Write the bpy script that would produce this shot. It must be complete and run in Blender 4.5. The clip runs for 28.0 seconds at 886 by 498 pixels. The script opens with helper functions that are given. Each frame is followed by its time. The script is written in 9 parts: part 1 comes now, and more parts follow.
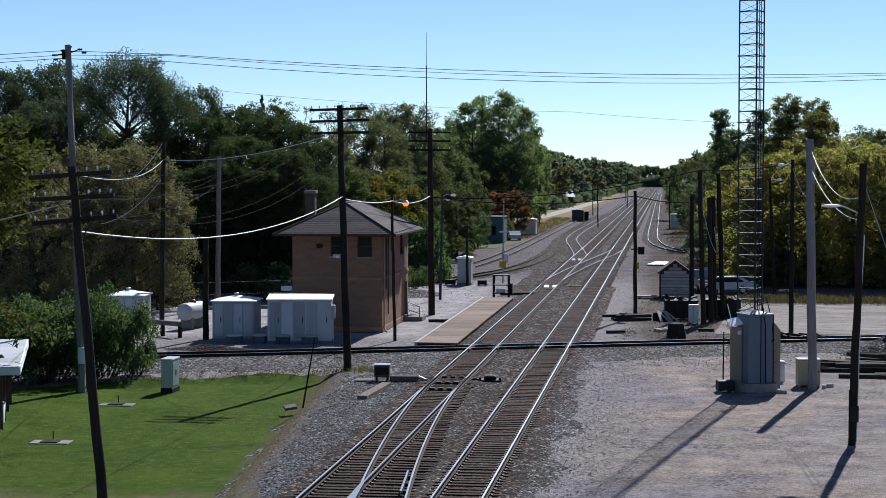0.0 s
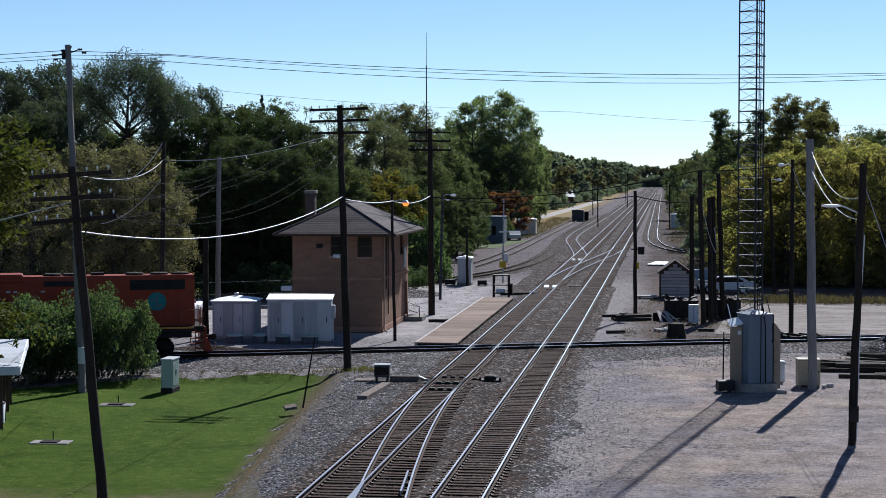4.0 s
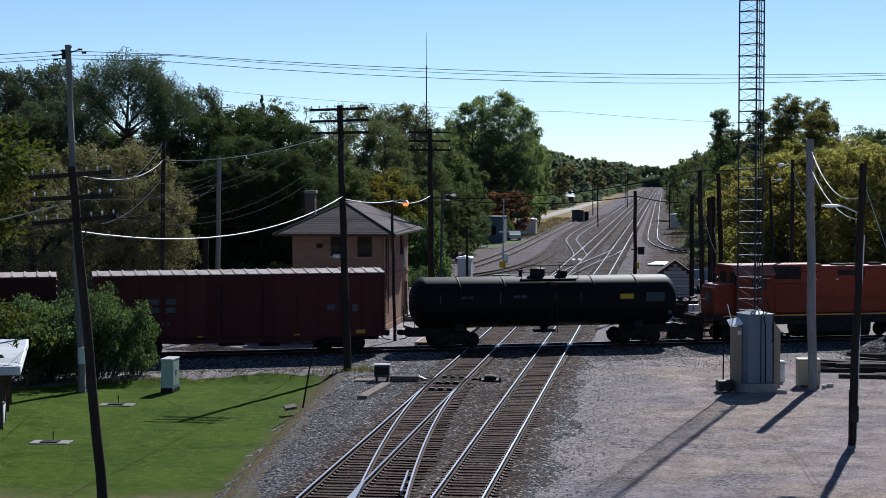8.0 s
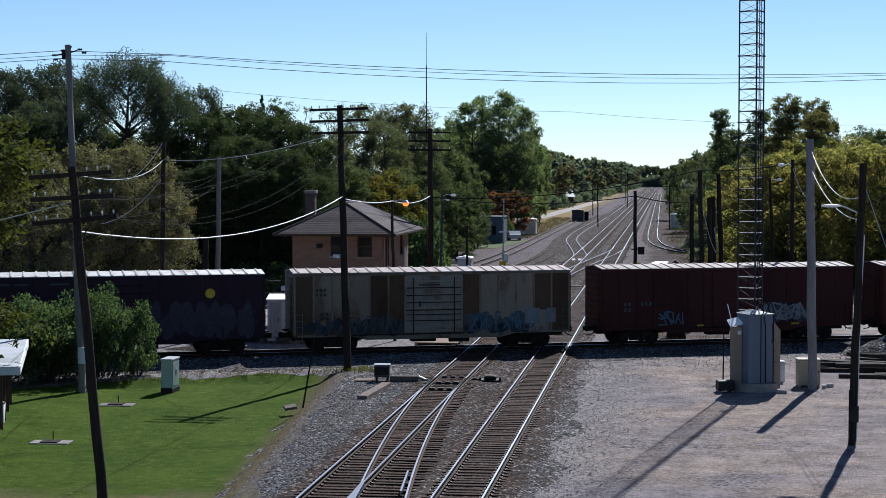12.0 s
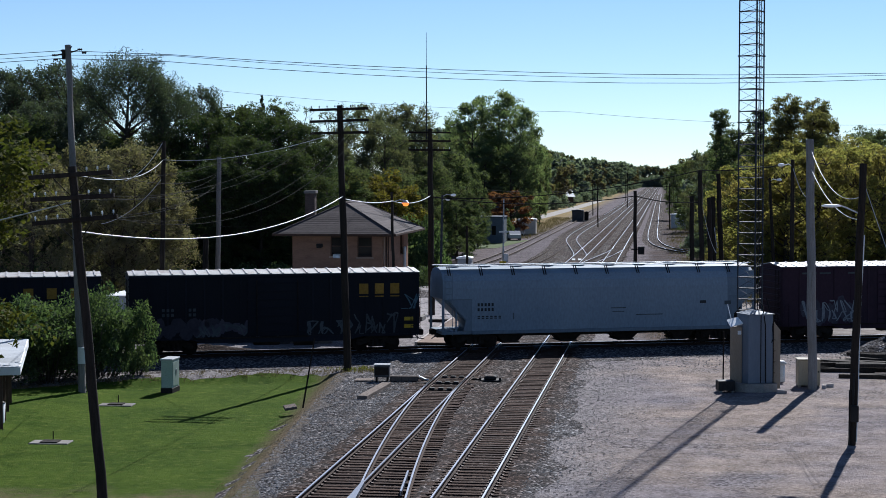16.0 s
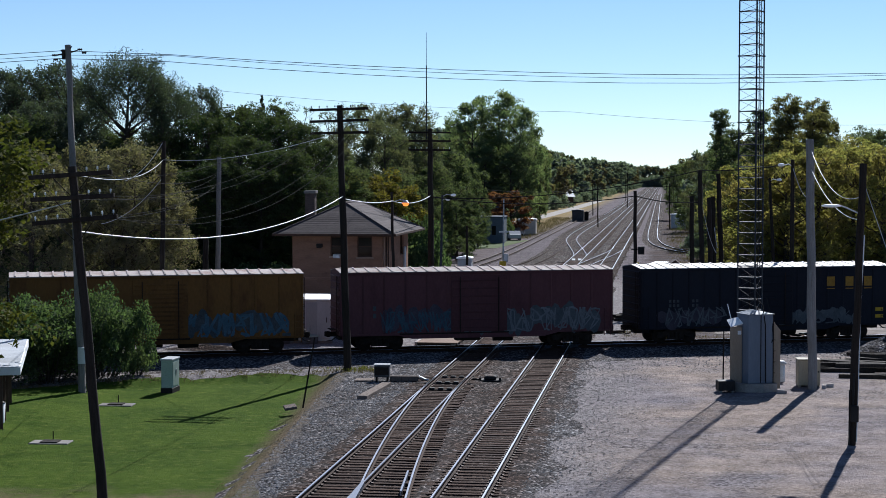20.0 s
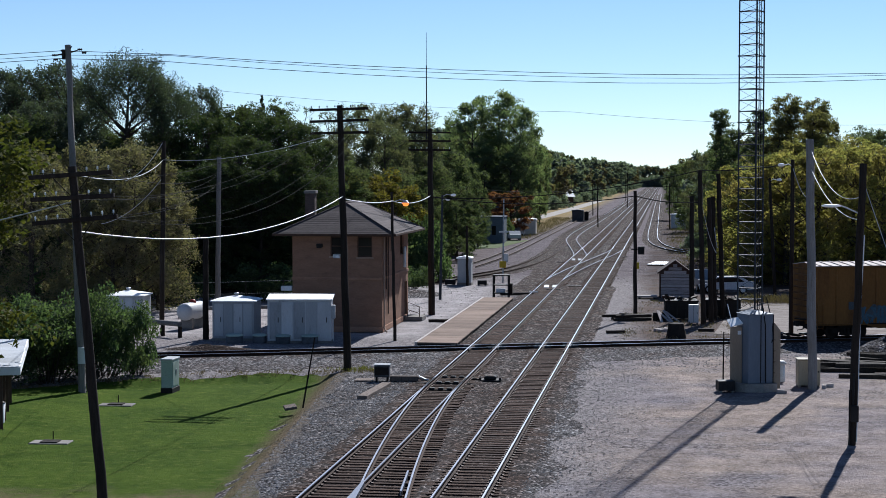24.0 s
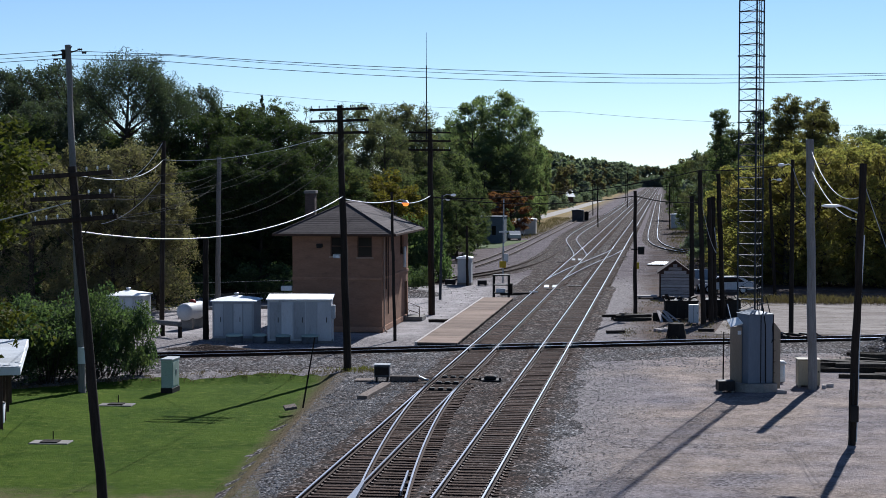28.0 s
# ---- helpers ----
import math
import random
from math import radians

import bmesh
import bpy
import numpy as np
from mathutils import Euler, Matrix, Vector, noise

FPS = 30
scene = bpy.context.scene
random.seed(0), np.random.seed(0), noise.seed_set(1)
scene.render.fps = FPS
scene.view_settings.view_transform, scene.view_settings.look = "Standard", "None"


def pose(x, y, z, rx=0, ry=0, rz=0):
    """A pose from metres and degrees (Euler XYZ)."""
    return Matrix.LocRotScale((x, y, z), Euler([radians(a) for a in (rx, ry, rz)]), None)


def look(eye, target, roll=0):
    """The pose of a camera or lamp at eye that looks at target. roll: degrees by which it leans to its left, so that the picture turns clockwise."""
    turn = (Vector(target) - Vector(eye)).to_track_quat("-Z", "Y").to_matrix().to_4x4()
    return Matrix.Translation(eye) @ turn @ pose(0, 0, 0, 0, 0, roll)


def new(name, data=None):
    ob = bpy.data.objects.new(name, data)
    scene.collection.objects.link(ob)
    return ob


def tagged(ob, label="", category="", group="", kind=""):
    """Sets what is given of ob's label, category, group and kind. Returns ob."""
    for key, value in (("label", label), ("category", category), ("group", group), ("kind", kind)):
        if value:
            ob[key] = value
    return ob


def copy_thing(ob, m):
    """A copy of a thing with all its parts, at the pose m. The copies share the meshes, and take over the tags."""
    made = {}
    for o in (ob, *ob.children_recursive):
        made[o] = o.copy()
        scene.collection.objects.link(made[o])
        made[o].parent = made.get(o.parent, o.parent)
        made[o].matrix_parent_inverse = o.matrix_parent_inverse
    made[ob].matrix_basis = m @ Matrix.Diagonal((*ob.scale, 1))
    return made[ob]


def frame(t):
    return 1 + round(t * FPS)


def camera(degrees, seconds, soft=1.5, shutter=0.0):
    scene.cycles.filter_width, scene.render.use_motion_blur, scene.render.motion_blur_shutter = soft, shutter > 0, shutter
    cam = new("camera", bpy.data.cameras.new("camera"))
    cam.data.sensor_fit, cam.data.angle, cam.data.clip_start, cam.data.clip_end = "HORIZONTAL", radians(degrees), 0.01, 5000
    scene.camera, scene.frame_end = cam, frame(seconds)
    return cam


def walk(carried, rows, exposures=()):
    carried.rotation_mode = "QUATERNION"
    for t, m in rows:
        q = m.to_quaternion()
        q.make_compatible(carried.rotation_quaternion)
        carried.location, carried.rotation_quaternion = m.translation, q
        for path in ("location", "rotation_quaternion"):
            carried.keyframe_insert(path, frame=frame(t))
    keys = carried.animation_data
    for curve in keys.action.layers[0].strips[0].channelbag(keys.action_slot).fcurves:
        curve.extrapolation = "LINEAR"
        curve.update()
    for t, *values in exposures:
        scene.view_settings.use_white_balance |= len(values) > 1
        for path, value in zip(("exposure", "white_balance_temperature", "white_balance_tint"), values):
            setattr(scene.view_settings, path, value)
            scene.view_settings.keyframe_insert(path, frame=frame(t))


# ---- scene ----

# ---- camera ----
cam = camera(29.0, 28.0, soft=0.8)
EYE = pose(0, 0, 9.76, 87.5445, 0, 7.3866)
walk(cam, [(0.0, EYE), (28.0, EYE)], [(0.0, 0.72, 5650, 10), (28.0, 0.72, 5650, 10)])

# ---- light ----
SUN_AZ, SUN_EL = 11.6, 38.0
world = bpy.data.worlds.new("sky_world")
scene.world = world
world.use_nodes = True
wn = world.node_tree.nodes
sky = wn.new("ShaderNodeTexSky")
sky.sky_type = "NISHITA"
sky.sun_disc = False
sky.sun_elevation, sky.sun_rotation = radians(SUN_EL), radians(SUN_AZ)
sky.air_density, sky.dust_density, sky.ozone_density = 0.7, 0.0, 2.2
world.node_tree.links.new(sky.outputs[0], wn["Background"].inputs[0])
wn["Background"].inputs[1].default_value = 0.058
sun = new("sun", bpy.data.lights.new("sun", "SUN"))
sun.data.energy, sun.data.angle, sun.data.color = 4.9, radians(0.53), (1.0, 0.93, 0.83)
sa, se = radians(SUN_AZ), radians(SUN_EL)
sun.matrix_world = look((80 * math.sin(sa) * math.cos(se), 80 * math.cos(sa) * math.cos(se), 80 * math.sin(se)), (0, 0, 0))


# ---- materials ----
def nodes_of(name):
    m = bpy.data.materials.new(name)
    m.use_nodes = True
    nt = m.node_tree
    b = nt.nodes["Principled BSDF"]
    return m, nt, b


DEEP = 0.66


def deep(c):
    return tuple(v * DEEP for v in c[:3])


def rgba(c):
    return (c[0], c[1], c[2], 1.0)


def mixer(nt, fac, a, b, mode="MIX"):
    n = nt.nodes.new("ShaderNodeMix")
    n.data_type, n.blend_type = "RGBA", mode
    for sock, v in ((n.inputs[0], fac), (n.inputs[6], a), (n.inputs[7], b)):
        if isinstance(v, bpy.types.NodeSocket):
            nt.links.new(v, sock)
        else:
            sock.default_value = v if not isinstance(v, tuple) or len(v) == 4 else rgba(v)
    return n.outputs[2]


def ramp(nt, fac, lo, hi):
    n = nt.nodes.new("ShaderNodeMapRange")
    n.inputs[1].default_value, n.inputs[2].default_value = lo, hi
    nt.links.new(fac, n.inputs[0])
    return n.outputs[0]


def noise_tex(nt, vec, scale, detail=4.0, rough=0.6):
    n = nt.nodes.new("ShaderNodeTexNoise")
    n.inputs["Scale"].default_value, n.inputs["Detail"].default_value, n.inputs["Roughness"].default_value = scale, detail, rough
    nt.links.new(vec, n.inputs["Vector"])
    return n.outputs["Fac"]


def stretched(nt, vec, sx, sy, sz):
    n = nt.nodes.new("ShaderNodeMapping")
    n.inputs["Scale"].default_value = (sx, sy, sz)
    nt.links.new(vec, n.inputs["Vector"])
    return n.outputs[0]


def coords(nt, kind="Object"):
    return nt.nodes.new("ShaderNodeTexCoord").outputs[kind]


def bumped(nt, b, height, strength, distance):
    n = nt.nodes.new("ShaderNodeBump")
    n.inputs["Strength"].default_value, n.inputs["Distance"].default_value = strength, distance
    nt.links.new(height, n.inputs["Height"])
    nt.links.new(n.outputs[0], b.inputs["Normal"])


def surface(name, c1, c2, rough=0.8, metal=0.0, scale=3.0, fine=40.0, bump=0.3, depth=0.01, stain=None, stain_at=(0.55, 0.75), grain=(1, 1, 1), vary=0.25, spec=0.1, pure=False):
    """Two-scale mottled surface: c1 to c2 over the large scale, fine grain over it, stains with a shape of their own."""
    m, nt, b = nodes_of(name)
    if not pure and metal < 0.5:
        c1, c2, stain = deep(c1), deep(c2), stain and deep(stain)
    v = stretched(nt, coords(nt), *grain)
    info = nt.nodes.new("ShaderNodeObjectInfo")
    shift = nt.nodes.new("ShaderNodeVectorMath")
    shift.operation = "MULTIPLY_ADD"
    nt.links.new(info.outputs["Random"], shift.inputs[0])
    shift.inputs[1].default_value = (37, 53, 29)
    nt.links.new(v, shift.inputs[2])
    v = shift.outputs[0]
    big, small = noise_tex(nt, v, scale), noise_tex(nt, v, fine, 3.0)
    col = mixer(nt, ramp(nt, big, 0.3, 0.7), c1, c2)
    if stain:
        col = mixer(nt, ramp(nt, noise_tex(nt, v, scale * 1.7, 6.0, 0.7), *stain_at), col, stain)
    dark = ramp(nt, small, 0.25, 0.75)
    g = nt.nodes.new("ShaderNodeMapRange")
    g.inputs[3].default_value, g.inputs[4].default_value = 1 - vary, 1 + vary
    nt.links.new(dark, g.inputs[0])
    col = mixer(nt, 1.0, col, g.outputs[0], "MULTIPLY")
    r = nt.nodes.new("ShaderNodeMapRange")
    r.inputs[3].default_value, r.inputs[4].default_value = 0.55, 1.45
    nt.links.new(info.outputs["Random"], r.inputs[0])
    col = mixer(nt, 0.5, col, mixer(nt, 1.0, col, r.outputs[0], "MULTIPLY"))
    nt.links.new(col, b.inputs["Base Color"])
    b.inputs["Roughness"].default_value, b.inputs["Metallic"].default_value = rough, metal
    b.inputs["Specular IOR Level"].default_value = spec
    bumped(nt, b, small, bump, depth)
    return m


def leafy(name, c1, c2, c3, glow=0.45):
    """Leaves: colour varied leaf by leaf, light passing through."""
    m, nt, b = nodes_of(name)
    c1, c2, c3 = deep(c1), deep(c2), deep(c3)
    geo = nt.nodes.new("ShaderNodeNewGeometry")
    r = geo.outputs["Random Per Island"]
    big = noise_tex(nt, coords(nt), 0.35, 2.0)
    col = mixer(nt, r, c1, c2)
    col = mixer(nt, ramp(nt, big, 0.42, 0.7), col, c3)
    nt.links.new(col, b.inputs["Base Color"])
    b.inputs["Roughness"].default_value = 0.8
    b.inputs["Specular IOR Level"].default_value = 0.06
    t = nt.nodes.new("ShaderNodeBsdfTranslucent")
    nt.links.new(mixer(nt, 1.0, col, (1.15, 1.3, 0.6), "MULTIPLY"), t.inputs[0])
    mx = nt.nodes.new("ShaderNodeMixShader")
    mx.inputs[0].default_value = glow
    nt.links.new(b.outputs[0], mx.inputs[1])
    nt.links.new(t.outputs[0], mx.inputs[2])
    nt.links.new(mx.outputs[0], nt.nodes["Material Output"].inputs[0])
    return m


def gravel(name, tones, size, bump=1.0, patch=None):
    """Crushed stone: cells with a tone each and rounded relief."""
    m, nt, b = nodes_of(name)
    tones = (*[deep(c) for c in tones[:3]], tones[3])
    patch = patch and deep(patch)
    v = coords(nt)
    vo = nt.nodes.new("ShaderNodeTexVoronoi")
    vo.inputs["Scale"].default_value = 1.0 / size
    nt.links.new(v, vo.inputs["Vector"])
    sep = nt.nodes.new("ShaderNodeSeparateColor")
    nt.links.new(vo.outputs["Color"], sep.inputs[0])
    col = mixer(nt, sep.outputs[0], tones[0], tones[1])
    col = mixer(nt, ramp(nt, sep.outputs[1], 0.75, 0.95), col, tones[2])
    big = noise_tex(nt, v, 0.45, 5.0)
    col = mixer(nt, ramp(nt, big, 0.35, 0.7), col, mixer(nt, 1.0, col, tones[3], "MULTIPLY"))
    if patch:
        col = mixer(nt, ramp(nt, noise_tex(nt, v, 0.8, 5.0), 0.52, 0.68), col, patch)
    nt.links.new(col, b.inputs["Base Color"])
    b.inputs["Roughness"].default_value = 0.95
    b.inputs["Specular IOR Level"].default_value = 0.05
    inv = nt.nodes.new("ShaderNodeMath")
    inv.operation = "MULTIPLY_ADD"
    inv.inputs[1].default_value, inv.inputs[2].default_value = -1.0, 1.0
    nt.links.new(vo.outputs["Distance"], inv.inputs[0])
    bumped(nt, b, inv.outputs[0], bump, size * 0.6)
    return m


def ground_mat():
    """Bare earth, fine gravel, dry weeds: which one lies where follows the place, with ragged borders."""
    m, nt, b = nodes_of("ground_earth")
    v = coords(nt)
    sep = nt.nodes.new("ShaderNodeSeparateXYZ")
    nt.links.new(v, sep.inputs[0])
    edge = noise_tex(nt, v, 0.25, 5.0, 0.65)
    med = noise_tex(nt, v, 1.6, 6.0, 0.7)
    fine = noise_tex(nt, v, 22.0, 4.0, 0.75)
    vo = nt.nodes.new("ShaderNodeTexVoronoi")
    vo.inputs["Scale"].default_value = 11.0
    nt.links.new(v, vo.inputs["Vector"])
    sc = nt.nodes.new("ShaderNodeSeparateColor")
    nt.links.new(vo.outputs["Color"], sc.inputs[0])
    stone = mixer(nt, sc.outputs[0], (0.05, 0.048, 0.050), (0.54, 0.51, 0.50))
    patchy = noise_tex(nt, v, 0.55, 7.0, 0.68)
    earth = mixer(nt, ramp(nt, patchy, 0.38, 0.62), (0.20, 0.165, 0.144), (0.46, 0.40, 0.36))
    rut = noise_tex(nt, stretched(nt, v, 0.42, 0.8, 1), 1.6, 6.0, 0.72)
    earth = mixer(nt, ramp(nt, rut, 0.56, 0.74), earth, (0.165, 0.140, 0.125))
    earth = mixer(nt, ramp(nt, edge, 0.52, 0.62), earth, mixer(nt, 0.75, earth, mixer(nt, 1.0, stone, (0.62, 0.62, 0.66), "MULTIPLY")))
    clod = noise_tex(nt, v, 5.0, 5.0, 0.75)
    earth = mixer(nt, ramp(nt, clod, 0.60, 0.70), earth, (0.13, 0.11, 0.105))
    earth = mixer(nt, 0.30, earth, stone)
    warm = noise_tex(nt, v, 0.11, 4.0, 0.6)
    earth = mixer(nt, ramp(nt, warm, 0.40, 0.60), mixer(nt, 1.0, earth, (0.86, 0.88, 0.96), "MULTIPLY"), mixer(nt, 1.0, earth, (1.13, 1.07, 0.97), "MULTIPLY"))
    track = mixer(nt, ramp(nt, med, 0.4, 0.62), (0.068, 0.059, 0.058), (0.205, 0.182, 0.180))
    weeds = mixer(nt, ramp(nt, med, 0.38, 0.62), (0.165, 0.118, 0.094), (0.085, 0.068, 0.056))
    straw = mixer(nt, ramp(nt, med, 0.38, 0.62), (0.36, 0.26, 0.115), (0.20, 0.165, 0.07))

    def axis(out, lo, hi, wob):
        a = nt.nodes.new("ShaderNodeMath")
        a.operation = "MULTIPLY_ADD"
        nt.links.new(edge, a.inputs[0])
        a.inputs[1].default_value = wob
        nt.links.new(out, a.inputs[2])
        return ramp(nt, a.outputs[0], lo + wob * 0.5, hi + wob * 0.5)

    def both(p, q):
        n = nt.nodes.new("ShaderNodeMath")
        n.operation = "MULTIPLY"
        nt.links.new(p, n.inputs[0])
        nt.links.new(q, n.inputs[1])
        return n.outputs[0]
    col = mixer(nt, ramp(nt, med, 0.35, 0.65), (0.19, 0.175, 0.165), (0.31, 0.285, 0.27))
    col = mixer(nt, 0.6, col, stone)
    yard = both(axis(sep.outputs[0], -4.4, 0.2, 8.0), axis(sep.outputs[1], 96.0, 93.0, -6.0))
    col = mixer(nt, yard, col, earth)
    beyond = both(axis(sep.outputs[0], -3.0, -1.0, 3.0), axis(sep.outputs[1], 101.0, 103.0, 3.0))
    col = mixer(nt, beyond, col, mixer(nt, ramp(nt, edge, 0.40, 0.55), track, weeds))
    far = axis(sep.outputs[1], 165.0, 200.0, 40.0)
    past = axis(sep.outputs[1], 150.0, 172.0, 20.0)
    col = mixer(nt, past, col, mixer(nt, 1.0, col, mixer(nt, ramp(nt, patchy, 0.40, 0.60), (0.40, 0.365, 0.40), (0.68, 0.64, 0.68)), "MULTIPLY"))
    chalk = mixer(nt, ramp(nt, patchy, 0.36, 0.64), (0.34, 0.325, 0.315), (0.62, 0.59, 0.57))
    chalk = mixer(nt, ramp(nt, rut, 0.52, 0.68), chalk, (0.34, 0.31, 0.29))
    chalk = mixer(nt, 0.25, chalk, stone)
    court = both(both(axis(sep.outputs[0], -14.0, -15.2, -1.6), axis(sep.outputs[1], 100.5, 103.5, 2.5)), axis(sep.outputs[1], 158.0, 146.0, -10.0))
    col = mixer(nt, court, col, chalk)
    side = axis(sep.outputs[0], -19.0, -24.0, -6.0)
    verge = axis(sep.outputs[1], 295.0, 312.0, 12.0)
    col = mixer(nt, both(far, side), col, mixer(nt, verge, mixer(nt, 0.5, col, weeds), straw))
    right = axis(sep.outputs[0], 5.0, 8.0, 4.0)
    col = mixer(nt, both(far, right), col, weeds)
    # West of about x = -42 the ground turns dark olive.
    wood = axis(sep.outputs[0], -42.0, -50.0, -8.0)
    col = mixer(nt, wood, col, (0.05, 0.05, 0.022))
    g = nt.nodes.new("ShaderNodeMapRange")
    g.inputs[1].default_value, g.inputs[2].default_value = 0.3, 0.7
    g.inputs[3].default_value, g.inputs[4].default_value = 0.5, 1.45
    nt.links.new(fine, g.inputs[0])
    col = mixer(nt, 1.0, col, g.outputs[0], "MULTIPLY")
    nt.links.new(mixer(nt, 1.0, col, (DEEP * 1.0, DEEP * 0.97, DEEP * 1.0), "MULTIPLY"), b.inputs["Base Color"])
    b.inputs["Roughness"].default_value = 0.92
    b.inputs["Specular IOR Level"].default_value = 0.04
    bumped(nt, b, fine, 0.9, 0.05)
    return m


def lawn_mat():
    m, nt, b = nodes_of("lawn_grass")
    v = coords(nt)
    sep = nt.nodes.new("ShaderNodeSeparateXYZ")
    nt.links.new(v, sep.inputs[0])
    big, med, fine = noise_tex(nt, v, 0.35, 4.0), noise_tex(nt, v, 2.5, 5.0, 0.7), noise_tex(nt, stretched(nt, v, 1, 0.6, 1), 38.0, 3.0, 0.8)
    col = mixer(nt, ramp(nt, big, 0.3, 0.7), (0.058, 0.108, 0.010), (0.104, 0.160, 0.018))
    col = mixer(nt, ramp(nt, noise_tex(nt, v, 1.1, 6.0, 0.7), 0.46, 0.66), col, mixer(nt, 1.0, col, (0.70, 0.76, 0.75), "MULTIPLY"))
    col = mixer(nt, ramp(nt, med, 0.52, 0.72), col, (0.160, 0.200, 0.035))
    a = nt.nodes.new("ShaderNodeMath")
    a.operation = "MULTIPLY_ADD"
    nt.links.new(med, a.inputs[0])
    a.inputs[1].default_value = 2.2
    slant = nt.nodes.new("ShaderNodeMath")
    slant.operation = "MULTIPLY_ADD"
    nt.links.new(sep.outputs[1], slant.inputs[0])
    slant.inputs[1].default_value = 0.092
    nt.links.new(sep.outputs[0], slant.inputs[2])
    nt.links.new(slant.outputs[0], a.inputs[2])
    dry = ramp(nt, a.outputs[0], -8.5, -7.5)
    col = mixer(nt, dry, col, mixer(nt, ramp(nt, med, 0.4, 0.6), (0.215, 0.155, 0.105), (0.145, 0.125, 0.065)))
    vo = nt.nodes.new("ShaderNodeTexVoronoi")
    vo.inputs["Scale"].default_value = 11.0
    nt.links.new(v, vo.inputs["Vector"])
    sc = nt.nodes.new("ShaderNodeSeparateColor")
    nt.links.new(vo.outputs["Color"], sc.inputs[0])
    col = mixer(nt, ramp(nt, a.outputs[0], -7.45, -6.8), col, mixer(nt, sc.outputs[0], (0.05, 0.045, 0.045), (0.26, 0.235, 0.22)))
    a2 = nt.nodes.new("ShaderNodeMath")
    a2.operation = "MULTIPLY_ADD"
    nt.links.new(big, a2.inputs[0])
    a2.inputs[1].default_value = 9.0
    nt.links.new(sep.outputs[1], a2.inputs[2])
    near = ramp(nt, a2.outputs[0], 57.5, 55.0)
    col = mixer(nt, near, col, mixer(nt, ramp(nt, med, 0.4, 0.6), (0.22, 0.165, 0.10), (0.13, 0.155, 0.05)))
    g = nt.nodes.new("ShaderNodeMapRange")
    g.inputs[1].default_value, g.inputs[2].default_value = 0.3, 0.7
    g.inputs[3].default_value, g.inputs[4].default_value = 0.5, 1.4
    nt.links.new(fine, g.inputs[0])
    nt.links.new(mixer(nt, 1.0, mixer(nt, 1.0, col, g.outputs[0], "MULTIPLY"), (DEEP, DEEP, DEEP), "MULTIPLY"), b.inputs["Base Color"])
    b.inputs["Roughness"].default_value = 0.95
    b.inputs["Specular IOR Level"].default_value = 0.03
    bumped(nt, b, fine, 1.0, 0.05)
    return m


def glowing(name, c, strength):
    m, nt, b = nodes_of(name)
    b.inputs["Base Color"].default_value = rgba(c)
    b.inputs["Emission Color"].default_value = rgba(c)
    b.inputs["Emission Strength"].default_value = strength
    return m


def glass_mat():
    m, nt, b = nodes_of("window_glass")
    b.inputs["Base Color"].default_value = (0.008, 0.009, 0.010, 1)
    b.inputs["Roughness"].default_value = 0.1
    b.inputs["Specular IOR Level"].default_value = 0.3
    return m


GROUND, LAWN = ground_mat(), lawn_mat()
BALLAST = gravel("ballast_stone", ((0.014, 0.0135, 0.015), (0.155, 0.145, 0.148), (0.55, 0.54, 0.55), (0.56, 0.45, 0.40)), 0.105, 1.0)
BALLAST_DARK = gravel("ballast_oily", ((0.004, 0.003, 0.003), (0.064, 0.046, 0.040), (0.27, 0.23, 0.21), (0.55, 0.42, 0.36)), 0.10, 1.0, (0.034, 0.020, 0.015))
BALLAST_MID = gravel("ballast_rusty", ((0.004, 0.0035, 0.0035), (0.092, 0.078, 0.074), (0.42, 0.38, 0.37), (0.60, 0.44, 0.36)), 0.11, 1.0, (0.060, 0.038, 0.028))
STONE = leafy("loose_stone", (0.07, 0.07, 0.076), (0.46, 0.45, 0.46), (0.20, 0.185, 0.18), 0.0)
CHIP = leafy("yard_chips", (0.16, 0.145, 0.14), (0.42, 0.39, 0.37), (0.20, 0.17, 0.155), 0.0)
STEEL = surface("rail_steel", (0.30, 0.32, 0.37), (0.40, 0.41, 0.45), 0.38, 1.0, 6, 60, 0.1, 0.002, (0.35, 0.27, 0.22), (0.6, 0.8))
STEEL.node_tree.nodes["Principled BSDF"].inputs["Specular Tint"].default_value = (0.48, 0.52, 0.58, 1)
RUST = surface("rail_rust", (0.036, 0.020, 0.014), (0.066, 0.037, 0.025), 0.85, 0.0, 5, 60, 0.3, 0.004)
PLATE = surface("rusty_plate", (0.10, 0.066, 0.052), (0.17, 0.125, 0.105), 0.6, 0.3, 5, 60, 0.3, 0.004)
TIE = surface("creosoted_tie", (0.044, 0.023, 0.015), (0.100, 0.056, 0.038), 0.9, 0.0, 2.5, 30, 0.7, 0.01, (0.035, 0.022, 0.016), (0.5, 0.7), (1, 8, 4), 0.4)
POLE_DARK = surface("creosoted_pole", (0.024, 0.019, 0.016), (0.05, 0.04, 0.033), 0.9, 0.0, 2, 30, 0.7, 0.01, None, (0, 1), (6, 6, 0.5), 0.4)
POLE_GREY = surface("weathered_pole", (0.21, 0.20, 0.19), (0.32, 0.31, 0.30), 0.9, 0.0, 2, 30, 0.7, 0.01, (0.17, 0.14, 0.12), (0.5, 0.8), (6, 6, 0.5), 0.35)
INSULATOR = surface("pale_insulator", (0.50, 0.56, 0.56), (0.72, 0.75, 0.75), 0.2, 0.0, 8, 60, 0.05, pure=True)
CABLE_BLACK = surface("black_cable", (0.02, 0.02, 0.022), (0.035, 0.035, 0.035), 0.9, 0.0, spec=0.05)
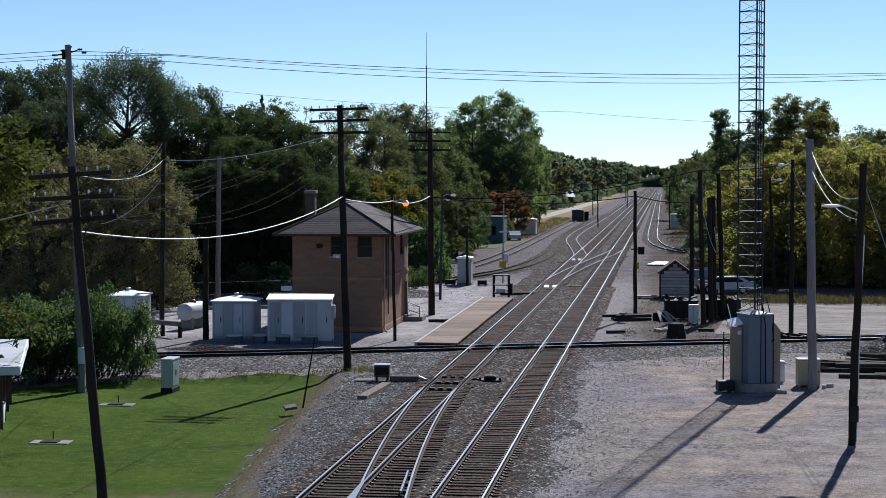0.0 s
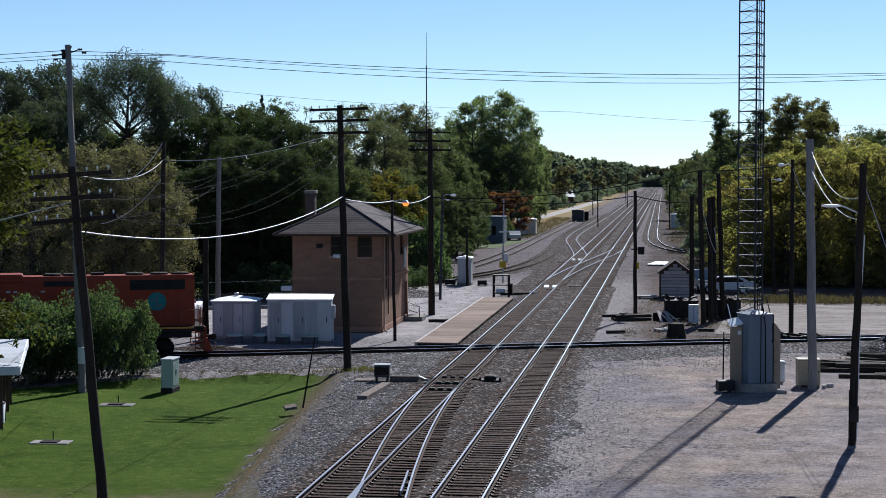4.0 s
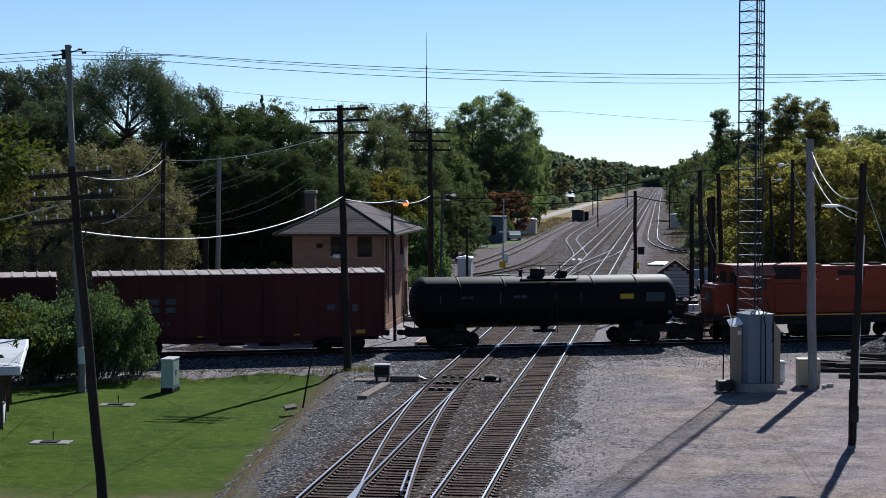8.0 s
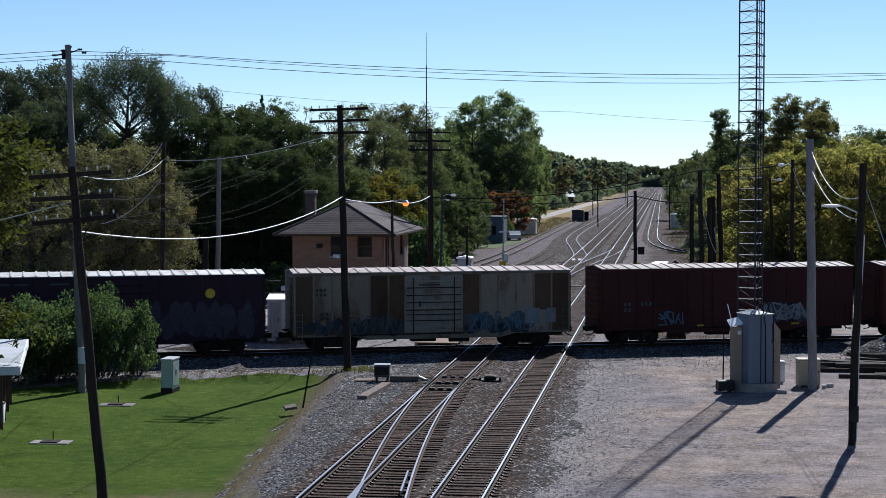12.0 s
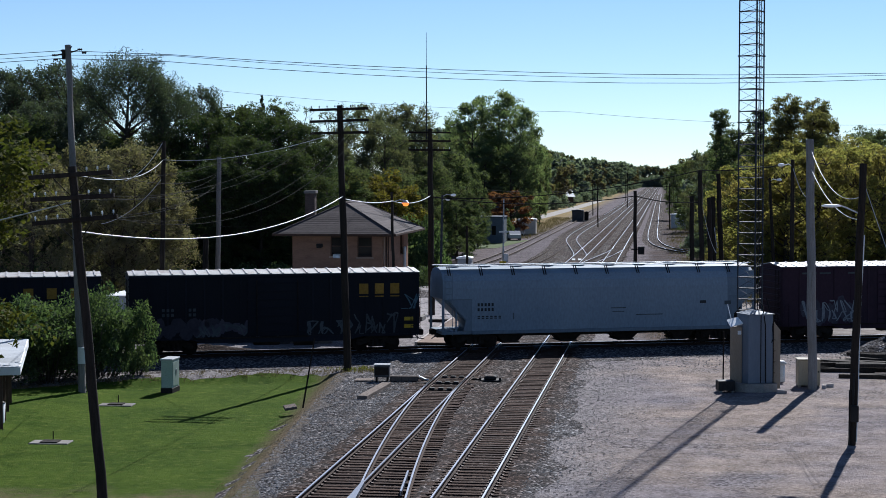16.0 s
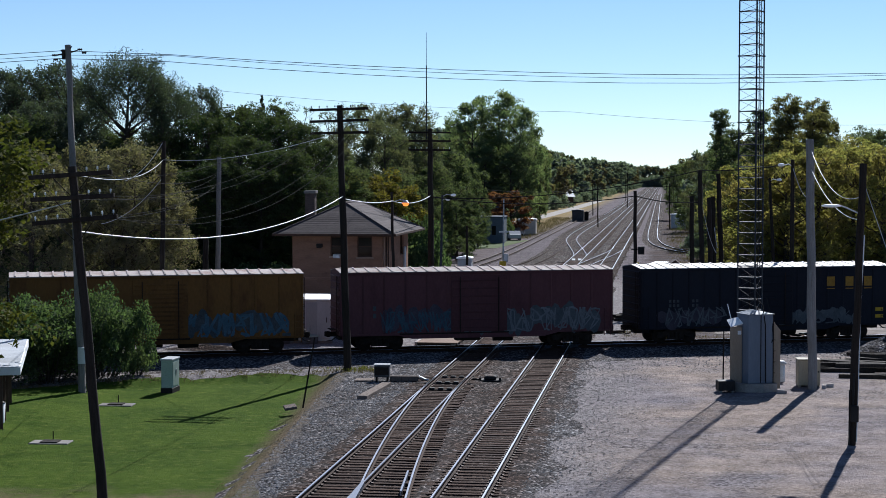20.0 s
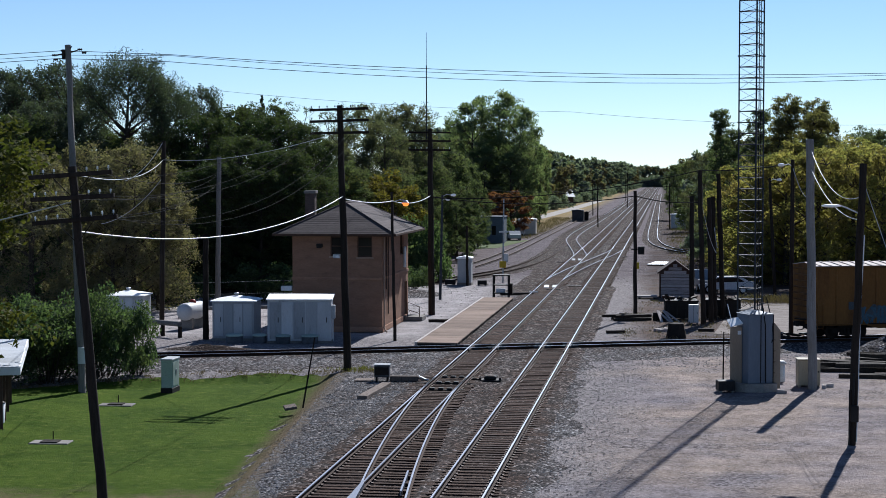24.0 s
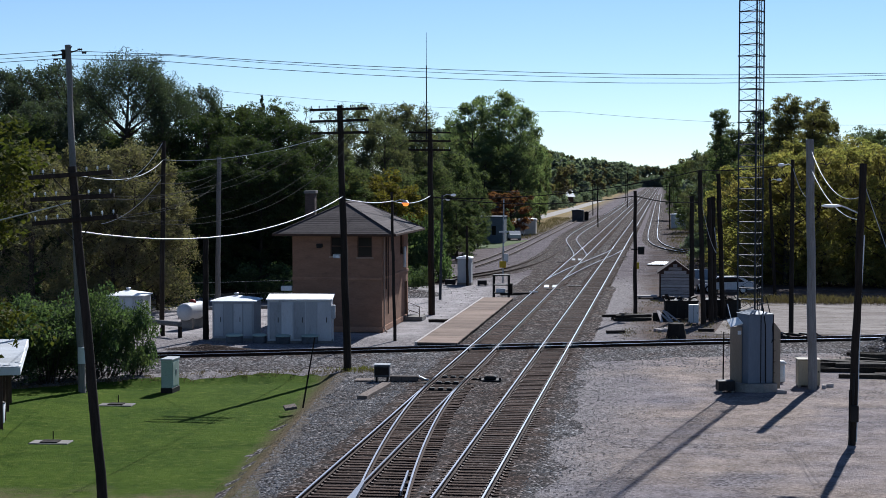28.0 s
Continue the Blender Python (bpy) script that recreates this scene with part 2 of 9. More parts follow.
# Sunlight along the cables is put into this pale base colour.
CABLE_SUNLIT = surface("sunlit_cable", (0.36, 0.36, 0.37), (0.46, 0.46, 0.46), 0.42, 0.5, 9, 60)
GALV = surface("galvanised_steel", (0.36, 0.38, 0.40), (0.48, 0.50, 0.52), 0.5, 0.6, 3, 30, 0.1, 0.003, (0.3, 0.26, 0.22), (0.62, 0.8))
TOWER_STEEL = surface("tower_steel", (0.040, 0.045, 0.056), (0.07, 0.078, 0.09), 0.6, 0.2, 3, 30, 0.1, 0.003)
WHITE_METAL = surface("white_painted_metal", (0.47, 0.48, 0.49), (0.57, 0.58, 0.59), 0.5, 0.0, 1.2, 25, 0.1, 0.003, (0.40, 0.39, 0.38), (0.58, 0.8), (1, 1, 0.25), 0.08, pure=True)
CAB_METAL = surface("dull_cabinet_metal", (0.36, 0.375, 0.395), (0.43, 0.445, 0.465), 0.5, 0.2, 1.2, 25, 0.1, 0.003, (0.17, 0.17, 0.175), (0.58, 0.8), (1, 1, 0.25), 0.08, pure=True)
FAR_GRASS = surface("far_mown_grass", (0.062, 0.090, 0.030), (0.10, 0.125, 0.045), 0.95, 0.0, 0.6, 9, 0.6, 0.02)
ALU = surface("aluminium_roof", (0.80, 0.80, 0.80), (0.88, 0.88, 0.88), 0.5, 0.0, 2, 25, 0.1, 0.003, None, (0, 1), (1, 1, 1), 0.08, pure=True)
CREAM = surface("cream_sheet", (0.46, 0.41, 0.30), (0.54, 0.48, 0.36), 0.6, 0.0, 1.5, 20, 0.12, 0.003, (0.36, 0.29, 0.20), (0.58, 0.78), (1, 1, 0.3), 0.1)
SHED_BLUE = surface("grey_blue_sheet", (0.17, 0.205, 0.26), (0.22, 0.255, 0.31), 0.5, 0.1, 1.0, 20, 0.12, 0.003, (0.25, 0.27, 0.30), (0.6, 0.8), (1, 1, 0.3), 0.08)
TAN_METAL = surface("tan_sheet", (0.32, 0.25, 0.185), (0.40, 0.32, 0.24), 0.6, 0.0, 1.5, 20, 0.12, 0.003, (0.30, 0.25, 0.20), (0.58, 0.78), (1, 1, 0.3), 0.1)
CONCRETE = surface("old_concrete", (0.24, 0.225, 0.205), (0.36, 0.335, 0.31), 0.9, 0.0, 1.2, 20, 0.4, 0.006, (0.24, 0.22, 0.20), (0.5, 0.72))
PLATFORM = surface("platform_planks", (0.235, 0.168, 0.132), (0.30, 0.222, 0.178), 0.9, 0.0, 0.8, 18, 0.4, 0.006, (0.28, 0.21, 0.16), (0.5, 0.75), (1, 0.3, 1), 0.2)
STUCCO = surface("pink_brick", (0.36, 0.205, 0.135), (0.44, 0.26, 0.175), 0.9, 0.0, 0.7, 9, 0.5, 0.01, (0.27, 0.155, 0.11), (0.52, 0.75), (1, 1, 3.5), 0.16)
STUCCO_PALE = surface("pale_stone_trim", (0.46, 0.33, 0.25), (0.54, 0.40, 0.31), 0.9, 0.0, 1, 15, 0.4, 0.008)
# Chimney brick, darker and greyer than the tower walls.
DARK_BRICK = surface("dark_brick", (0.10, 0.075, 0.066), (0.15, 0.11, 0.095), 0.9, 0.0, 1.5, 14, 0.5, 0.01, (0.06, 0.05, 0.045), (0.5, 0.72), (1, 1, 4))
SHINGLE = surface("grey_shingle", (0.070, 0.056, 0.056), (0.11, 0.09, 0.09), 0.9, 0.0, 2, 24, 0.5, 0.008, (0.11, 0.095, 0.095), (0.5, 0.75), (1, 1, 1), 0.3)
PLANK_BROWN = surface("greyed_brown_plank", (0.17, 0.135, 0.115), (0.27, 0.22, 0.19), 0.9, 0.0, 2, 30, 0.7, 0.01, (0.11, 0.085, 0.07), (0.5, 0.7), (6, 0.6, 1), 0.4)
SWITCH_GREY = surface("dull_switch_grey", (0.10, 0.105, 0.115), (0.15, 0.155, 0.165), 0.6, 0.1, 2, 25, 0.1, 0.003, (0.07, 0.065, 0.06), (0.55, 0.75))
WOOD_DARK = surface("dark_wood", (0.032, 0.025, 0.020), (0.07, 0.055, 0.044), 0.85, 0.0, 2, 30, 0.5, 0.006, None, (0, 1), (5, 1, 1), 0.35)
WOOD_GREY = surface("silvered_board", (0.50, 0.44, 0.42), (0.64, 0.58, 0.55), 0.9, 0.0, 2, 25, 0.5, 0.008, (0.20, 0.17, 0.14), (0.5, 0.72), (0.4, 6, 6), 0.3)
BLACK = surface("black_iron", (0.022, 0.022, 0.024), (0.045, 0.042, 0.040), 0.6, 0.2, 3, 40, 0.2, 0.004)
GRIME = surface("grimy_iron", (0.022, 0.018, 0.016), (0.048, 0.038, 0.032), 0.85, 0.1, 3, 40, 0.3, 0.005)
BROWN_WOOD = surface("brown_trim", (0.075, 0.045, 0.035), (0.12, 0.075, 0.055), 0.7, 0.0, 3, 30, 0.3, 0.004)
GLASS = glass_mat()
YELLOW = surface("yellow_paint", (0.62, 0.42, 0.03), (0.70, 0.50, 0.06), 0.55, 0.0, 4, 40, 0.1, 0.002, (0.45, 0.30, 0.05), (0.55, 0.8))
GREEN_BOX = surface("pale_green_metal", (0.42, 0.52, 0.46), (0.50, 0.60, 0.53), 0.45, 0.0, 1.5, 25, 0.1, 0.003, (0.34, 0.40, 0.36), (0.6, 0.8))
BARK = surface("bark", (0.060, 0.048, 0.038), (0.12, 0.10, 0.08), 0.95, 0.0, 2, 20, 0.9, 0.03, None, (0, 1), (4, 4, 0.7), 0.4)
LEAF_DOME = leafy("leaves_greyish_olive", (0.140, 0.193, 0.121), (0.275, 0.325, 0.200), (0.290, 0.305, 0.186), 0.6)
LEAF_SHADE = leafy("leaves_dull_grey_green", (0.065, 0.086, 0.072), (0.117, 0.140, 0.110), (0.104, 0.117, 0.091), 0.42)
LEAF_WOOD = leafy("leaves_wood_green", (0.034, 0.060, 0.035), (0.083, 0.108, 0.051), (0.098, 0.113, 0.051), 0.40)
LEAF_FULL = leafy("leaves_full_green", (0.080, 0.112, 0.066), (0.158, 0.188, 0.108), (0.170, 0.180, 0.100), 0.5)
LEAF_BRONZE = leafy("leaves_bronze_olive", (0.150, 0.152, 0.078), (0.265, 0.240, 0.116), (0.270, 0.212, 0.100), 0.54)
LEAF_SAGE = leafy("leaves_sage", (0.102, 0.120, 0.086), (0.174, 0.186, 0.126), (0.198, 0.186, 0.116), 0.48)
# Distance haze is put into this leaf colour: paler and bluer.
LEAF_FAR_HAZE = leafy("leaves_far_haze_tinted", (0.15, 0.185, 0.195), (0.25, 0.285, 0.275), (0.25, 0.27, 0.255), 0.52)
LEAF_DARK = leafy("leaves_dark_green", (0.060, 0.100, 0.060), (0.126, 0.172, 0.092), (0.126, 0.155, 0.082), 0.5)
LEAF_DEEP = leafy("leaves_deep_green", (0.020, 0.038, 0.020), (0.042, 0.063, 0.030), (0.046, 0.062, 0.032), 0.3)
LEAF_NEAR = leafy("leaves_olive_near", (0.060, 0.078, 0.022), (0.15, 0.145, 0.038), (0.12, 0.11, 0.03), 0.34)
LEAF_KHAKI = leafy("leaves_khaki", (0.165, 0.152, 0.112), (0.275, 0.242, 0.172), (0.25, 0.20, 0.125), 0.45)
LEAF_OLIVE = leafy("leaves_olive_gold", (0.190, 0.192, 0.090), (0.42, 0.375, 0.155), (0.49, 0.36, 0.165), 0.66)
LEAF_GOLD = leafy("leaves_turning_gold", (0.176, 0.152, 0.036), (0.264, 0.200, 0.052), (0.160, 0.136, 0.042), 0.5)
LEAF_RED = leafy("leaves_russet", (0.20, 0.085, 0.055), (0.30, 0.125, 0.075), (0.16, 0.09, 0.055), 0.42)
LEAF_GREY = leafy("leaves_grey_green", (0.095, 0.125, 0.09), (0.15, 0.18, 0.125), (0.12, 0.14, 0.095), 0.5)
GRASS = leafy("grass_blades", (0.07, 0.14, 0.016), (0.115, 0.19, 0.026), (0.09, 0.16, 0.02), 0.35)
GRASS_YELLOW = leafy("yellowing_weed_blades", (0.13, 0.135, 0.035), (0.22, 0.20, 0.06), (0.14, 0.13, 0.05), 0.35)
GRASS_DRY = leafy("dry_grass_blades", (0.15, 0.11, 0.075), (0.22, 0.165, 0.115), (0.14, 0.12, 0.07), 0.25)


# ---- mesh building ----
class Shape:
    """Vertices and faces gathered piece by piece, then linked as one mesh."""

    def __init__(self):
        self.v, self.f, self.s = [], [], []

    def add(self, verts, faces, smooth=False, m=None):
        k = len(self.v)
        self.v += [tuple(m @ Vector(p)) for p in verts] if m else [tuple(p) for p in verts]
        self.f += [tuple(i + k for i in q) for q in faces]
        self.s += [smooth] * len(faces)
        return self

    def box(self, a, b, bev=0.0, m=None):
        """A box between two corners, its edges chamfered by bev."""
        lo = [min(a[i], b[i]) for i in range(3)]
        hi = [max(a[i], b[i]) for i in range(3)]
        bev = min(bev, 0.49 * min(hi[i] - lo[i] for i in range(3)))
        if bev <= 0:
            vs = [(x, y, z) for x in (lo[0], hi[0]) for y in (lo[1], hi[1]) for z in (lo[2], hi[2])]
            return self.add(vs, [(0, 1, 3, 2), (4, 6, 7, 5), (0, 4, 5, 1), (2, 3, 7, 6), (0, 2, 6, 4), (1, 5, 7, 3)], False, m)
        vs, at = [], {}
        for i in (0, 1):
            for j in (0, 1):
                for k in (0, 1):
                    c = [(lo, hi)[s][n] for n, s in enumerate((i, j, k))]
                    for ax in range(3):
                        p = list(c)
                        for n, s in enumerate((i, j, k)):
                            if n != ax:
                                p[n] += bev * (1 - 2 * s)
                        at[i, j, k, ax] = len(vs)
                        vs.append(p)
        fs = []
        for ax in range(3):
            o = [n for n in range(3) if n != ax]
            for s in (0, 1):
                q = []
                for (p1, p2) in ((0, 0), (1, 0), (1, 1), (0, 1)):
                    c = [0, 0, 0]
                    c[ax], c[o[0]], c[o[1]] = s, p1, p2
                    q.append(at[c[0], c[1], c[2], ax])
                fs.append(tuple(q))
            for p1 in (0, 1):
                for p2 in (0, 1):
                    e = []
                    for s in (0, 1):
                        c = [0, 0, 0]
                        c[ax], c[o[0]], c[o[1]] = s, p1, p2
                        e.append((at[c[0], c[1], c[2], o[0]], at[c[0], c[1], c[2], o[1]]))
                    fs.append((e[0][0], e[0][1], e[1][1], e[1][0]))
        for i in (0, 1):
            for j in (0, 1):
                for k in (0, 1):
                    fs.append(tuple(at[i, j, k, ax] for ax in range(3)))
        return self.add(vs, fs, False, m)

    def tube(self, p, q, r0, r1=None, n=10, caps=True, smooth=True):
        r1 = r0 if r1 is None else r1
        p, q = Vector(p), Vector(q)
        d = (q - p).normalized()
        a = d.orthogonal().normalized()
        b = d.cross(a)
        vs = []
        for c, r in ((p, r0), (q, r1)):
            for i in range(n):
                t = 2 * math.pi * i / n
                vs.append(c + (a * math.cos(t) + b * math.sin(t)) * r)
        self.add(vs, [(i, (i + 1) % n, n + (i + 1) % n, n + i) for i in range(n)], smooth)
        if caps:
            self.add(vs, [tuple(range(n - 1, -1, -1)), tuple(range(n, 2 * n))])
        return self

    def path(self, pts, r, n=6):
        """A thin tube along points; r may change from point to point."""
        pts = [Vector(p) for p in pts]
        rs = r if isinstance(r, (list, tuple)) else [r] * len(pts)
        vs = []
        for i, p in enumerate(pts):
            d = (pts[min(i + 1, len(pts) - 1)] - pts[max(i - 1, 0)]).normalized()
            a = d.cross(Vector((0, 0, 1)))
            a = a.normalized() if a.length > 0.05 else Vector((1, 0, 0))
            b = d.cross(a)
            for k in range(n):
                t = 2 * math.pi * k / n
                vs.append(p + (a * math.cos(t) + b * math.sin(t)) * rs[i])
        fs = [(i * n + k, i * n + (k + 1) % n, (i + 1) * n + (k + 1) % n, (i + 1) * n + k) for i in range(len(pts) - 1) for k in range(n)]
        self.add(vs, fs, True)
        return self.add(vs, [tuple(range(n - 1, -1, -1)), tuple(range((len(pts) - 1) * n, len(pts) * n))])

    def prism(self, poly, lo, hi, axis="y", m=None):
        """A polygon carried along an axis from lo to hi; the polygon is given in the other two axes."""
        put = {"x": lambda a, b, t: (t, a, b), "y": lambda a, b, t: (a, t, b), "z": lambda a, b, t: (a, b, t)}[axis]
        n = len(poly)
        vs = [put(a, b, lo) for a, b in poly] + [put(a, b, hi) for a, b in poly]
        return self.add(vs, [(i, (i + 1) % n, n + (i + 1) % n, n + i) for i in range(n)] + [tuple(range(n - 1, -1, -1)), tuple(range(n, 2 * n))], False, m)

    def lathe(self, prof, n=16, m=None, smooth=True):
        """A profile of (radius, height) turned about z."""
        vs = [(r * math.cos(2 * math.pi * i / n), r * math.sin(2 * math.pi * i / n), z) for r, z in prof for i in range(n)]
        fs = [(j * n + i, j * n + (i + 1) % n, (j + 1) * n + (i + 1) % n, (j + 1) * n + i) for j in range(len(prof) - 1) for i in range(n)]
        self.add(vs, fs, smooth, m)
        return self.add(vs, [tuple(range(n - 1, -1, -1)), tuple(range((len(prof) - 1) * n, len(prof) * n))], False, m)

    def mesh(self, name):
        me = bpy.data.meshes.new(name)
        me.from_pydata(self.v, [], self.f)
        me.polygons.foreach_set("use_smooth", self.s)
        bm = bmesh.new()
        bm.from_mesh(me)
        bmesh.ops.recalc_face_normals(bm, faces=bm.faces)
        bm.to_mesh(me)
        bm.free()
        me.update()
        return me


def part(name, shape, material, parent=None, label="", kind=""):
    """Links a shape as one mesh object under a thing or a part."""
    me = shape if isinstance(shape, bpy.types.Mesh) else shape.mesh(name)
    if not me.materials:
        me.materials.append(material)
    ob = new(name, me)
    if parent:
        ob.parent = parent
    return tagged(ob, label, "", "", kind)


def thing(name, label, category, at=(0, 0, 0), rz=0.0, group="", kind=""):
    ob = new(name)
    ob.empty_display_size = 0.2
    ob.matrix_basis = pose(at[0], at[1], at[2], 0, 0, rz)
    return tagged(ob, label, category, group, kind)


def sagging(p, q, sag, n=14):
    p, q = Vector(p), Vector(q)
    return [p.lerp(q, i / n) - Vector((0, 0, sag * 4 * (i / n) * (1 - i / n))) for i in range(n + 1)]


def numpy_mesh(name, verts, quads, material):
    """A mesh of many loose quads from arrays."""
    me = bpy.data.meshes.new(name)
    me.vertices.add(len(verts))
    me.vertices.foreach_set("co", np.asarray(verts, dtype=np.float32).ravel())
    me.loops.add(quads.size)
    me.loops.foreach_set("vertex_index", quads.astype(np.int32).ravel())
    me.polygons.add(len(quads))
    me.polygons.foreach_set("loop_start", np.arange(0, quads.size, 4, dtype=np.int32))
    me.update(calc_edges=True)
    me.materials.append(material)
    return me


# ---- ground, lawn, tracks ----
def wobble(x, y, s=1.0, seed=0.0):
    return noise.noise(Vector((x * s, y * s, seed)))


def low(x, y):
    """How far the lawn lies below the ballast: a shallow swale between the trackbed and the woods."""
    def ease(t):
        t = min(1.0, max(0.0, t))
        return t * t * (3 - 2 * t)
    far = float(np.interp(x, (-60, -29.3, -23.1, -14.9, -13), (70, 74.7, 81.0, 83.3, 83.5)))
    return -0.36 * ease((-14.25 - 0.092 * (y - 66) - x) / 1.1) * ease((x + 27.5) / 3.0) * ease((far + 0.6 - y) / 1.8)


def ground():
    """One sheet: fine cells near the crossing, wide ones out to the horizon."""
    xs = sorted({*np.linspace(-60, 40, 126).round(3), *[-3000, -1500, -700, -350, -200, -130, -90, 60, 90, 140, 250, 500, 1200, 3000]})
    ys = sorted({*np.linspace(40, 150, 138).round(3), *[-400, -150, -60, 0, 20, 165, 180, 200, 225, 260, 300, 360, 450, 600, 800, 1100, 1600, 2400, 3600]})
    v = [(x, y, -0.025 + 0.025 * wobble(x, y, 0.6) + 1.12 * low(x, y) if -60 < x < 40 and 40 < y < 150 else -0.02) for y in ys for x in xs]
    n = len(xs)
    f = [(j * n + i, j * n + i + 1, (j + 1) * n + i + 1, (j + 1) * n + i) for j in range(len(ys) - 1) for i in range(n - 1)]
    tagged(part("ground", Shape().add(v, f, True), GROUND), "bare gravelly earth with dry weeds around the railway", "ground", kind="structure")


def lawn():
    def top(x):
        return float(np.interp(x, (-60, -29.3, -23.1, -14.9, -13), (70, 74.7, 81.0, 83.3, 83.5)))
    nu, nv = 90, 90
    v = []
    for j in range(nv + 1):
        for i in range(nu + 1):
            y0 = 36 + (82 - 36) * j / nv
            x = -60 + (-14.0 - 0.092 * (y0 - 66) + 0.7 * wobble(0, y0, 0.35) + 0.3 * wobble(3, y0, 1.7) + 60) * (i / nu) ** 0.6
            y = 36 + (top(x) + 0.7 * wobble(x, 7, 0.5) + 0.3 * wobble(x, 9, 2.0) - 36) * j / nv
            v.append((x, y, 0.018 + 0.012 * wobble(x, y, 0.8, 4) + low(x, y)))
    n = nu + 1
    f = [(j * n + i, j * n + i + 1, (j + 1) * n + i + 1, (j + 1) * n + i) for j in range(nv) for i in range(nu)]
    tagged(part("lawn", Shape().add(v, f, True), LAWN), "mown green lawn, dry and brown towards the tracks", "lawn", kind="structure")


def along(pts, step):
    """Points at even steps on a smooth line through pts, with the direction at each."""
    p = [Vector((*q, 0)) for q in pts]
    fine = []
    for i in range(len(p) - 1):
        a, b, c, d = p[max(i - 1, 0)], p[i], p[i + 1], p[min(i + 2, len(p) - 1)]
        for k in range(24):
            t = k / 24
            fine.append(0.5 * ((2 * b) + (c - a) * t + (2 * a - 5 * b + 4 * c - d) * t * t + (3 * b - a - 3 * c + d) * t ** 3))
    fine.append(p[-1])
    out, left = [], 0.0
    for a, b in zip(fine, fine[1:]):
        L = (b - a).length
        while left <= L and L > 0:
            out.append((a.lerp(b, left / L), (b - a).normalized()))
            left += step
        left -= L
    return out


RAIL_WEB = [(-0.075, 0.0), (0.075, 0.0), (0.07, 0.02), (0.012, 0.035), (0.012, 0.112), (0.037, 0.122), (0.036, 0.152), (-0.036, 0.152), (-0.037, 0.122), (-0.012, 0.112), (-0.012, 0.035), (-0.07, 0.02)]
RAIL_HEAD = [(-0.034, 0.1525), (0.034, 0.1525), (0.027, 0.164), (-0.027, 0.164)]


def swept(profile, line, off, z0):
    """A profile carried along a line at a side offset."""
    s, n, vs = Shape(), len(profile), []
    for p, d in line:
        side = Vector((d.y, -d.x, 0))
        for a, b in profile:
            vs.append(p + side * (off + a) + Vector((0, 0, z0 + b)))
    fs = [(i * n + k, i * n + (k + 1) % n, (i + 1) * n + (k + 1) % n, (i + 1) * n + k) for i in range(len(line) - 1) for k in range(n)]
    fs += [tuple(range(n - 1, -1, -1)), tuple(range((len(line) - 1) * n, len(line) * n))]
    return s.add(vs, fs)


def tie_mesh():
    s = Shape().box((-1.3, -0.115, -0.10), (1.3, 0.115, 0.04), 0.012)
    me = s.mesh("tie")
    me.materials.append(TIE)
    return me


TIE_MESH = tie_mesh()


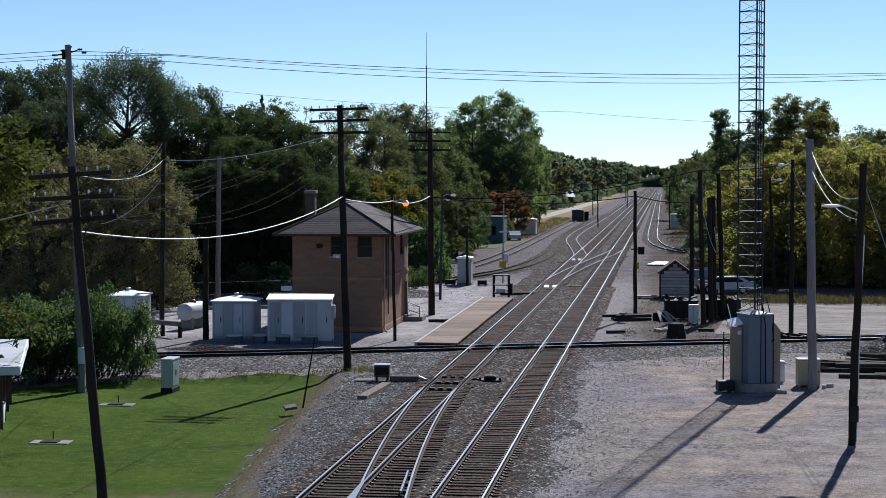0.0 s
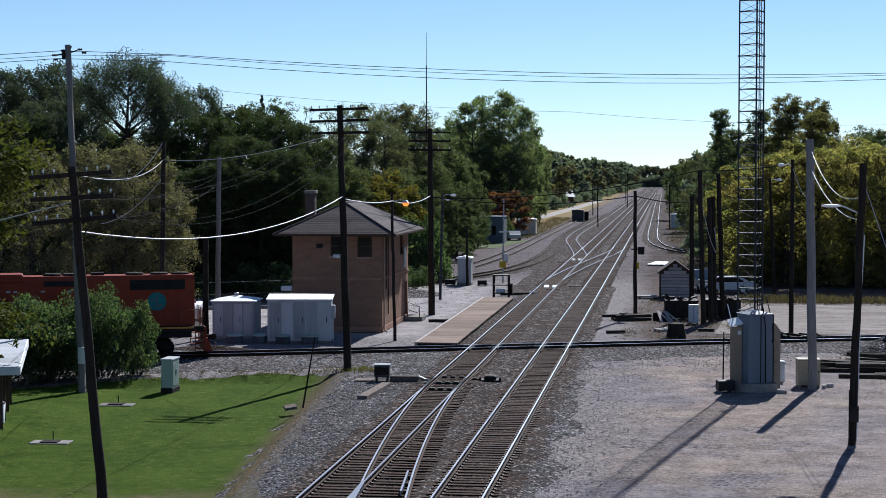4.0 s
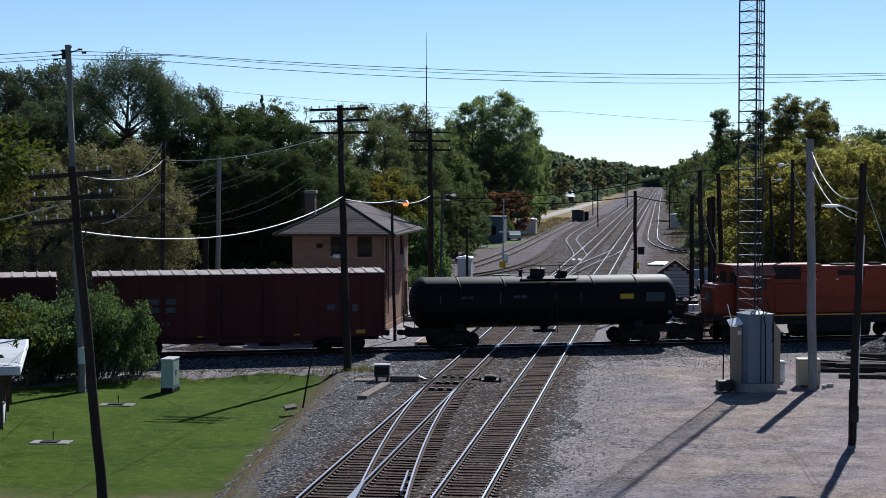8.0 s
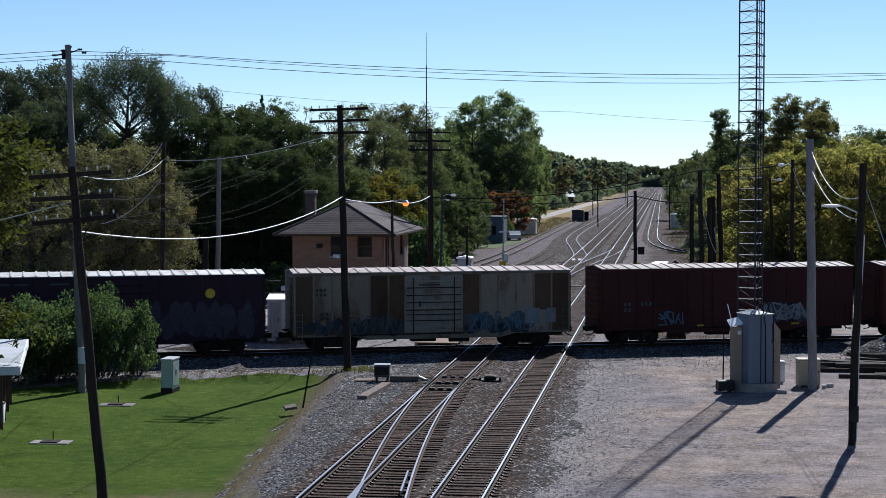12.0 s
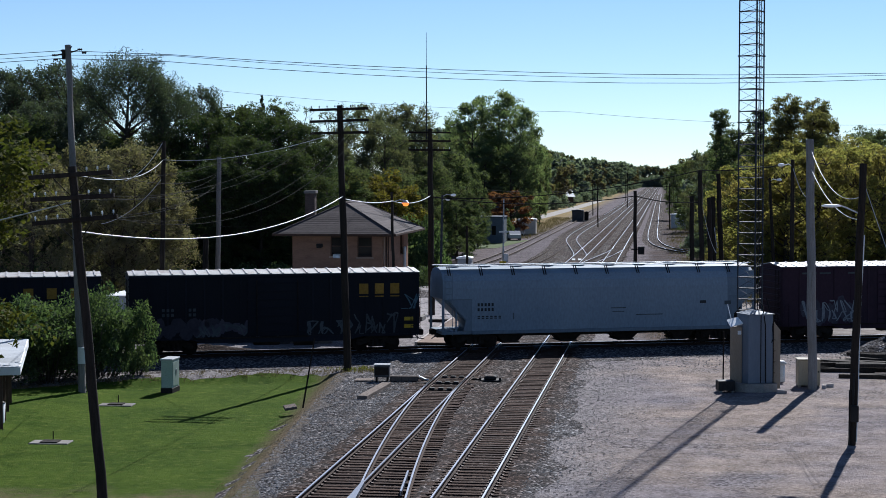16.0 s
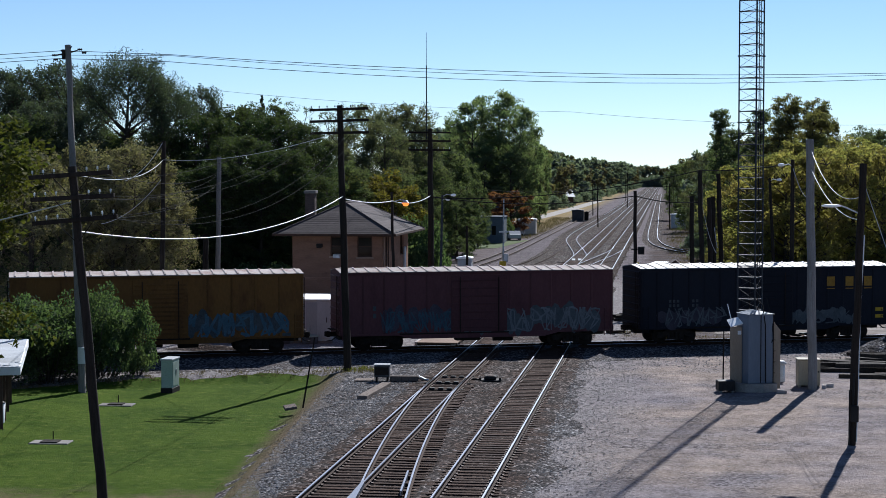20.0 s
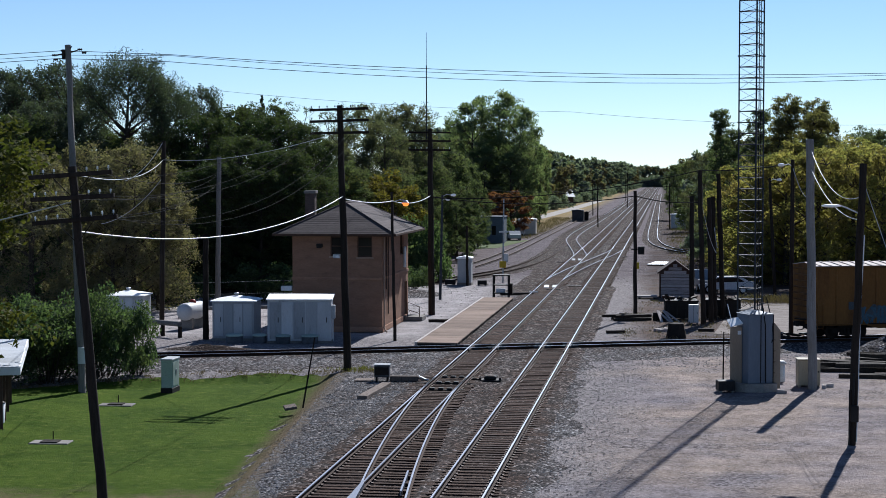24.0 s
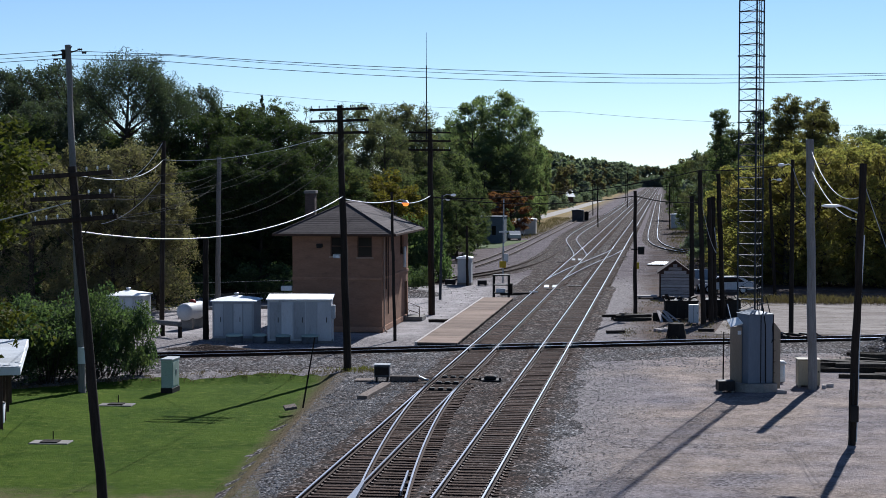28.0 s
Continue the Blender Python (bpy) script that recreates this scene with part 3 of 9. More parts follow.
def track(label, pts, step=3.0, ties=True, near=None, bed=2.1, dark=True, gauge=1.507, head=STEEL, tie_step=0.5, widen=False, lift=0.0):
    """Two rails on ties in a bed of stone. near: the stretch (y from, y to) whose ties are pieces of their own."""
    root = thing("railway_track", label, "railway track", kind="structure")
    line = along(pts, step)
    for s in (-1, 1):
        web = part("rail", swept(RAIL_WEB, line, s * gauge / 2, 0.04 + lift), RUST, root)
        part("rail_head", swept(RAIL_HEAD, line, s * gauge / 2, 0.04 + lift), head, web, "polished steel rail head")
    if bed:
        v, cols = [], (-1.0, -0.8, -0.5, 0, 0.5, 0.8, 1.0)
        fl = along(pts, max(step * 0.35, 0.8))
        if near:
            fl = along([pts[0], (pts[0][0], 160)], 0.3) + [q for q in fl if q[0].y > 160.5]
        for i, (p, d) in enumerate(fl):
            side = Vector((d.y, -d.x, 0))
            for c in cols:
                e = 1 + ((0.26 if near else 0.14) * wobble(i * 0.37, c * 9, 1.3) if abs(c) >= 0.8 else 0)
                z = -0.03 if abs(c) == 1 else float(np.interp(p.y, (46, 64), (0.020, 0.034))) + 0.014 * wobble(i * 0.5, c * 7, 1.0)
                v.append(p + side * (bed * c * e) + Vector((0, 0, z)))
        k = len(cols)
        f = [(i * k + j, i * k + j + 1, (i + 1) * k + j + 1, (i + 1) * k + j) for i in range(len(fl) - 1) for j in range(k - 1)]
        part("ballast", Shape().add(v, f, True), BALLAST_DARK if dark else BALLAST if dark is False else BALLAST_MID, root, "oil-darkened crushed stone" if dark else "crushed stone")
    if near:
        for e in (-1, 1):
            v = []
            sl = along([(pts[0][0], 78.5 if widen and e > 0 else pts[0][1]), (pts[0][0], 150)], 0.3)
            for i, (p, d) in enumerate(sl):
                for c, z in ((0.98, -0.01), (1.12, lift + 0.036), (1.36, lift + 0.038), (1.62, lift), (1.95, -0.035)):
                    w = 0.13 * wobble(i * 0.9, c * 3, 1.0, e * 5.0)
                    v.append(p + Vector((e * (c + w), 0, z + 0.018 * wobble(i * 0.7, c * 4, 1.0, 3.0 + e))))
            f = [(i * 5 + j, i * 5 + j + 1, i * 5 + j + 6, i * 5 + j + 5)[::e] for i in range(len(sl) - 1) for j in range(4)]
            part("shoulder", Shape().add(v, f, True), BALLAST_MID, root, "rust-browned stone heaped over the tie ends")
    if ties:
        rest, plates = Shape(), Shape()
        rnd = random.Random(len(label))
        for p, d in along(pts, tie_step):
            a = math.degrees(math.atan2(-d.x, d.y)) + rnd.uniform(-1.6, 1.6)
            m = pose(p.x + rnd.uniform(-0.07, 0.07), p.y + rnd.uniform(-0.05, 0.05), lift + rnd.uniform(-0.016, 0.008) - (0.016 if p.y > 99 else 0), 0, 0, a)
            if widen and 40 < p.y < 78:
                far = 1.51 * ((78 - p.y) / 26.3) ** 1.65
                m = m @ Matrix.Translation((far / 2, 0, 0)) @ Matrix.Diagonal((1 + far / 2.6, 1, 1, 1))
            if near and near[0] < p.y < near[1]:
                t = part("tie", TIE_MESH, TIE, root)
                t.matrix_basis = m
                side = Vector((d.y, -d.x, 0))
                for e in (-1, 1):
                    q = p + side * (e * gauge / 2)
                    plates.box((-0.19, -0.09, 0.0), (0.19, 0.09, 0.018), 0, pose(q.x, q.y, lift + 0.04, 0, 0, a))
                    for g in (-0.11, 0.11):
                        plates.box((g - 0.02, -0.05, 0.018), (g + 0.02, -0.01, 0.05), 0, pose(q.x, q.y, lift + 0.04, 0, 0, a))
            elif p.y < 330:
                rest.box((-1.3, -0.115, -0.08), (1.3, 0.115, 0.04), 0, m)
        if rest.v:
            part("ties", rest, TIE, root, kind="stuff")
        if plates.v:
            part("tie_plates", plates, PLATE, root, "spiked rusty tie plates", "stuff")
    return root


ground()
lawn()
LX, RX = -10.03, -6.08
CROSS = Vector((-9.83, 95.58, 0))
CROSS_DEG = 21.1
CU = Vector((math.cos(radians(CROSS_DEG)), math.sin(radians(CROSS_DEG)), 0))


def wide_ballast():
    """The grey stone that lies around and between all the tracks."""
    s = Shape()
    ys = list(np.linspace(36, 130, 120)) + list(np.linspace(135, 420, 70)) + [600, 900, 1400]
    cols = 17
    for y in ys:
        l = -13.6 + 1.0 * wobble(1, y, 0.25) + 0.4 * wobble(2, y, 1.1) - (1.6 if y < 83 else 0) - (0 if y < 180 else 2.0)
        r = (-3.5 if y < 97 else -4.5) + 0.8 * wobble(5, y, 0.3) + 0.4 * wobble(6, y, 1.3)
        for c in range(cols):
            x = l + (r - l) * c / (cols - 1)
            s.v.append((x, y, (-0.035 if c in (0, cols - 1) else -0.006 + 0.008 * wobble(x, y, 1.2)) + low(x, y)))
    cut = 122
    for mat, j0, j1, label in ((BALLAST, 0, cut, "grey crushed stone ballast around the tracks"), (BALLAST_MID, cut, len(ys) - 1, "rust-browned crushed stone around the far tracks")):
        q = Shape()
        q.add(s.v[j0 * cols:(j1 + 1) * cols], [(j * cols + i, j * cols + i + 1, (j + 1) * cols + i + 1, (j + 1) * cols + i) for j in range(j1 - j0) for i in range(cols - 1)], True)
        tagged(part("ballast_bed", q, mat), label, "ballast", kind="structure")
    s = Shape()
    n = 300
    for i in range(n + 1):
        p = CROSS + CU * (-265 + 530 * i / n)
        d = Vector((CU.y, -CU.x, 0))
        w0 = 7.6 + 0.9 * wobble(i * 0.42, 3) if p.x < -2 else 6.5 + 0.9 * wobble(i * 0.4, 3)
        for k, o in enumerate((-3.2 - 0.3 * wobble(i * 0.6, 8), -2.0, 0, 2.0, w0 - 0.6, w0)):
            q = p + d * o
            s.v.append((q.x, q.y, (-0.04 if k in (0, 5) else 0.004 + 0.006 * wobble(q.x, q.y, 1.1)) + low(q.x, q.y)))
    s.f = [(j * 6 + i, j * 6 + i + 1, (j + 1) * 6 + i + 1, (j + 1) * 6 + i) for j in range(n) for i in range(5)]
    s.s = [True] * len(s.f)
    tagged(part("ballast_bed", s, BALLAST), "grey crushed stone ballast under the crossing line", "ballast", kind="structure")


def middle_ballast():
    """Rust-brown stone between and beside the two main tracks."""
    s = Shape()
    ys = np.linspace(37, 150, 150)
    for y in ys:
        y = float(y)
        l, r = -11.6 - 0.4 * wobble(11, y, 0.6), -4.6 + 0.4 * wobble(12, y, 0.6)
        for x, z in ((l, -0.02), (l + 0.4, 0.004), (-8.05, 0.012), (r - 0.4, 0.004), (r, -0.02)):
            s.v.append((x, y, z + 0.004 * wobble(x, y, 1.5)))
    s.f = [(j * 5 + i, j * 5 + i + 1, (j + 1) * 5 + i + 1, (j + 1) * 5 + i) for j in range(len(ys) - 1) for i in range(4)]
    s.s = [True] * len(s.f)
    tagged(part("ballast_bed", s, BALLAST_MID), "rust-browned crushed stone between the main tracks", "ballast", kind="structure")


wide_ballast()
middle_ballast()
track("left-hand main line track of worn steel rails on dark wooden ties", [(LX, 38), (LX, 120), (LX, 300), (LX - 0.2, 700), (LX - 0.6, 1400)], 6.0, near=(38, 93), bed=1.42, lift=0.02, widen=True)
track("right-hand main line track of worn steel rails on rust-stained ties", [(RX, 38), (RX, 120), (RX, 300), (RX + 0.1, 700), (RX + 0.6, 1400)], 6.0, near=(38, 93), bed=1.42, lift=0.02)
c0, c1 = CROSS - CU * 265, CROSS + CU * 265
track("single crossing line of worn rails cutting over the main lines", [(c0.x, c0.y), (CROSS.x, CROSS.y), (c1.x, c1.y)], 5.0, bed=1.8, dark=False)
turn = [(LX + 1.51 * max(0.0, (78 - y) / 26.3) ** 1.65, y) for y in (80, 76, 72, 68, 64, 60, 56, 52, 48, 44, 40)]
track("diverging rails of a turnout leaving the main line", turn, 1.0, ties=False, bed=0, lift=0.02)
track("crossover rails joining the two main lines", [(LX, 150), (LX + 0.1, 160), (-9.1, 176), (-8.0, 192), (-6.9, 207), (RX, 222), (RX, 232)], 3.0, ties=False, bed=0, lift=0.02)
track("turnout rails swinging to the siding", [(LX, 196), (-10.1, 206), (-10.9, 218), (-12.4, 236), (-13.7, 254), (-14.4, 275), (-14.4, 310), (-14.0, 380), (-13.8, 520), (-13.6, 900)], 4.0, bed=1.6, dark=None, tie_step=0.6)
track("rusty connecting curve bending away to the west", [(-60, 128), (-42, 138), (-30, 145), (-22.7, 150.5), (-17.2, 168), (-14.9, 184), (-14.1, 205), (-14.3, 232), (-15.2, 262), (-15.6, 300), (-15.4, 420)], 3.0, bed=1.7, dark=None, head=RUST, tie_step=0.6)
track("old weedy siding of rusty rails", [(-20.6, 180), (-19.7, 200), (-19.3, 235), (-19.3, 330), (-19.5, 520)], 5.0, ties=False, bed=0, head=PLATE)
track("connecting curve bending away to the east", [(-2.6, 900), (-2.5, 600), (-2.1, 340), (-2.0, 285), (-1.5, 252), (0.0, 232), (2.8, 218), (8, 207), (16, 199), (30, 192)], 3.0, bed=1.7, dark=None, tie_step=0.6)


def diamond():
    """The castings and guard rails where the lines cross."""
    root = thing("railway_diamond", "worn steel castings where the two lines cross", "rail crossing", kind="structure")
    for cx in (LX, RX):
        for s in (-1, 1):
            x = cx + s * 0.7535
            for r in (-1, 1):
                k = CROSS + Vector((-CU.y, CU.x, 0)) * (r * 0.7535)
                y = k.y + (x - k.x) * CU.y / CU.x
                m = pose(x, y, 0)
                c = Shape().box((-0.11, -0.55, 0.05), (0.11, 0.55, 0.19), 0.015, m).box((-0.5, -0.11, 0.05), (0.5, 0.11, 0.189), 0.015, pose(x, y, 0, 0, 0, CROSS_DEG))
                part("casting", c, TOWER_STEEL, root)
            part("guard_rail", Shape().box((x - s * 0.13 - 0.03, 93.2, 0.05), (x - s * 0.13 + 0.03, 99.5, 0.195), 0.01), RUST, root)


diamond()


# ---- platform and signal tower ----
def frog():
    """The turnout's frog casting with its wing rails, and the guard rail across from it."""
    root = thing("turnout_frog", "worn pale steel turnout frog with guard rail", "rail frog", kind="structure")
    z = 0.06
    part("point", Shape().prism([(-0.04, 0.6), (0.04, 0.6), (0.15, -3.4), (-0.15, -3.4)], z, z + 0.167, "z", pose(-9.28, 52.0, 0, 0, 0, 2.7)), STEEL, root, "polished pale casting")
    part("guard_rail", Shape().box((-0.035, -1.8, z), (0.035, 1.8, z + 0.168), 0.01, pose(-8.05, 52.7, 0, 0, 0, 5.0)), STEEL, root)
    for y in (51.4, 52.7, 54.0):
        part("guard_block", Shape().box((-0.10, -0.12, z - 0.02), (0.10, 0.12, z + 0.09), 0.01, pose(-7.96 - 0.09 * (y - 52.7), y, 0)), RUST, root)


def platform():
    root = thing("platform", "long low wooden platform beside the main line", "platform", (0, 0, 0), kind="structure")
    part("platform_body", Shape().box((-14.0, 96.6, -0.03), (-11.75, 133.2, 0.17), 0.02), WOOD_DARK, root)
    n = 36
    me = Shape().box((-1.16, -0.505, 0.172), (1.16, 0.505, 0.235), 0.004).mesh("plank")
    me.materials.append(PLATFORM)
    rnd = random.Random(5)
    for i in range(n):
        p = part("plank", me, PLATFORM, root)
        p.matrix_basis = pose(-12.87 + rnd.uniform(-0.02, 0.02), 97.1 + i * 1.017, rnd.uniform(-0.004, 0.004), 0, rnd.uniform(-0.15, 0.15), 0)
    part("kerb", Shape().box((-14.16, 96.5, 0.0), (-14.03, 133.3, 0.27), 0.02), WOOD_GREY, root, "pale timber edge")


platform()
frog()


def signal_tower():
    x0, x1, y0, y1, H = -23.09, -17.43, 104.9, 115.85, 5.99
    root = thing("signal_tower", "two-storey pink brick railway tower with grey hip roof", "building", (x0, y0, 0))
    W, L, T = x1 - x0, y1 - y0, 0.3
    # openings: (from, to, sill, head)
    front = [(2.42, 3.12, 4.75, 5.98), (4.12, 5.05, 4.70, 5.98)]
    east = [(1.1, 1.7, 4.9, 5.98), (3.2, 3.8, 4.9, 5.98), (7.1, 8.6, 4.5, 5.98), (9.0, 10.2, 0.3, 2.6)]

    def wall(length, holes):
        """A wall of stacked bands cut by its openings, along x, outside at y = 0."""
        s = Shape()
        zs = sorted({0.0, H, *[h[2] for h in holes], *[h[3] for h in holes]})
        for a, b in zip(zs, zs[1:]):
            x = 0.0
            for h in sorted(holes):
                if h[2] < b - 0.01 and h[3] > a + 0.01:
                    if h[0] > x:
                        s.box((x, 0, a), (h[0], T, b))
                    x = h[1]
            s.box((x, 0, a), (length, T, b))
        return s
    part("wall", wall(W, front), STUCCO, root)
    w = part("wall", wall(L - 2 * T - 0.004, east), STUCCO, root)
    w.matrix_basis = pose(W, T + 0.002, 0, 0, 0, 90)
    part("wall", wall(W, []), STUCCO, root).matrix_basis = pose(W, L, 0, 0, 0, 180)
    part("wall", wall(L - 2 * T - 0.004, []), STUCCO, root).matrix_basis = pose(0, L - T - 0.002, 0, 0, 0, -90)
    part("floor_slab", Shape().box((T, T, 3.0), (W - T, L - T, 3.2)), WOOD_DARK, root)
    part("belt_course", Shape().box((-0.05, -0.05, 3.25), (W + 0.05, -0.003, 3.42), 0.015).box((W + 0.003, -0.05, 3.25), (W + 0.05, L, 3.42), 0.015), STUCCO, root)
    part("plinth", Shape().box((-0.06, -0.06, 0), (W + 0.06, -0.003, 0.35), 0.02).box((W + 0.003, 0.02, 0), (W + 0.06, 8.9, 0.35), 0.02), STUCCO, root)
    for a, b, c, d in front:
        win = part("window", Shape().box((a, 0.09, c), (a + 0.07, 0.19, d)).box((b - 0.07, 0.09, c), (b, 0.19, d)).box((a + 0.07, 0.09, c), (b - 0.07, 0.19, c + 0.08)).box((a + 0.07, 0.09, d - 0.08), (b - 0.07, 0.19, d)).box((a + 0.07, 0.11, (c + d) / 2 - 0.03), (b - 0.07, 0.17, (c + d) / 2 + 0.03)), BROWN_WOOD, root, "dark brown sash window")
        part("pane", Shape().box((a + 0.07, 0.13, c + 0.08), (b - 0.07, 0.142, (c + d) / 2 - 0.03)), GLASS, win)
        part("pane", Shape().box((a + 0.07, 0.13, (c + d) / 2 + 0.03), (b - 0.07, 0.142, d - 0.08)), GLASS, win)
        part("sill", Shape().box((a - 0.08, -0.07, c - 0.11), (b + 0.08, 0.088, c - 0.003), 0.012), STUCCO_PALE, win)
    for i, (a, b, c, d) in enumerate(east):
        a, b = a + T, b + T
        if i == 3:
            dr = part("door", Shape().box((W - 0.18, a, c), (W - 0.12, b, d), 0.01), BROWN_WOOD, root, "brown wooden door")
            part("door_handle", Shape().tube((W - 0.115, a + 0.12, 1.35), (W - 0.05, a + 0.12, 1.35), 0.025), STEEL, dr)
        else:
            win = part("window", Shape().box((W - 0.19, a, c), (W - 0.09, a + 0.06, d)).box((W - 0.19, b - 0.06, c), (W - 0.09, b, d)).box((W - 0.19, a + 0.06, c), (W - 0.09, b - 0.06, c + 0.07)).box((W - 0.19, a + 0.06, d - 0.07), (W - 0.09, b - 0.06, d)), BROWN_WOOD, root, "dark brown window frame")
            part("pane", Shape().box((W - 0.145, a + 0.06, c + 0.07), (W - 0.13, b - 0.06, d - 0.07)), GLASS, win)
    # hip roof with courses of shingles
    o, ez, rz = 1.0, H + 0.02, 8.02
    e = [(-o, -o), (W + o, -o), (W + o, L + o), (-o, L + o)]
    half = W / 2 + o
    ridge = [(W / 2, -o + half), (W / 2, L + o - half)]
    part("soffit", Shape().box((-o, -o, ez - 0.0), (W + o, L + o, ez + 0.09)), BROWN_WOOD, root, "dark eaves boards")
    part("fascia", Shape().box((-o - 0.05, -o - 0.05, ez + 0.02), (W + o + 0.05, -o - 0.003, ez + 0.16), 0.01).box((W + o + 0.003, -o, ez + 0.02), (W + o + 0.05, L + o, ez + 0.16), 0.01).box((-o - 0.05, -o, ez + 0.02), (-o - 0.003, L + o, ez + 0.16), 0.01), BROWN_WOOD, root)
    roof = part("roof", Shape().add([(*p, ez + 0.1) for p in e] + [(*p, rz) for p in ridge], [(0, 1, 4), (1, 2, 5, 4), (2, 3, 5), (3, 0, 4, 5), (0, 3, 2, 1)]), SHINGLE, root, "grey shingled hip roof")
    rows = 15
    rise = (rz - ez - 0.1) / rows
    for k in range(rows):
        t0, t1 = k / rows, (k + 1) / rows
        ins0, ins1 = half * t0, half * t1
        z0, z1 = ez + 0.1 + rise * k, ez + 0.1 + rise * (k + 1)
        s = Shape()
        for a, b, nrm in (((0, 0), (1, 0), (0, -1)), ((1, 0), (1, 1), (1, 0)), ((0, 0), (0, 1), (-1, 0))):
            def cnr(q, ins, z, up):
                x = -o + ins if q[0] == 0 else W + o - ins
                y = -o + ins if q[1] == 0 else L + o - ins
                return (x + nrm[0] * up * 0.3, y + nrm[1] * up * 0.3, z + up)
            s.add([cnr(a, ins0, z0, 0.018), cnr(b, ins0, z0, 0.018), cnr(b, ins1, z1, 0.012), cnr(a, ins1, z1, 0.012), cnr(a, ins0, z0, 0.0), cnr(b, ins0, z0, 0.0)], [(0, 1, 2, 3), (4, 5, 1, 0)])
        part("shingle_course", s, SHINGLE, roof)
    part("ridge_cap", Shape().path([(*ridge[0], rz + 0.02), (*ridge[1], rz + 0.02)], 0.07).path([(-o, -o, ez + 0.13), (*ridge[0], rz + 0.02)], 0.05).path([(W + o, -o, ez + 0.13), (*ridge[0], rz + 0.02)], 0.05).path([(W + o, L + o, ez + 0.13), (*ridge[1], rz + 0.02)], 0.05), SHINGLE, roof)
    ch = part("chimney", Shape().box((-1.0, L - 2.4, 0.0), (-0.35, L - 1.75, 8.55), 0.01), DARK_BRICK, root, "tall brick chimney")
    part("chimney_cap", Shape().box((-1.08, L - 2.48, 8.552), (-0.27, L - 1.67, 8.75), 0.02), CONCRETE, ch)
    # fittings on the street front
    part("wall_lamp", Shape().box((1.55, -0.22, 5.3), (1.95, -0.004, 5.52), 0.03).box((1.58, -0.28, 5.26), (1.92, -0.2, 5.34), 0.02), BLACK, root, "small dark wall lamp")
    part("air_conditioner", Shape().box((2.62, -0.28, 4.62), (3.05, 0.086, 4.88), 0.03), GALV, root, "white window air conditioner")
    part("meter_box", Shape().box((-0.75, 0.0, 2.55), (-0.05, 0.3, 2.85), 0.02), WHITE_METAL, root)
    part("downpipe", Shape().tube((W + 0.09, 0.35, 0.3), (W + 0.09, 0.35, 5.9), 0.05, n=8).path([(W + 0.09, 0.35, 0.32), (W + 0.2, 0.1, 0.12), (W + 0.35, -0.2, 0.06)], 0.05), STUCCO_PALE, root)
    part("conduit", Shape().tube((W + 0.05, 1.4, 2.6), (W + 0.05, 1.4, 5.9), 0.035, n=6).tube((W + 0.05, 2.2, 1.0), (W + 0.05, 2.2, 5.9), 0.03, n=6), GRIME, root)
    part("white_cabinet", Shape().box((W + 0.01, 8.75, 3.6), (W + 0.16, 9.0, 5.0), 0.03), WHITE_METAL, root, "white painted duct on the wall")
    part("step", Shape().box((W + 0.07, 8.7, 0.0), (W + 1.3, 10.6, 0.28), 0.02), CONCRETE, root, "concrete door step")
    part("handrail", Shape().path([(W + 0.3, 8.8, 0.28), (W + 0.3, 8.8, 1.25), (W + 1.1, 8.8, 0.95), (W + 1.1, 8.8, 0.02)], 0.03).path([(W + 0.3, 8.8, 0.75), (W + 1.1, 8.8, 0.5)], 0.025), BROWN_WOOD, root)


signal_tower()


# ---- poles and wires ----
def insulator_mesh(mat):
    me = Shape().lathe([(0.010, 0.0), (0.010, 0.05), (0.028, 0.05), (0.034, 0.07), (0.024, 0.085), (0.032, 0.10), (0.022, 0.13), (0.006, 0.14)], 8).mesh("insulator")
    me.materials.append(mat)
    return me


INS_PALE, INS_DARK = insulator_mesh(INSULATOR), insulator_mesh(GRIME)


def pole(label, base, top, r0, r1, mat, arms=(), group="utility poles", bolts=True):
    """A round pole from base to top with crossarms: (height, half length, tilt, turn, pins, pale)."""
    root = thing("utility_pole", label, "utility pole", (base[0], base[1], 0), 0, group)
    tip = Vector((top[0] - base[0], top[1] - base[1], top[2]))
    n = 9
    pts = [tip * (i / n) + Vector((0.02 * math.sin(i * 1.7), 0.02 * math.cos(i * 2.1), 0)) * (0 < i < n) for i in range(n + 1)]
    pts[0] = Vector((0, 0, -0.3))
    part("shaft", Shape().path(pts, [r0 + (r1 - r0) * i / n for i in range(n + 1)], 14), mat, root)
    for z, half, tilt, turn, pins, pale in arms:
        c = tip * (z / tip.z)
        m = Matrix.Translation(c) @ Euler((0, radians(tilt), radians(turn))).to_matrix().to_4x4()
        arm = part("crossarm", Shape().box((-half, -r1 - 0.12, -0.065), (half, -r1 - 0.005, 0.065), 0.01), POLE_DARK, root)
        arm.matrix_basis = m
        for k in range(pins):
            x = -half + 0.1 + (2 * half - 0.2) * k / (pins - 1)
            if abs(x) < 0.2:
                continue
            q = part("insulator", INS_PALE if pale else INS_DARK, INSULATOR, arm)
            q.matrix_basis = pose(x, -r1 - 0.06, 0.065)
        for s in (-1, 1):
            part("brace", Shape().box((-0.012, 0, -0.012), (0.012, 0.01, 0.75), 0, m @ Matrix.Translation((s * 0.05, -r1 - 0.02, -0.62)) @ Matrix.Rotation(radians(s * 42), 4, "Y")), GRIME, root)
    return root, tip


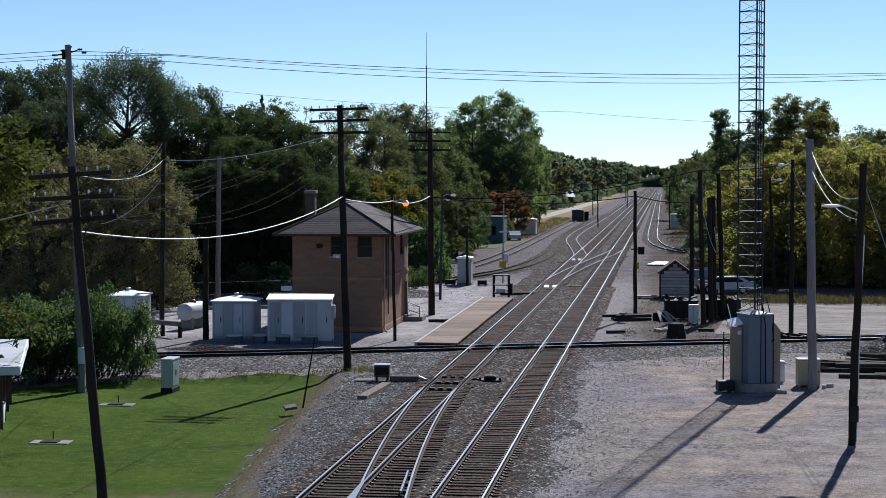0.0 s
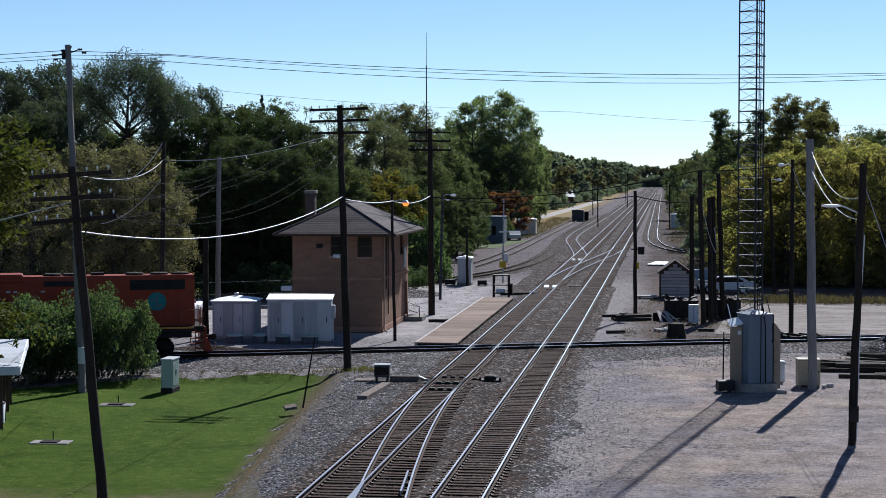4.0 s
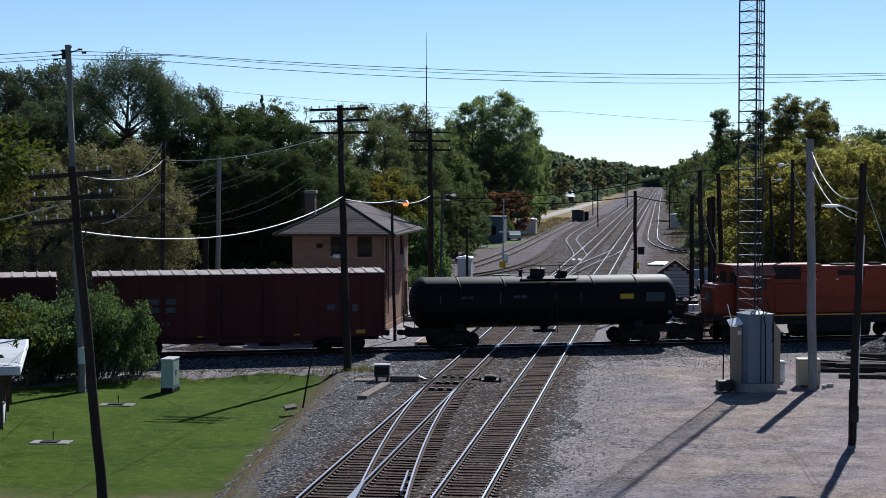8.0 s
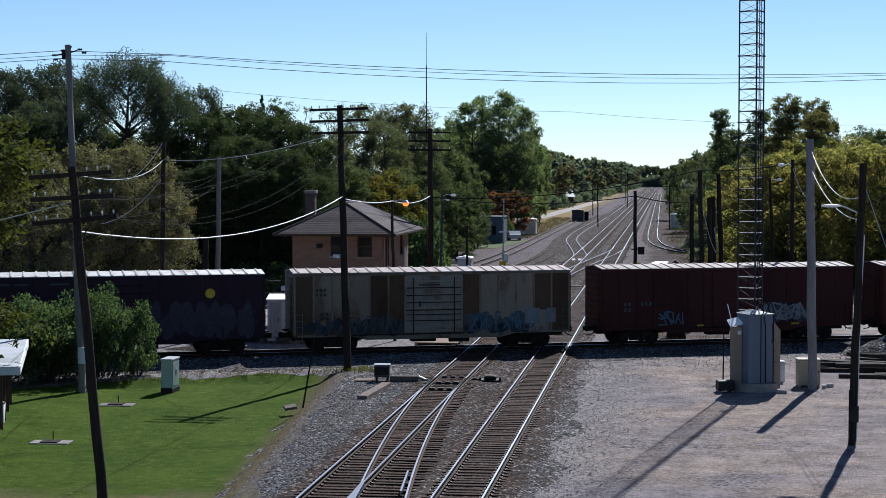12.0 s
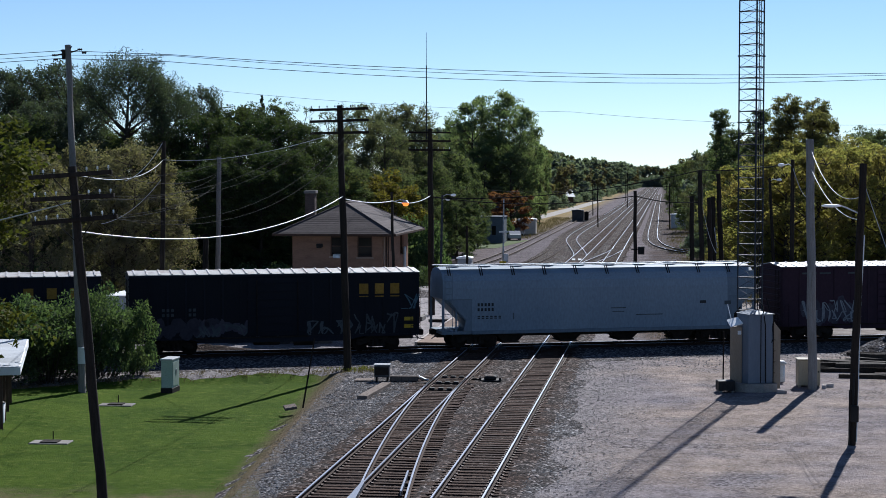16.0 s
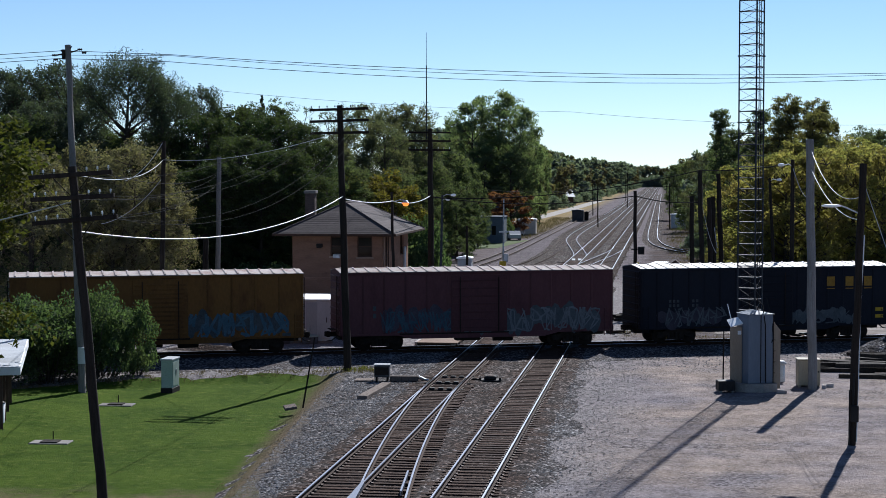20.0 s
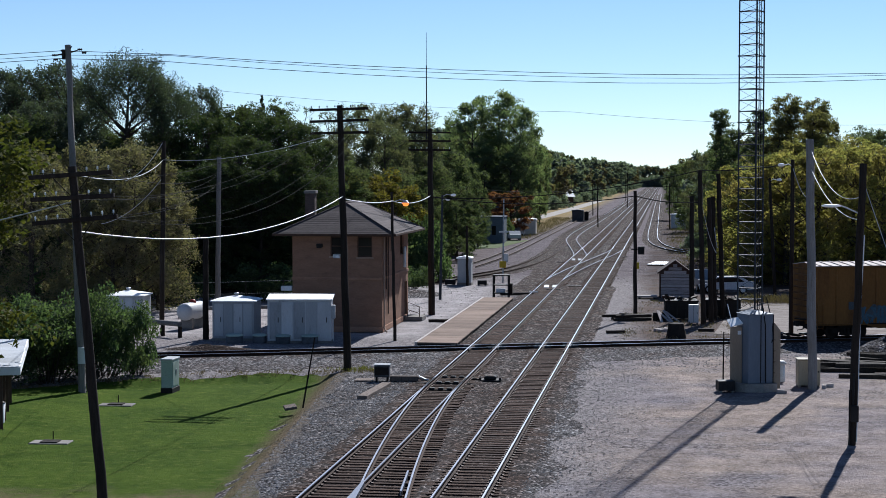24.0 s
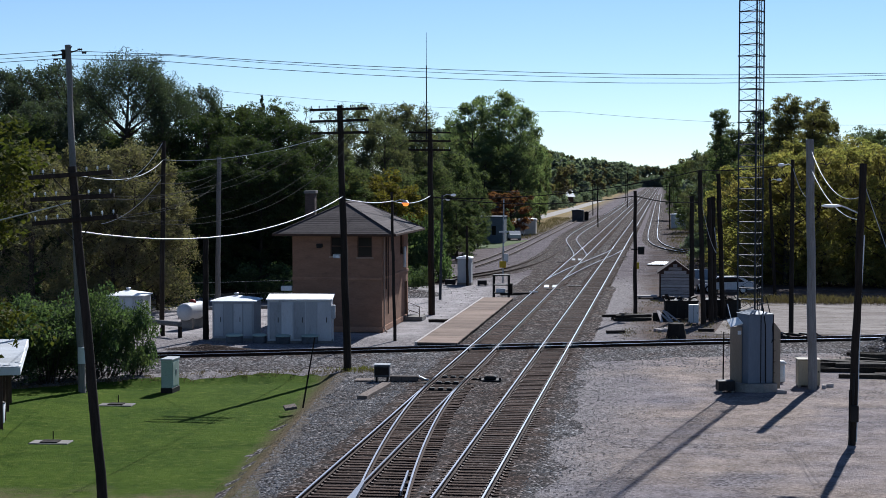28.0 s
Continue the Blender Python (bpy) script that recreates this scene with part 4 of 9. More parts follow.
pole("leaning dark wooden pole with three crossarms of insulators", (-16.15, 47.8), (-17.13, 48.11, 10.02), 0.155, 0.115, POLE_DARK, [(9.78, 1.25, -4, 0, 8, True), (9.12, 1.25, -3, 0, 8, True), (8.47, 1.28, -5, 0, 8, True)])
p2, t2 = pole("tall weathered grey power pole on the lawn's edge", (-26.31, 75.03), (-27.06, 75.61, 15.71), 0.19, 0.135, POLE_GREY)
part("line_bracket", Shape().tube((-0.78, 0.5, 15.35), (-0.55, 0.55, 15.65), 0.03, n=6).tube((-1.25, 0.55, 15.25), (-0.3, 0.6, 15.45), 0.035, n=6).box((-0.98, 0.4, 15.05), (-0.86, 0.62, 15.5), 0.02), GRIME, p2)
for dx, dz in ((-0.95, 15.45), (-1.35, 15.25), (-1.3, 15.05), (-0.15, 15.5), (0.05, 15.35)):
    q = part("insulator", Shape().lathe([(0.02, -0.14), (0.06, -0.12), (0.03, -0.08), (0.06, -0.04), (0.03, 0.0), (0.06, 0.04), (0.02, 0.08)], 8, pose(-0.0, 0, 0, 0, 90, 0)), GRIME, p2)
    q.matrix_basis = pose(dx, 0.58, dz)
part("marker_band", Shape().lathe([(0.195, 1.2), (0.195, 1.95)], 16), WHITE_METAL, p2, "pale metal band")
pole("tall dark telegraph pole with three crossarms beside the tower", (-15.78, 84.42), (-16.25, 84.93, 13.28), 0.2, 0.15, POLE_DARK, [(13.08, 1.5, -1.5, 0, 8, False), (12.5, 1.5, -1.5, 0, 8, False), (11.9, 1.5, -1.0, 0, 8, True)])
pd, td = pole("dark telegraph pole with crossarms and antenna mast", (-16.23, 118.98), (-16.42, 119.52, 13.05), 0.24, 0.17, POLE_DARK, [(12.78, 1.5, 0.5, 0, 8, False), (12.18, 1.5, 0.5, 0, 8, False), (11.55, 1.5, 0.5, 0, 8, True)])
part("antenna", Shape().tube((-0.42, 0.5, 12.3), (-0.44, 0.52, 17.5), 0.045, 0.036, 8).tube((-0.44, 0.52, 17.5), (-0.44, 0.52, 19.8), 0.02, 0.012, 6).box((-0.46, 0.4, 12.4), (-0.1, 0.55, 12.46)).box((-0.46, 0.4, 12.9), (-0.1, 0.55, 12.96)), TOWER_STEEL, pd, "thin whip antenna mast")
pe, te = pole("slender wooden pole with a glowing orange lamp", (-15.82, 99.89), (-16.06, 100.24, 8.79), 0.1, 0.08, POLE_DARK)
part("lamp_arm", Shape().path([(-0.23, 0.3, 8.2), (0.25, 0.25, 8.32), (0.75, 0.2, 8.28)], 0.025), GALV, pe)
part("lamp_hood", Shape().lathe([(0.06, 0.16), (0.12, 0.12), (0.2, 0.02), (0.22, 0.0)], 14, pose(0.62, 0.2, 8.16)), GALV, pe)
LAMP_ORANGE = glowing("orange_lamp", (1.0, 0.26, 0.04), 0.75)
part("lamp_lens", Shape().lathe([(0.19, 0.0), (0.2, -0.06), (0.14, -0.17), (0.04, -0.2)], 14, pose(0.62, 0.2, 8.155)), LAMP_ORANGE, pe, "glowing orange lamp glass")


def street_lamp(label, base, top, r, mat, heads, name="street_lamp"):
    """A pole with one or more arms; heads: (z on pole, reach x, reach y)."""
    root = thing(name, label, "street lamp", (base[0], base[1], 0), 0, "street lamps")
    tip = Vector((top[0] - base[0], top[1] - base[1], top[2]))
    part("shaft", Shape().path([Vector((0, 0, -0.05)), tip * 0.5, tip], [r, r * 0.9, r * 0.75], 10), mat, root)
    for z, dx, dy in heads:
        a = tip * (z / tip.z)
        b = a + Vector((dx, dy, 0.12))
        part("arm", Shape().path([a, a.lerp(b, 0.5) + Vector((0, 0, 0.12)), b], 0.03), GALV, root)
        d = Vector((dx, dy, 0)).normalized()
        hd = Shape().lathe([(0.03, -0.24), (0.07, -0.2), (0.095, -0.04), (0.085, 0.12), (0.04, 0.2)], 12, Matrix.Translation(b + d * 0.25) @ d.to_track_quat("Z", "Y").to_matrix().to_4x4() @ Matrix.Diagonal((0.55, 1.1, 1, 1)))
        h = part("lamp_head", hd, ALU, root, "silvery lamp head")
    return root


street_lamp("grey steel pole with two floodlights by the siding", (-17.57, 133.78), (-17.44, 134.16, 8.24), 0.11, TOWER_STEEL, [(8.1, 0.7, -0.2), (7.75, 0.35, -0.35)])
pole("short dark signal pole beside the white relay cabinet", (-17.39, 151.0), (-17.47, 151.2, 5.28), 0.13, 0.1, POLE_DARK)
ph, th = pole("dark wooden cable pole beside the main line", (-2.02, 119.36), (-2.07, 119.73, 8.7), 0.14, 0.115, POLE_DARK)
part("relay_box", Shape().box((0.15, -0.15, 4.3), (0.62, 0.15, 4.85), 0.02).box((-0.3, -0.16, 4.62), (0.15, -0.13, 4.7)), BLACK, ph, "black box on the pole")
part("yellow_tag", Shape().box((0.1, -0.17, 3.3), (0.26, -0.14, 3.75), 0.005), YELLOW, ph)
pole("thick weathered grey wooden pole in the yard", (6.75, 79.74), (6.56, 80.21, 11.42), 0.215, 0.185, POLE_GREY)
pj, tj = pole("leaning dark pole with meter box at its foot", (6.76, 63.25), (7.13, 63.74, 10.19), 0.15, 0.13, POLE_DARK)
part("meter_box", Shape().box((-0.06, -0.3, 0.85), (0.22, -0.13, 1.45), 0.02).tube((0.02, -0.19, 1.45), (0.06, -0.12, 2.6), 0.04).tube((-0.1, -0.15, 0), (-0.1, -0.15, 2.0), 0.03), BLACK, pj, "dark electric meter box")
part("conduit", Shape().path([(0.17, -0.02, 0.1), (0.3, 0.22, 5.0), (0.42, 0.35, 7.6)], 0.025), ALU, pj, "bright conduit")
part("lamp_arm", Shape().path([(0.3, 0.4, 8.35), (-0.3, 0.35, 8.62), (-0.5, 0.3, 8.68)], 0.03), GALV, pj)
part("lamp_head", Shape().lathe([(0.04, -0.36), (0.09, -0.29), (0.12, -0.05), (0.105, 0.2), (0.045, 0.32)], 12, Matrix.Translation((-0.8, 0.28, 8.66)) @ Matrix.Rotation(radians(-90), 4, "Y") @ Matrix.Diagonal((0.5, 1.1, 1, 1))), ALU, pj, "silvery lamp head")
street_lamp("dark wooden pole with a street lamp by the yard", (7.78, 107.72), (7.83, 108.19, 10.74), 0.15, POLE_DARK, [(10.3, -0.5, -0.2)])
street_lamp("wooden pole with a street lamp by the trees", (8.66, 137.18), (8.17, 137.53, 9.58), 0.14, POLE_DARK, [(9.3, 0.5, -0.3)])
for bx, by, tx, tz in ((2.55, 114.2, 2.25, 10.1), (3.1, 115.4, 2.9, 8.29), (3.36, 117.0, 3.2, 8.35), (3.95, 117.75, 3.57, 9.88), (1.9, 121.0, 1.85, 8.3)):
    pole("old dark wooden pole in a cluster beside the yard", (bx, by), (tx, by + 0.3, tz), 0.18, 0.15, POLE_DARK)
pole("dark wooden pole in front of the woods", (-33.03, 109.82), (-32.95, 110.3, 12.04), 0.17, 0.14, POLE_DARK)
pole("dark wooden pole behind the equipment cabinets", (-32.75, 123.07), (-32.69, 123.5, 11.14), 0.2, 0.16, POLE_GREY)
pole("short stout dark pole beside a white cabinet", (-27.21, 99.48), (-27.25, 99.74, 6.25), 0.19, 0.16, POLE_DARK)
for x, y, h in ((-12.65, 326.4, 7.7), (-11.0, 505, 10.7), (0.84, 317.7, 8.3), (-25.6, 236, 8.2), (-31.5, 300, 9.0), (-14.5, 640, 10.0), (-17.5, 420, 9.0), (2.5, 520, 9.5), (0.5, 700, 10)):
    pole("distant wooden line pole along the railway", (x, y), (x - 0.05, y, h), 0.13, 0.10, POLE_DARK, [(h - 0.5, 1.1, 0, 0, 4, False)])


def signal_mast():
    root = thing("signal_mast", "slender silver signal mast with yellow box", "signal", (-14.68, 155.8, 0))
    part("mast", Shape().tube((0, 0, -0.03), (0.06, 0.2, 7.6), 0.08, 0.06, 10), GALV, root)
    part("crossbar", Shape().box((-0.35, -0.1, 4.55), (0.5, 0.02, 4.7), 0.01), WHITE_METAL, root)
    part("yellow_box", Shape().box((-0.3, -0.25, 1.35), (0.3, 0.1, 1.95), 0.03), YELLOW, root, "yellow equipment box")
    part("base_box", Shape().box((0.12, -0.15, 1.9), (0.5, 0.15, 2.6), 0.02), GALV, root)


signal_mast()


def wire(label, spans, r, mat, name="overhead_wire", n=16):
    s = Shape()
    pts = []
    for p, q, sag in spans:
        c = sagging(p, q, sag, n)
        pts += c if not pts else c[1:]
    s.path(pts, r, 5)
    return tagged(part(name, s, mat), label, "wire", "overhead wires")


wire("thin black power line strung high across the crossing", [((-60, 62.5, 13.0), (-27.3, 75.6, 15.45), 0.1), ((-26.9, 75.6, 15.61), (40, 100, 17.17), 1.57)], 0.014, CABLE_BLACK)
wire("thin black power line strung high across the crossing", [((-60, 62.5, 12.4), (-27.5, 75.6, 15.1), 0.1), ((-26.9, 75.6, 15.34), (40, 100, 17.6), 2.02)], 0.014, CABLE_BLACK)
wire("thin black power line strung high across the crossing", [((-60, 62.5, 12.7), (-27.4, 75.6, 15.25), 0.1), ((-26.9, 75.6, 15.63), (40, 100, 17.68), 1.98)], 0.011, CABLE_BLACK)
wire("faint far power line crossing behind the tower", [((-55, 170, 19.5), (-10, 185, 16.6), 0.6), ((-10, 185, 16.6), (30, 200, 15.6), 0.6)], 0.015, CABLE_BLACK)
wire("bright sunlit messenger cable slung from pole to pole", [((-17.0, 48.0, 8.15), (-16.05, 84.75, 8.72), 0.95)], 0.02, CABLE_SUNLIT)
wire("dark cable slung along the line of poles", [((-16.05, 84.75, 8.6), (-16.0, 100.1, 8.25), 0.15), ((-16.0, 100.1, 8.25), (-16.35, 119.3, 8.35), 0.3)], 0.03, CABLE_SUNLIT)
wire("thick black cable crossing above the tracks", [((-16.35, 119.3, 8.3), (-2.05, 119.7, 8.35), 0.55), ((-2.05, 119.7, 8.35), (2.3, 114.7, 8.0), 0.2)], 0.035, CABLE_BLACK)
wire("thick black cable climbing over the main line", [((-16.35, 119.3, 8.2), (2.26, 114.7, 10.1), 0.63), ((2.26, 114.7, 10.1), (7.8, 108.1, 10.5), 0.15)], 0.032, CABLE_BLACK)
wire("dark cable from the leaning pole over the bushes", [((-17.1, 48.1, 9.0), (-40, 66, 5.7), 0.3)], 0.02, CABLE_SUNLIT)
wire("dark telegraph wires between the poles", [((-17.05, 48, 9.8), (-32.95, 110.2, 10.8), 0.6), ((-32.95, 110.2, 10.8), (-16.2, 84.8, 11.95), 0.5)], 0.016, CABLE_SUNLIT)
for z0, z1, e in ((8.47, 9.3, 0.5), (9.1, 9.7, -0.4), (8.5, 8.9, -0.9), (9.8, 10.2, 0.9)):
    wire("thin wires running from the leaning pole to the woods", [((-17.0 + e, 48, z0), (-32.7 + e * 0.3, 123.3, z1), 0.6)], 0.009, CABLE_BLACK)
for e, z0, z1 in ((-1.1, 9.85, 13.1), (-0.6, 9.3, 12.55), (-0.2, 9.25, 12.5), (0.5, 8.6, 11.95), (1.0, 8.55, 11.9)):
    wire("thin dark telegraph wire between crossarms", [((-17.0 + e, 48.0, z0), (-16.2 + e, 84.7, z1), 1.5 + 0.2 * e)], 0.007, CABLE_BLACK)
wire("pale looping cable on a pole by the woods", [((-32.95, 110.2, 12.0), (-35.2, 109, 9.4), 0.45)], 0.02, CABLE_SUNLIT)
wire("pale looping cable on a pole by the woods", [((-32.95, 110.2, 9.7), (-36.5, 108, 6.6), 0.6)], 0.02, CABLE_SUNLIT)
wire("pale cable sagging among the cabinets", [((-32.7, 123.3, 6.0), (-20.5, 116, 7.3), 0.4)], 0.016, CABLE_BLACK)
for a, b, g in ((10.9, 9.0, 0.8), (10.05, 8.15, 0.55)):
    wire("bright sunlit cable drooping between yard poles", [((6.62, 80.0, a), (7.05, 63.6, b), g)], 0.012, CABLE_SUNLIT)
wire("bright guy wire bracing the leaning pole", [((7.12, 63.7, 9.6), (10.4, 62.4, 0.0), 0.1)], 0.014, CABLE_SUNLIT, "guy_wire")
wire("pale service cable looping from a street lamp pole", [((7.82, 108.1, 10.3), (8.6, 107, 8.4), 0.3)], 0.02, CABLE_SUNLIT)
wire("pale service cable looping down an old pole", [((2.35, 114.6, 8.2), (3.4, 115.2, 4.6), 0.5)], 0.02, CABLE_SUNLIT)
wire("pale service cable looping down an old pole", [((3.3, 117.2, 6.5), (3.5, 116.4, 4.9), 0.2)], 0.02, CABLE_SUNLIT)
wire("thin line between distant poles", [((-12.7, 326.4, 7.6), (-25.6, 236, 7.9), 0.7)], 0.03, CABLE_BLACK)


# ---- radio tower and its shelter ----
def radio_tower():
    root = thing("radio_tower", "slim three-legged galvanised steel lattice tower", "radio tower", (3.97, 79.95, 0))
    R, H, sec = 0.66, 27.4, 3.05
    legs = [Vector((R * math.cos(radians(a)), R * math.sin(radians(a)), 0)) for a in (160, 280, 40)]
    up = Vector((0, 0, 1))
    for l in legs:
        part("leg", Shape().tube(l, l + up * H, 0.034, n=8), TOWER_STEEL, root)
    part("base_plate", Shape().lathe([(0.95, 0.0), (0.95, 0.12)], 6), CONCRETE, root)
    n = int(H / sec)
    for k in range(n):
        z = k * sec
        s = Shape()
        for i in range(3):
            a, b = legs[i], legs[(i + 1) % 3]
            for j in range(6):
                z0, z1 = z + j * sec / 6, z + (j + 1) * sec / 6
                s.tube(a + up * z0, b + up * z0, 0.024, n=5, caps=False)
                p, q = (a, b) if j % 2 else (b, a)
                s.tube(p + up * z0, q + up * z1, 0.009, n=5, caps=False)
        part("lattice_section", s, TOWER_STEEL, root)
        for l in legs:
            part("flange", Shape().lathe([(0.075, -0.03), (0.075, 0.03)], 10, Matrix.Translation(l + up * (z + sec))), TOWER_STEEL, root)
    part("feed_line", Shape().tube((0.28, 0.1, 0.1), (0.28, 0.1, H), 0.022, n=6).tube((0.36, 0.12, 0.1), (0.36, 0.12, H), 0.016, n=6), CABLE_BLACK, root)
    part("climbing_rung", Shape().tube((0.15, -0.6, 0.5), (0.15, -0.6, H), 0.012, n=5), TOWER_STEEL, root)


radio_tower()


def shelter():
    root = thing("equipment_shelter", "tall grey-blue sheet-metal equipment shelter on concrete base", "equipment shelter", (4.1, 78.9, 0))
    oct_ = [(1.12 * math.cos(radians(a)) - 0.05, 0.95 * math.sin(radians(a))) for a in range(22, 382, 45)]
    part("concrete_base", Shape().prism(oct_, -0.02, 0.36, "z"), CONCRETE, root, "low octagonal concrete base")
    m = pose(0.0, -0.05, 0.36, 0, 0, 24)
    b = part("cabinet", Shape().box((-0.62, -0.55, 0), (0.62, 0.6, 3.14), 0.02, m), SHED_BLUE, root, "grey-blue folded sheet cabinet")
    part("cabinet_cap", Shape().add([(-0.66, -0.6, 3.142), (0.66, -0.6, 3.142), (0.66, 0.65, 3.142), (-0.66, 0.65, 3.142), (0, -0.3, 3.3), (0, 0.4, 3.3)], [(0, 1, 4), (1, 2, 5, 4), (2, 3, 5), (3, 0, 4, 5), (3, 2, 1, 0)], False, m), SHED_BLUE, b)
    part("corner_trim", Shape().box((0.60, -0.57, 0.02), (0.64, -0.53, 3.12), 0, m).box((-0.02, -0.566, 0.02), (0.02, -0.552, 3.12), 0, m).box((0.62, 0.0, 0.02), (0.634, 0.03, 3.12), 0, m), GRIME, b)
    part("side_panel", Shape().box((-1.12, -0.3, 0.1), (-0.6, 0.25, 2.9), 0.02), TAN_METAL, root, "tan sheet panel")
    part("side_panel", Shape().prism([(0.62, 0.1), (1.12, 0.1), (1.12, 2.75), (0.85, 3.1), (0.62, 3.1)], -0.2, 0.35), TAN_METAL, root, "tan sheet panel")
    part("sloped_lid", Shape().box((-0.36, -0.3, -0.02), (0.36, 0.3, 0.02), 0.005, pose(-0.86, -0.1, 3.12, 28, -14, 10)), ALU, root, "tilted pale metal lid")
    part("lid_stay", Shape().tube((-1.0, 0.1, 2.9), (-1.25, 0.2, 3.9), 0.02, n=6), ALU, root)
    part("vent", Shape().box((-0.8, -0.312, 2.55), (-0.64, -0.302, 2.72)), WHITE_METAL, root)
    part("conduit", Shape().path([(0.45, -0.55, 0.4), (0.42, -0.62, 3.0), (0.3, -0.3, 3.9), (0.1, 0.6, 4.1)], 0.03).path([(0.62, -0.28, 2.0), (0.8, -0.35, 2.4), (0.72, -0.3, 3.2), (0.5, 0.2, 4.2)], 0.025), CABLE_BLACK, root)
    for z in (0.8, 1.3, 1.8, 2.3):
        part("hinge", Shape().box((0.66, -0.215, z), (0.9, -0.202, z + 0.03)), GRIME, root)


shelter()


def crate(name, label, cat, at, size, mat, rz=0.0, lid=None, bev=0.02, group=""):
    """A box with a separate lid and skids."""
    root = thing(name, label, cat, at, rz, group)
    w, d, h = size
    part("body", Shape().box((-w / 2, -d / 2, 0.06), (w / 2, d / 2, h), bev), mat, root)
    part("skid", Shape().box((-w / 2 + 0.03, -d / 2 + 0.03, -0.02), (-w / 2 + 0.15, d / 2 - 0.03, 0.058)).box((w / 2 - 0.15, -d / 2 + 0.03, -0.02), (w / 2 - 0.03, d / 2 - 0.03, 0.058)), CONCRETE, root)
    if lid:
        part("lid", Shape().box((-w / 2 - 0.03, -d / 2 - 0.03, h + 0.002), (w / 2 + 0.03, d / 2 + 0.03, h + 0.06), 0.012), lid, root)
    part("seam", Shape().box((-0.008, -d / 2 - 0.006, 0.12), (0.008, -d / 2 - 0.001, h - 0.05)).box((w / 2 - 0.12, -d / 2 - 0.03, h * 0.55), (w / 2 - 0.06, -d / 2 - 0.002, h * 0.6)), GRIME, root)
    return root


crate("utility_box", "squat cream metal utility box with lid", "utility box", (6.62, 80.75, 0), (1.02, 0.8, 1.22), CREAM, 4, CREAM)
crate("battery_bin", "black plastic bin heaped with scrap", "bin", (2.75, 78.2, 0), (0.75, 0.7, 0.5), BLACK, 10)
vp = thing("vent_cap", "white round vent cap on a grey stub", "vent", (5.45, 82.5, 0))
part("stub", Shape().lathe([(0.24, -0.02), (0.24, 0.75), (0.2, 0.8)], 14), GALV, vp)
part("cap", Shape().lathe([(0.32, 0.802), (0.33, 0.86), (0.2, 0.97), (0.03, 1.0)], 16), WHITE_METAL, vp)
for x, y, r in ((7.55, 80.5, 30), (5.25, 77.9, -12), (7.3, 80.05, 80)):
    b = thing("timber_block", "short pale timber block on the ground", "timber", (x, y, 0), r)
    part("block", Shape().box((-0.22, -0.09, -0.02), (0.22, 0.09, 0.14), 0.01), WOOD_GREY, b)


def stack(label, at, rz, n, layers, length, seed):
    """Used ties thrown in an untidy stack."""
    root = thing("tie_stack", label, "tie stack", at, rz)
    rnd = random.Random(seed)
    me = Shape().box((-length / 2, -0.115, 0), (length / 2, 0.115, 0.18), 0.012).mesh("old_tie")
    me.materials.append(WOOD_DARK)
    for k in range(layers):
        for i in range(n - k):
            t = part("old_tie", me, WOOD_DARK, root)
            t.matrix_basis = pose(rnd.uniform(-0.7, 0.7), (i - (n - k) / 2) * 0.36 + rnd.uniform(-0.08, 0.08), -0.01 + k * 0.187 + (0.03 if k else 0), rnd.uniform(-6, 6), rnd.uniform(-2.5, 2.5) * (k > 0), rnd.uniform(-16, 16))


stack("untidy stack of old dark railway ties", (9.4, 88.0, 0), -6, 7, 2, 2.9, 3)
stack("untidy stack of old dark railway ties", (11.4, 90.6, 0), -3, 6, 3, 2.9, 4)
stack("loose old ties lying before the tie stacks", (10.2, 84.6, 0), 3, 2, 1, 2.6, 14)
stack("a few old ties dropped by the cable pole", (-2.6, 116.4, 0), 8, 4, 2, 2.2, 5)
stack("old ties lying by the tower's side door", (-14.9, 113.3, 0), 14, 2, 1, 2.0, 6)


def mound(name, label, at, rx, ry, h, mat, seed):
    s = Shape()
    nr, na = 9, 28
    for i in range(nr + 1):
        t = i / nr
        for k in range(na):
            a = 2 * math.pi * k / na
            w = 1 + 0.22 * wobble(math.cos(a) * 1.5, math.sin(a) * 1.5, 1, seed)
            x, y = rx * t * w * math.cos(a), ry * t * w * math.sin(a)
            s.v.append((x, y, h * (1 - t) ** 1.1 * (1 + 0.25 * wobble(x, y, 1.7, seed)) - 0.03))
    s.f = [(i * na + k, i * na + (k + 1) % na, (i + 1) * na + (k + 1) % na, (i + 1) * na + k) for i in range(nr) for k in range(na)]
    s.s = [True] * len(s.f)
    ob = part(name, s, mat)
    ob.matrix_basis = pose(*at)
    tagged(ob, label, "heap")


mound("ballast_heap", "heap of dark grey ballast stone", (12.0, 95.2, 0), 2.6, 1.9, 1.15, BALLAST, 3)
mound("gravel_mound", "low heap of pale dirt beside the siding", (-20.6, 139.0, 0), 2.6, 4.0, 0.55, BALLAST, 8)
mound("cinder_mound", "low dark cinder heap along the crossing line", (-25.5, 93.6, 0), 2.8, 1.0, 0.32, BALLAST_DARK, 9)


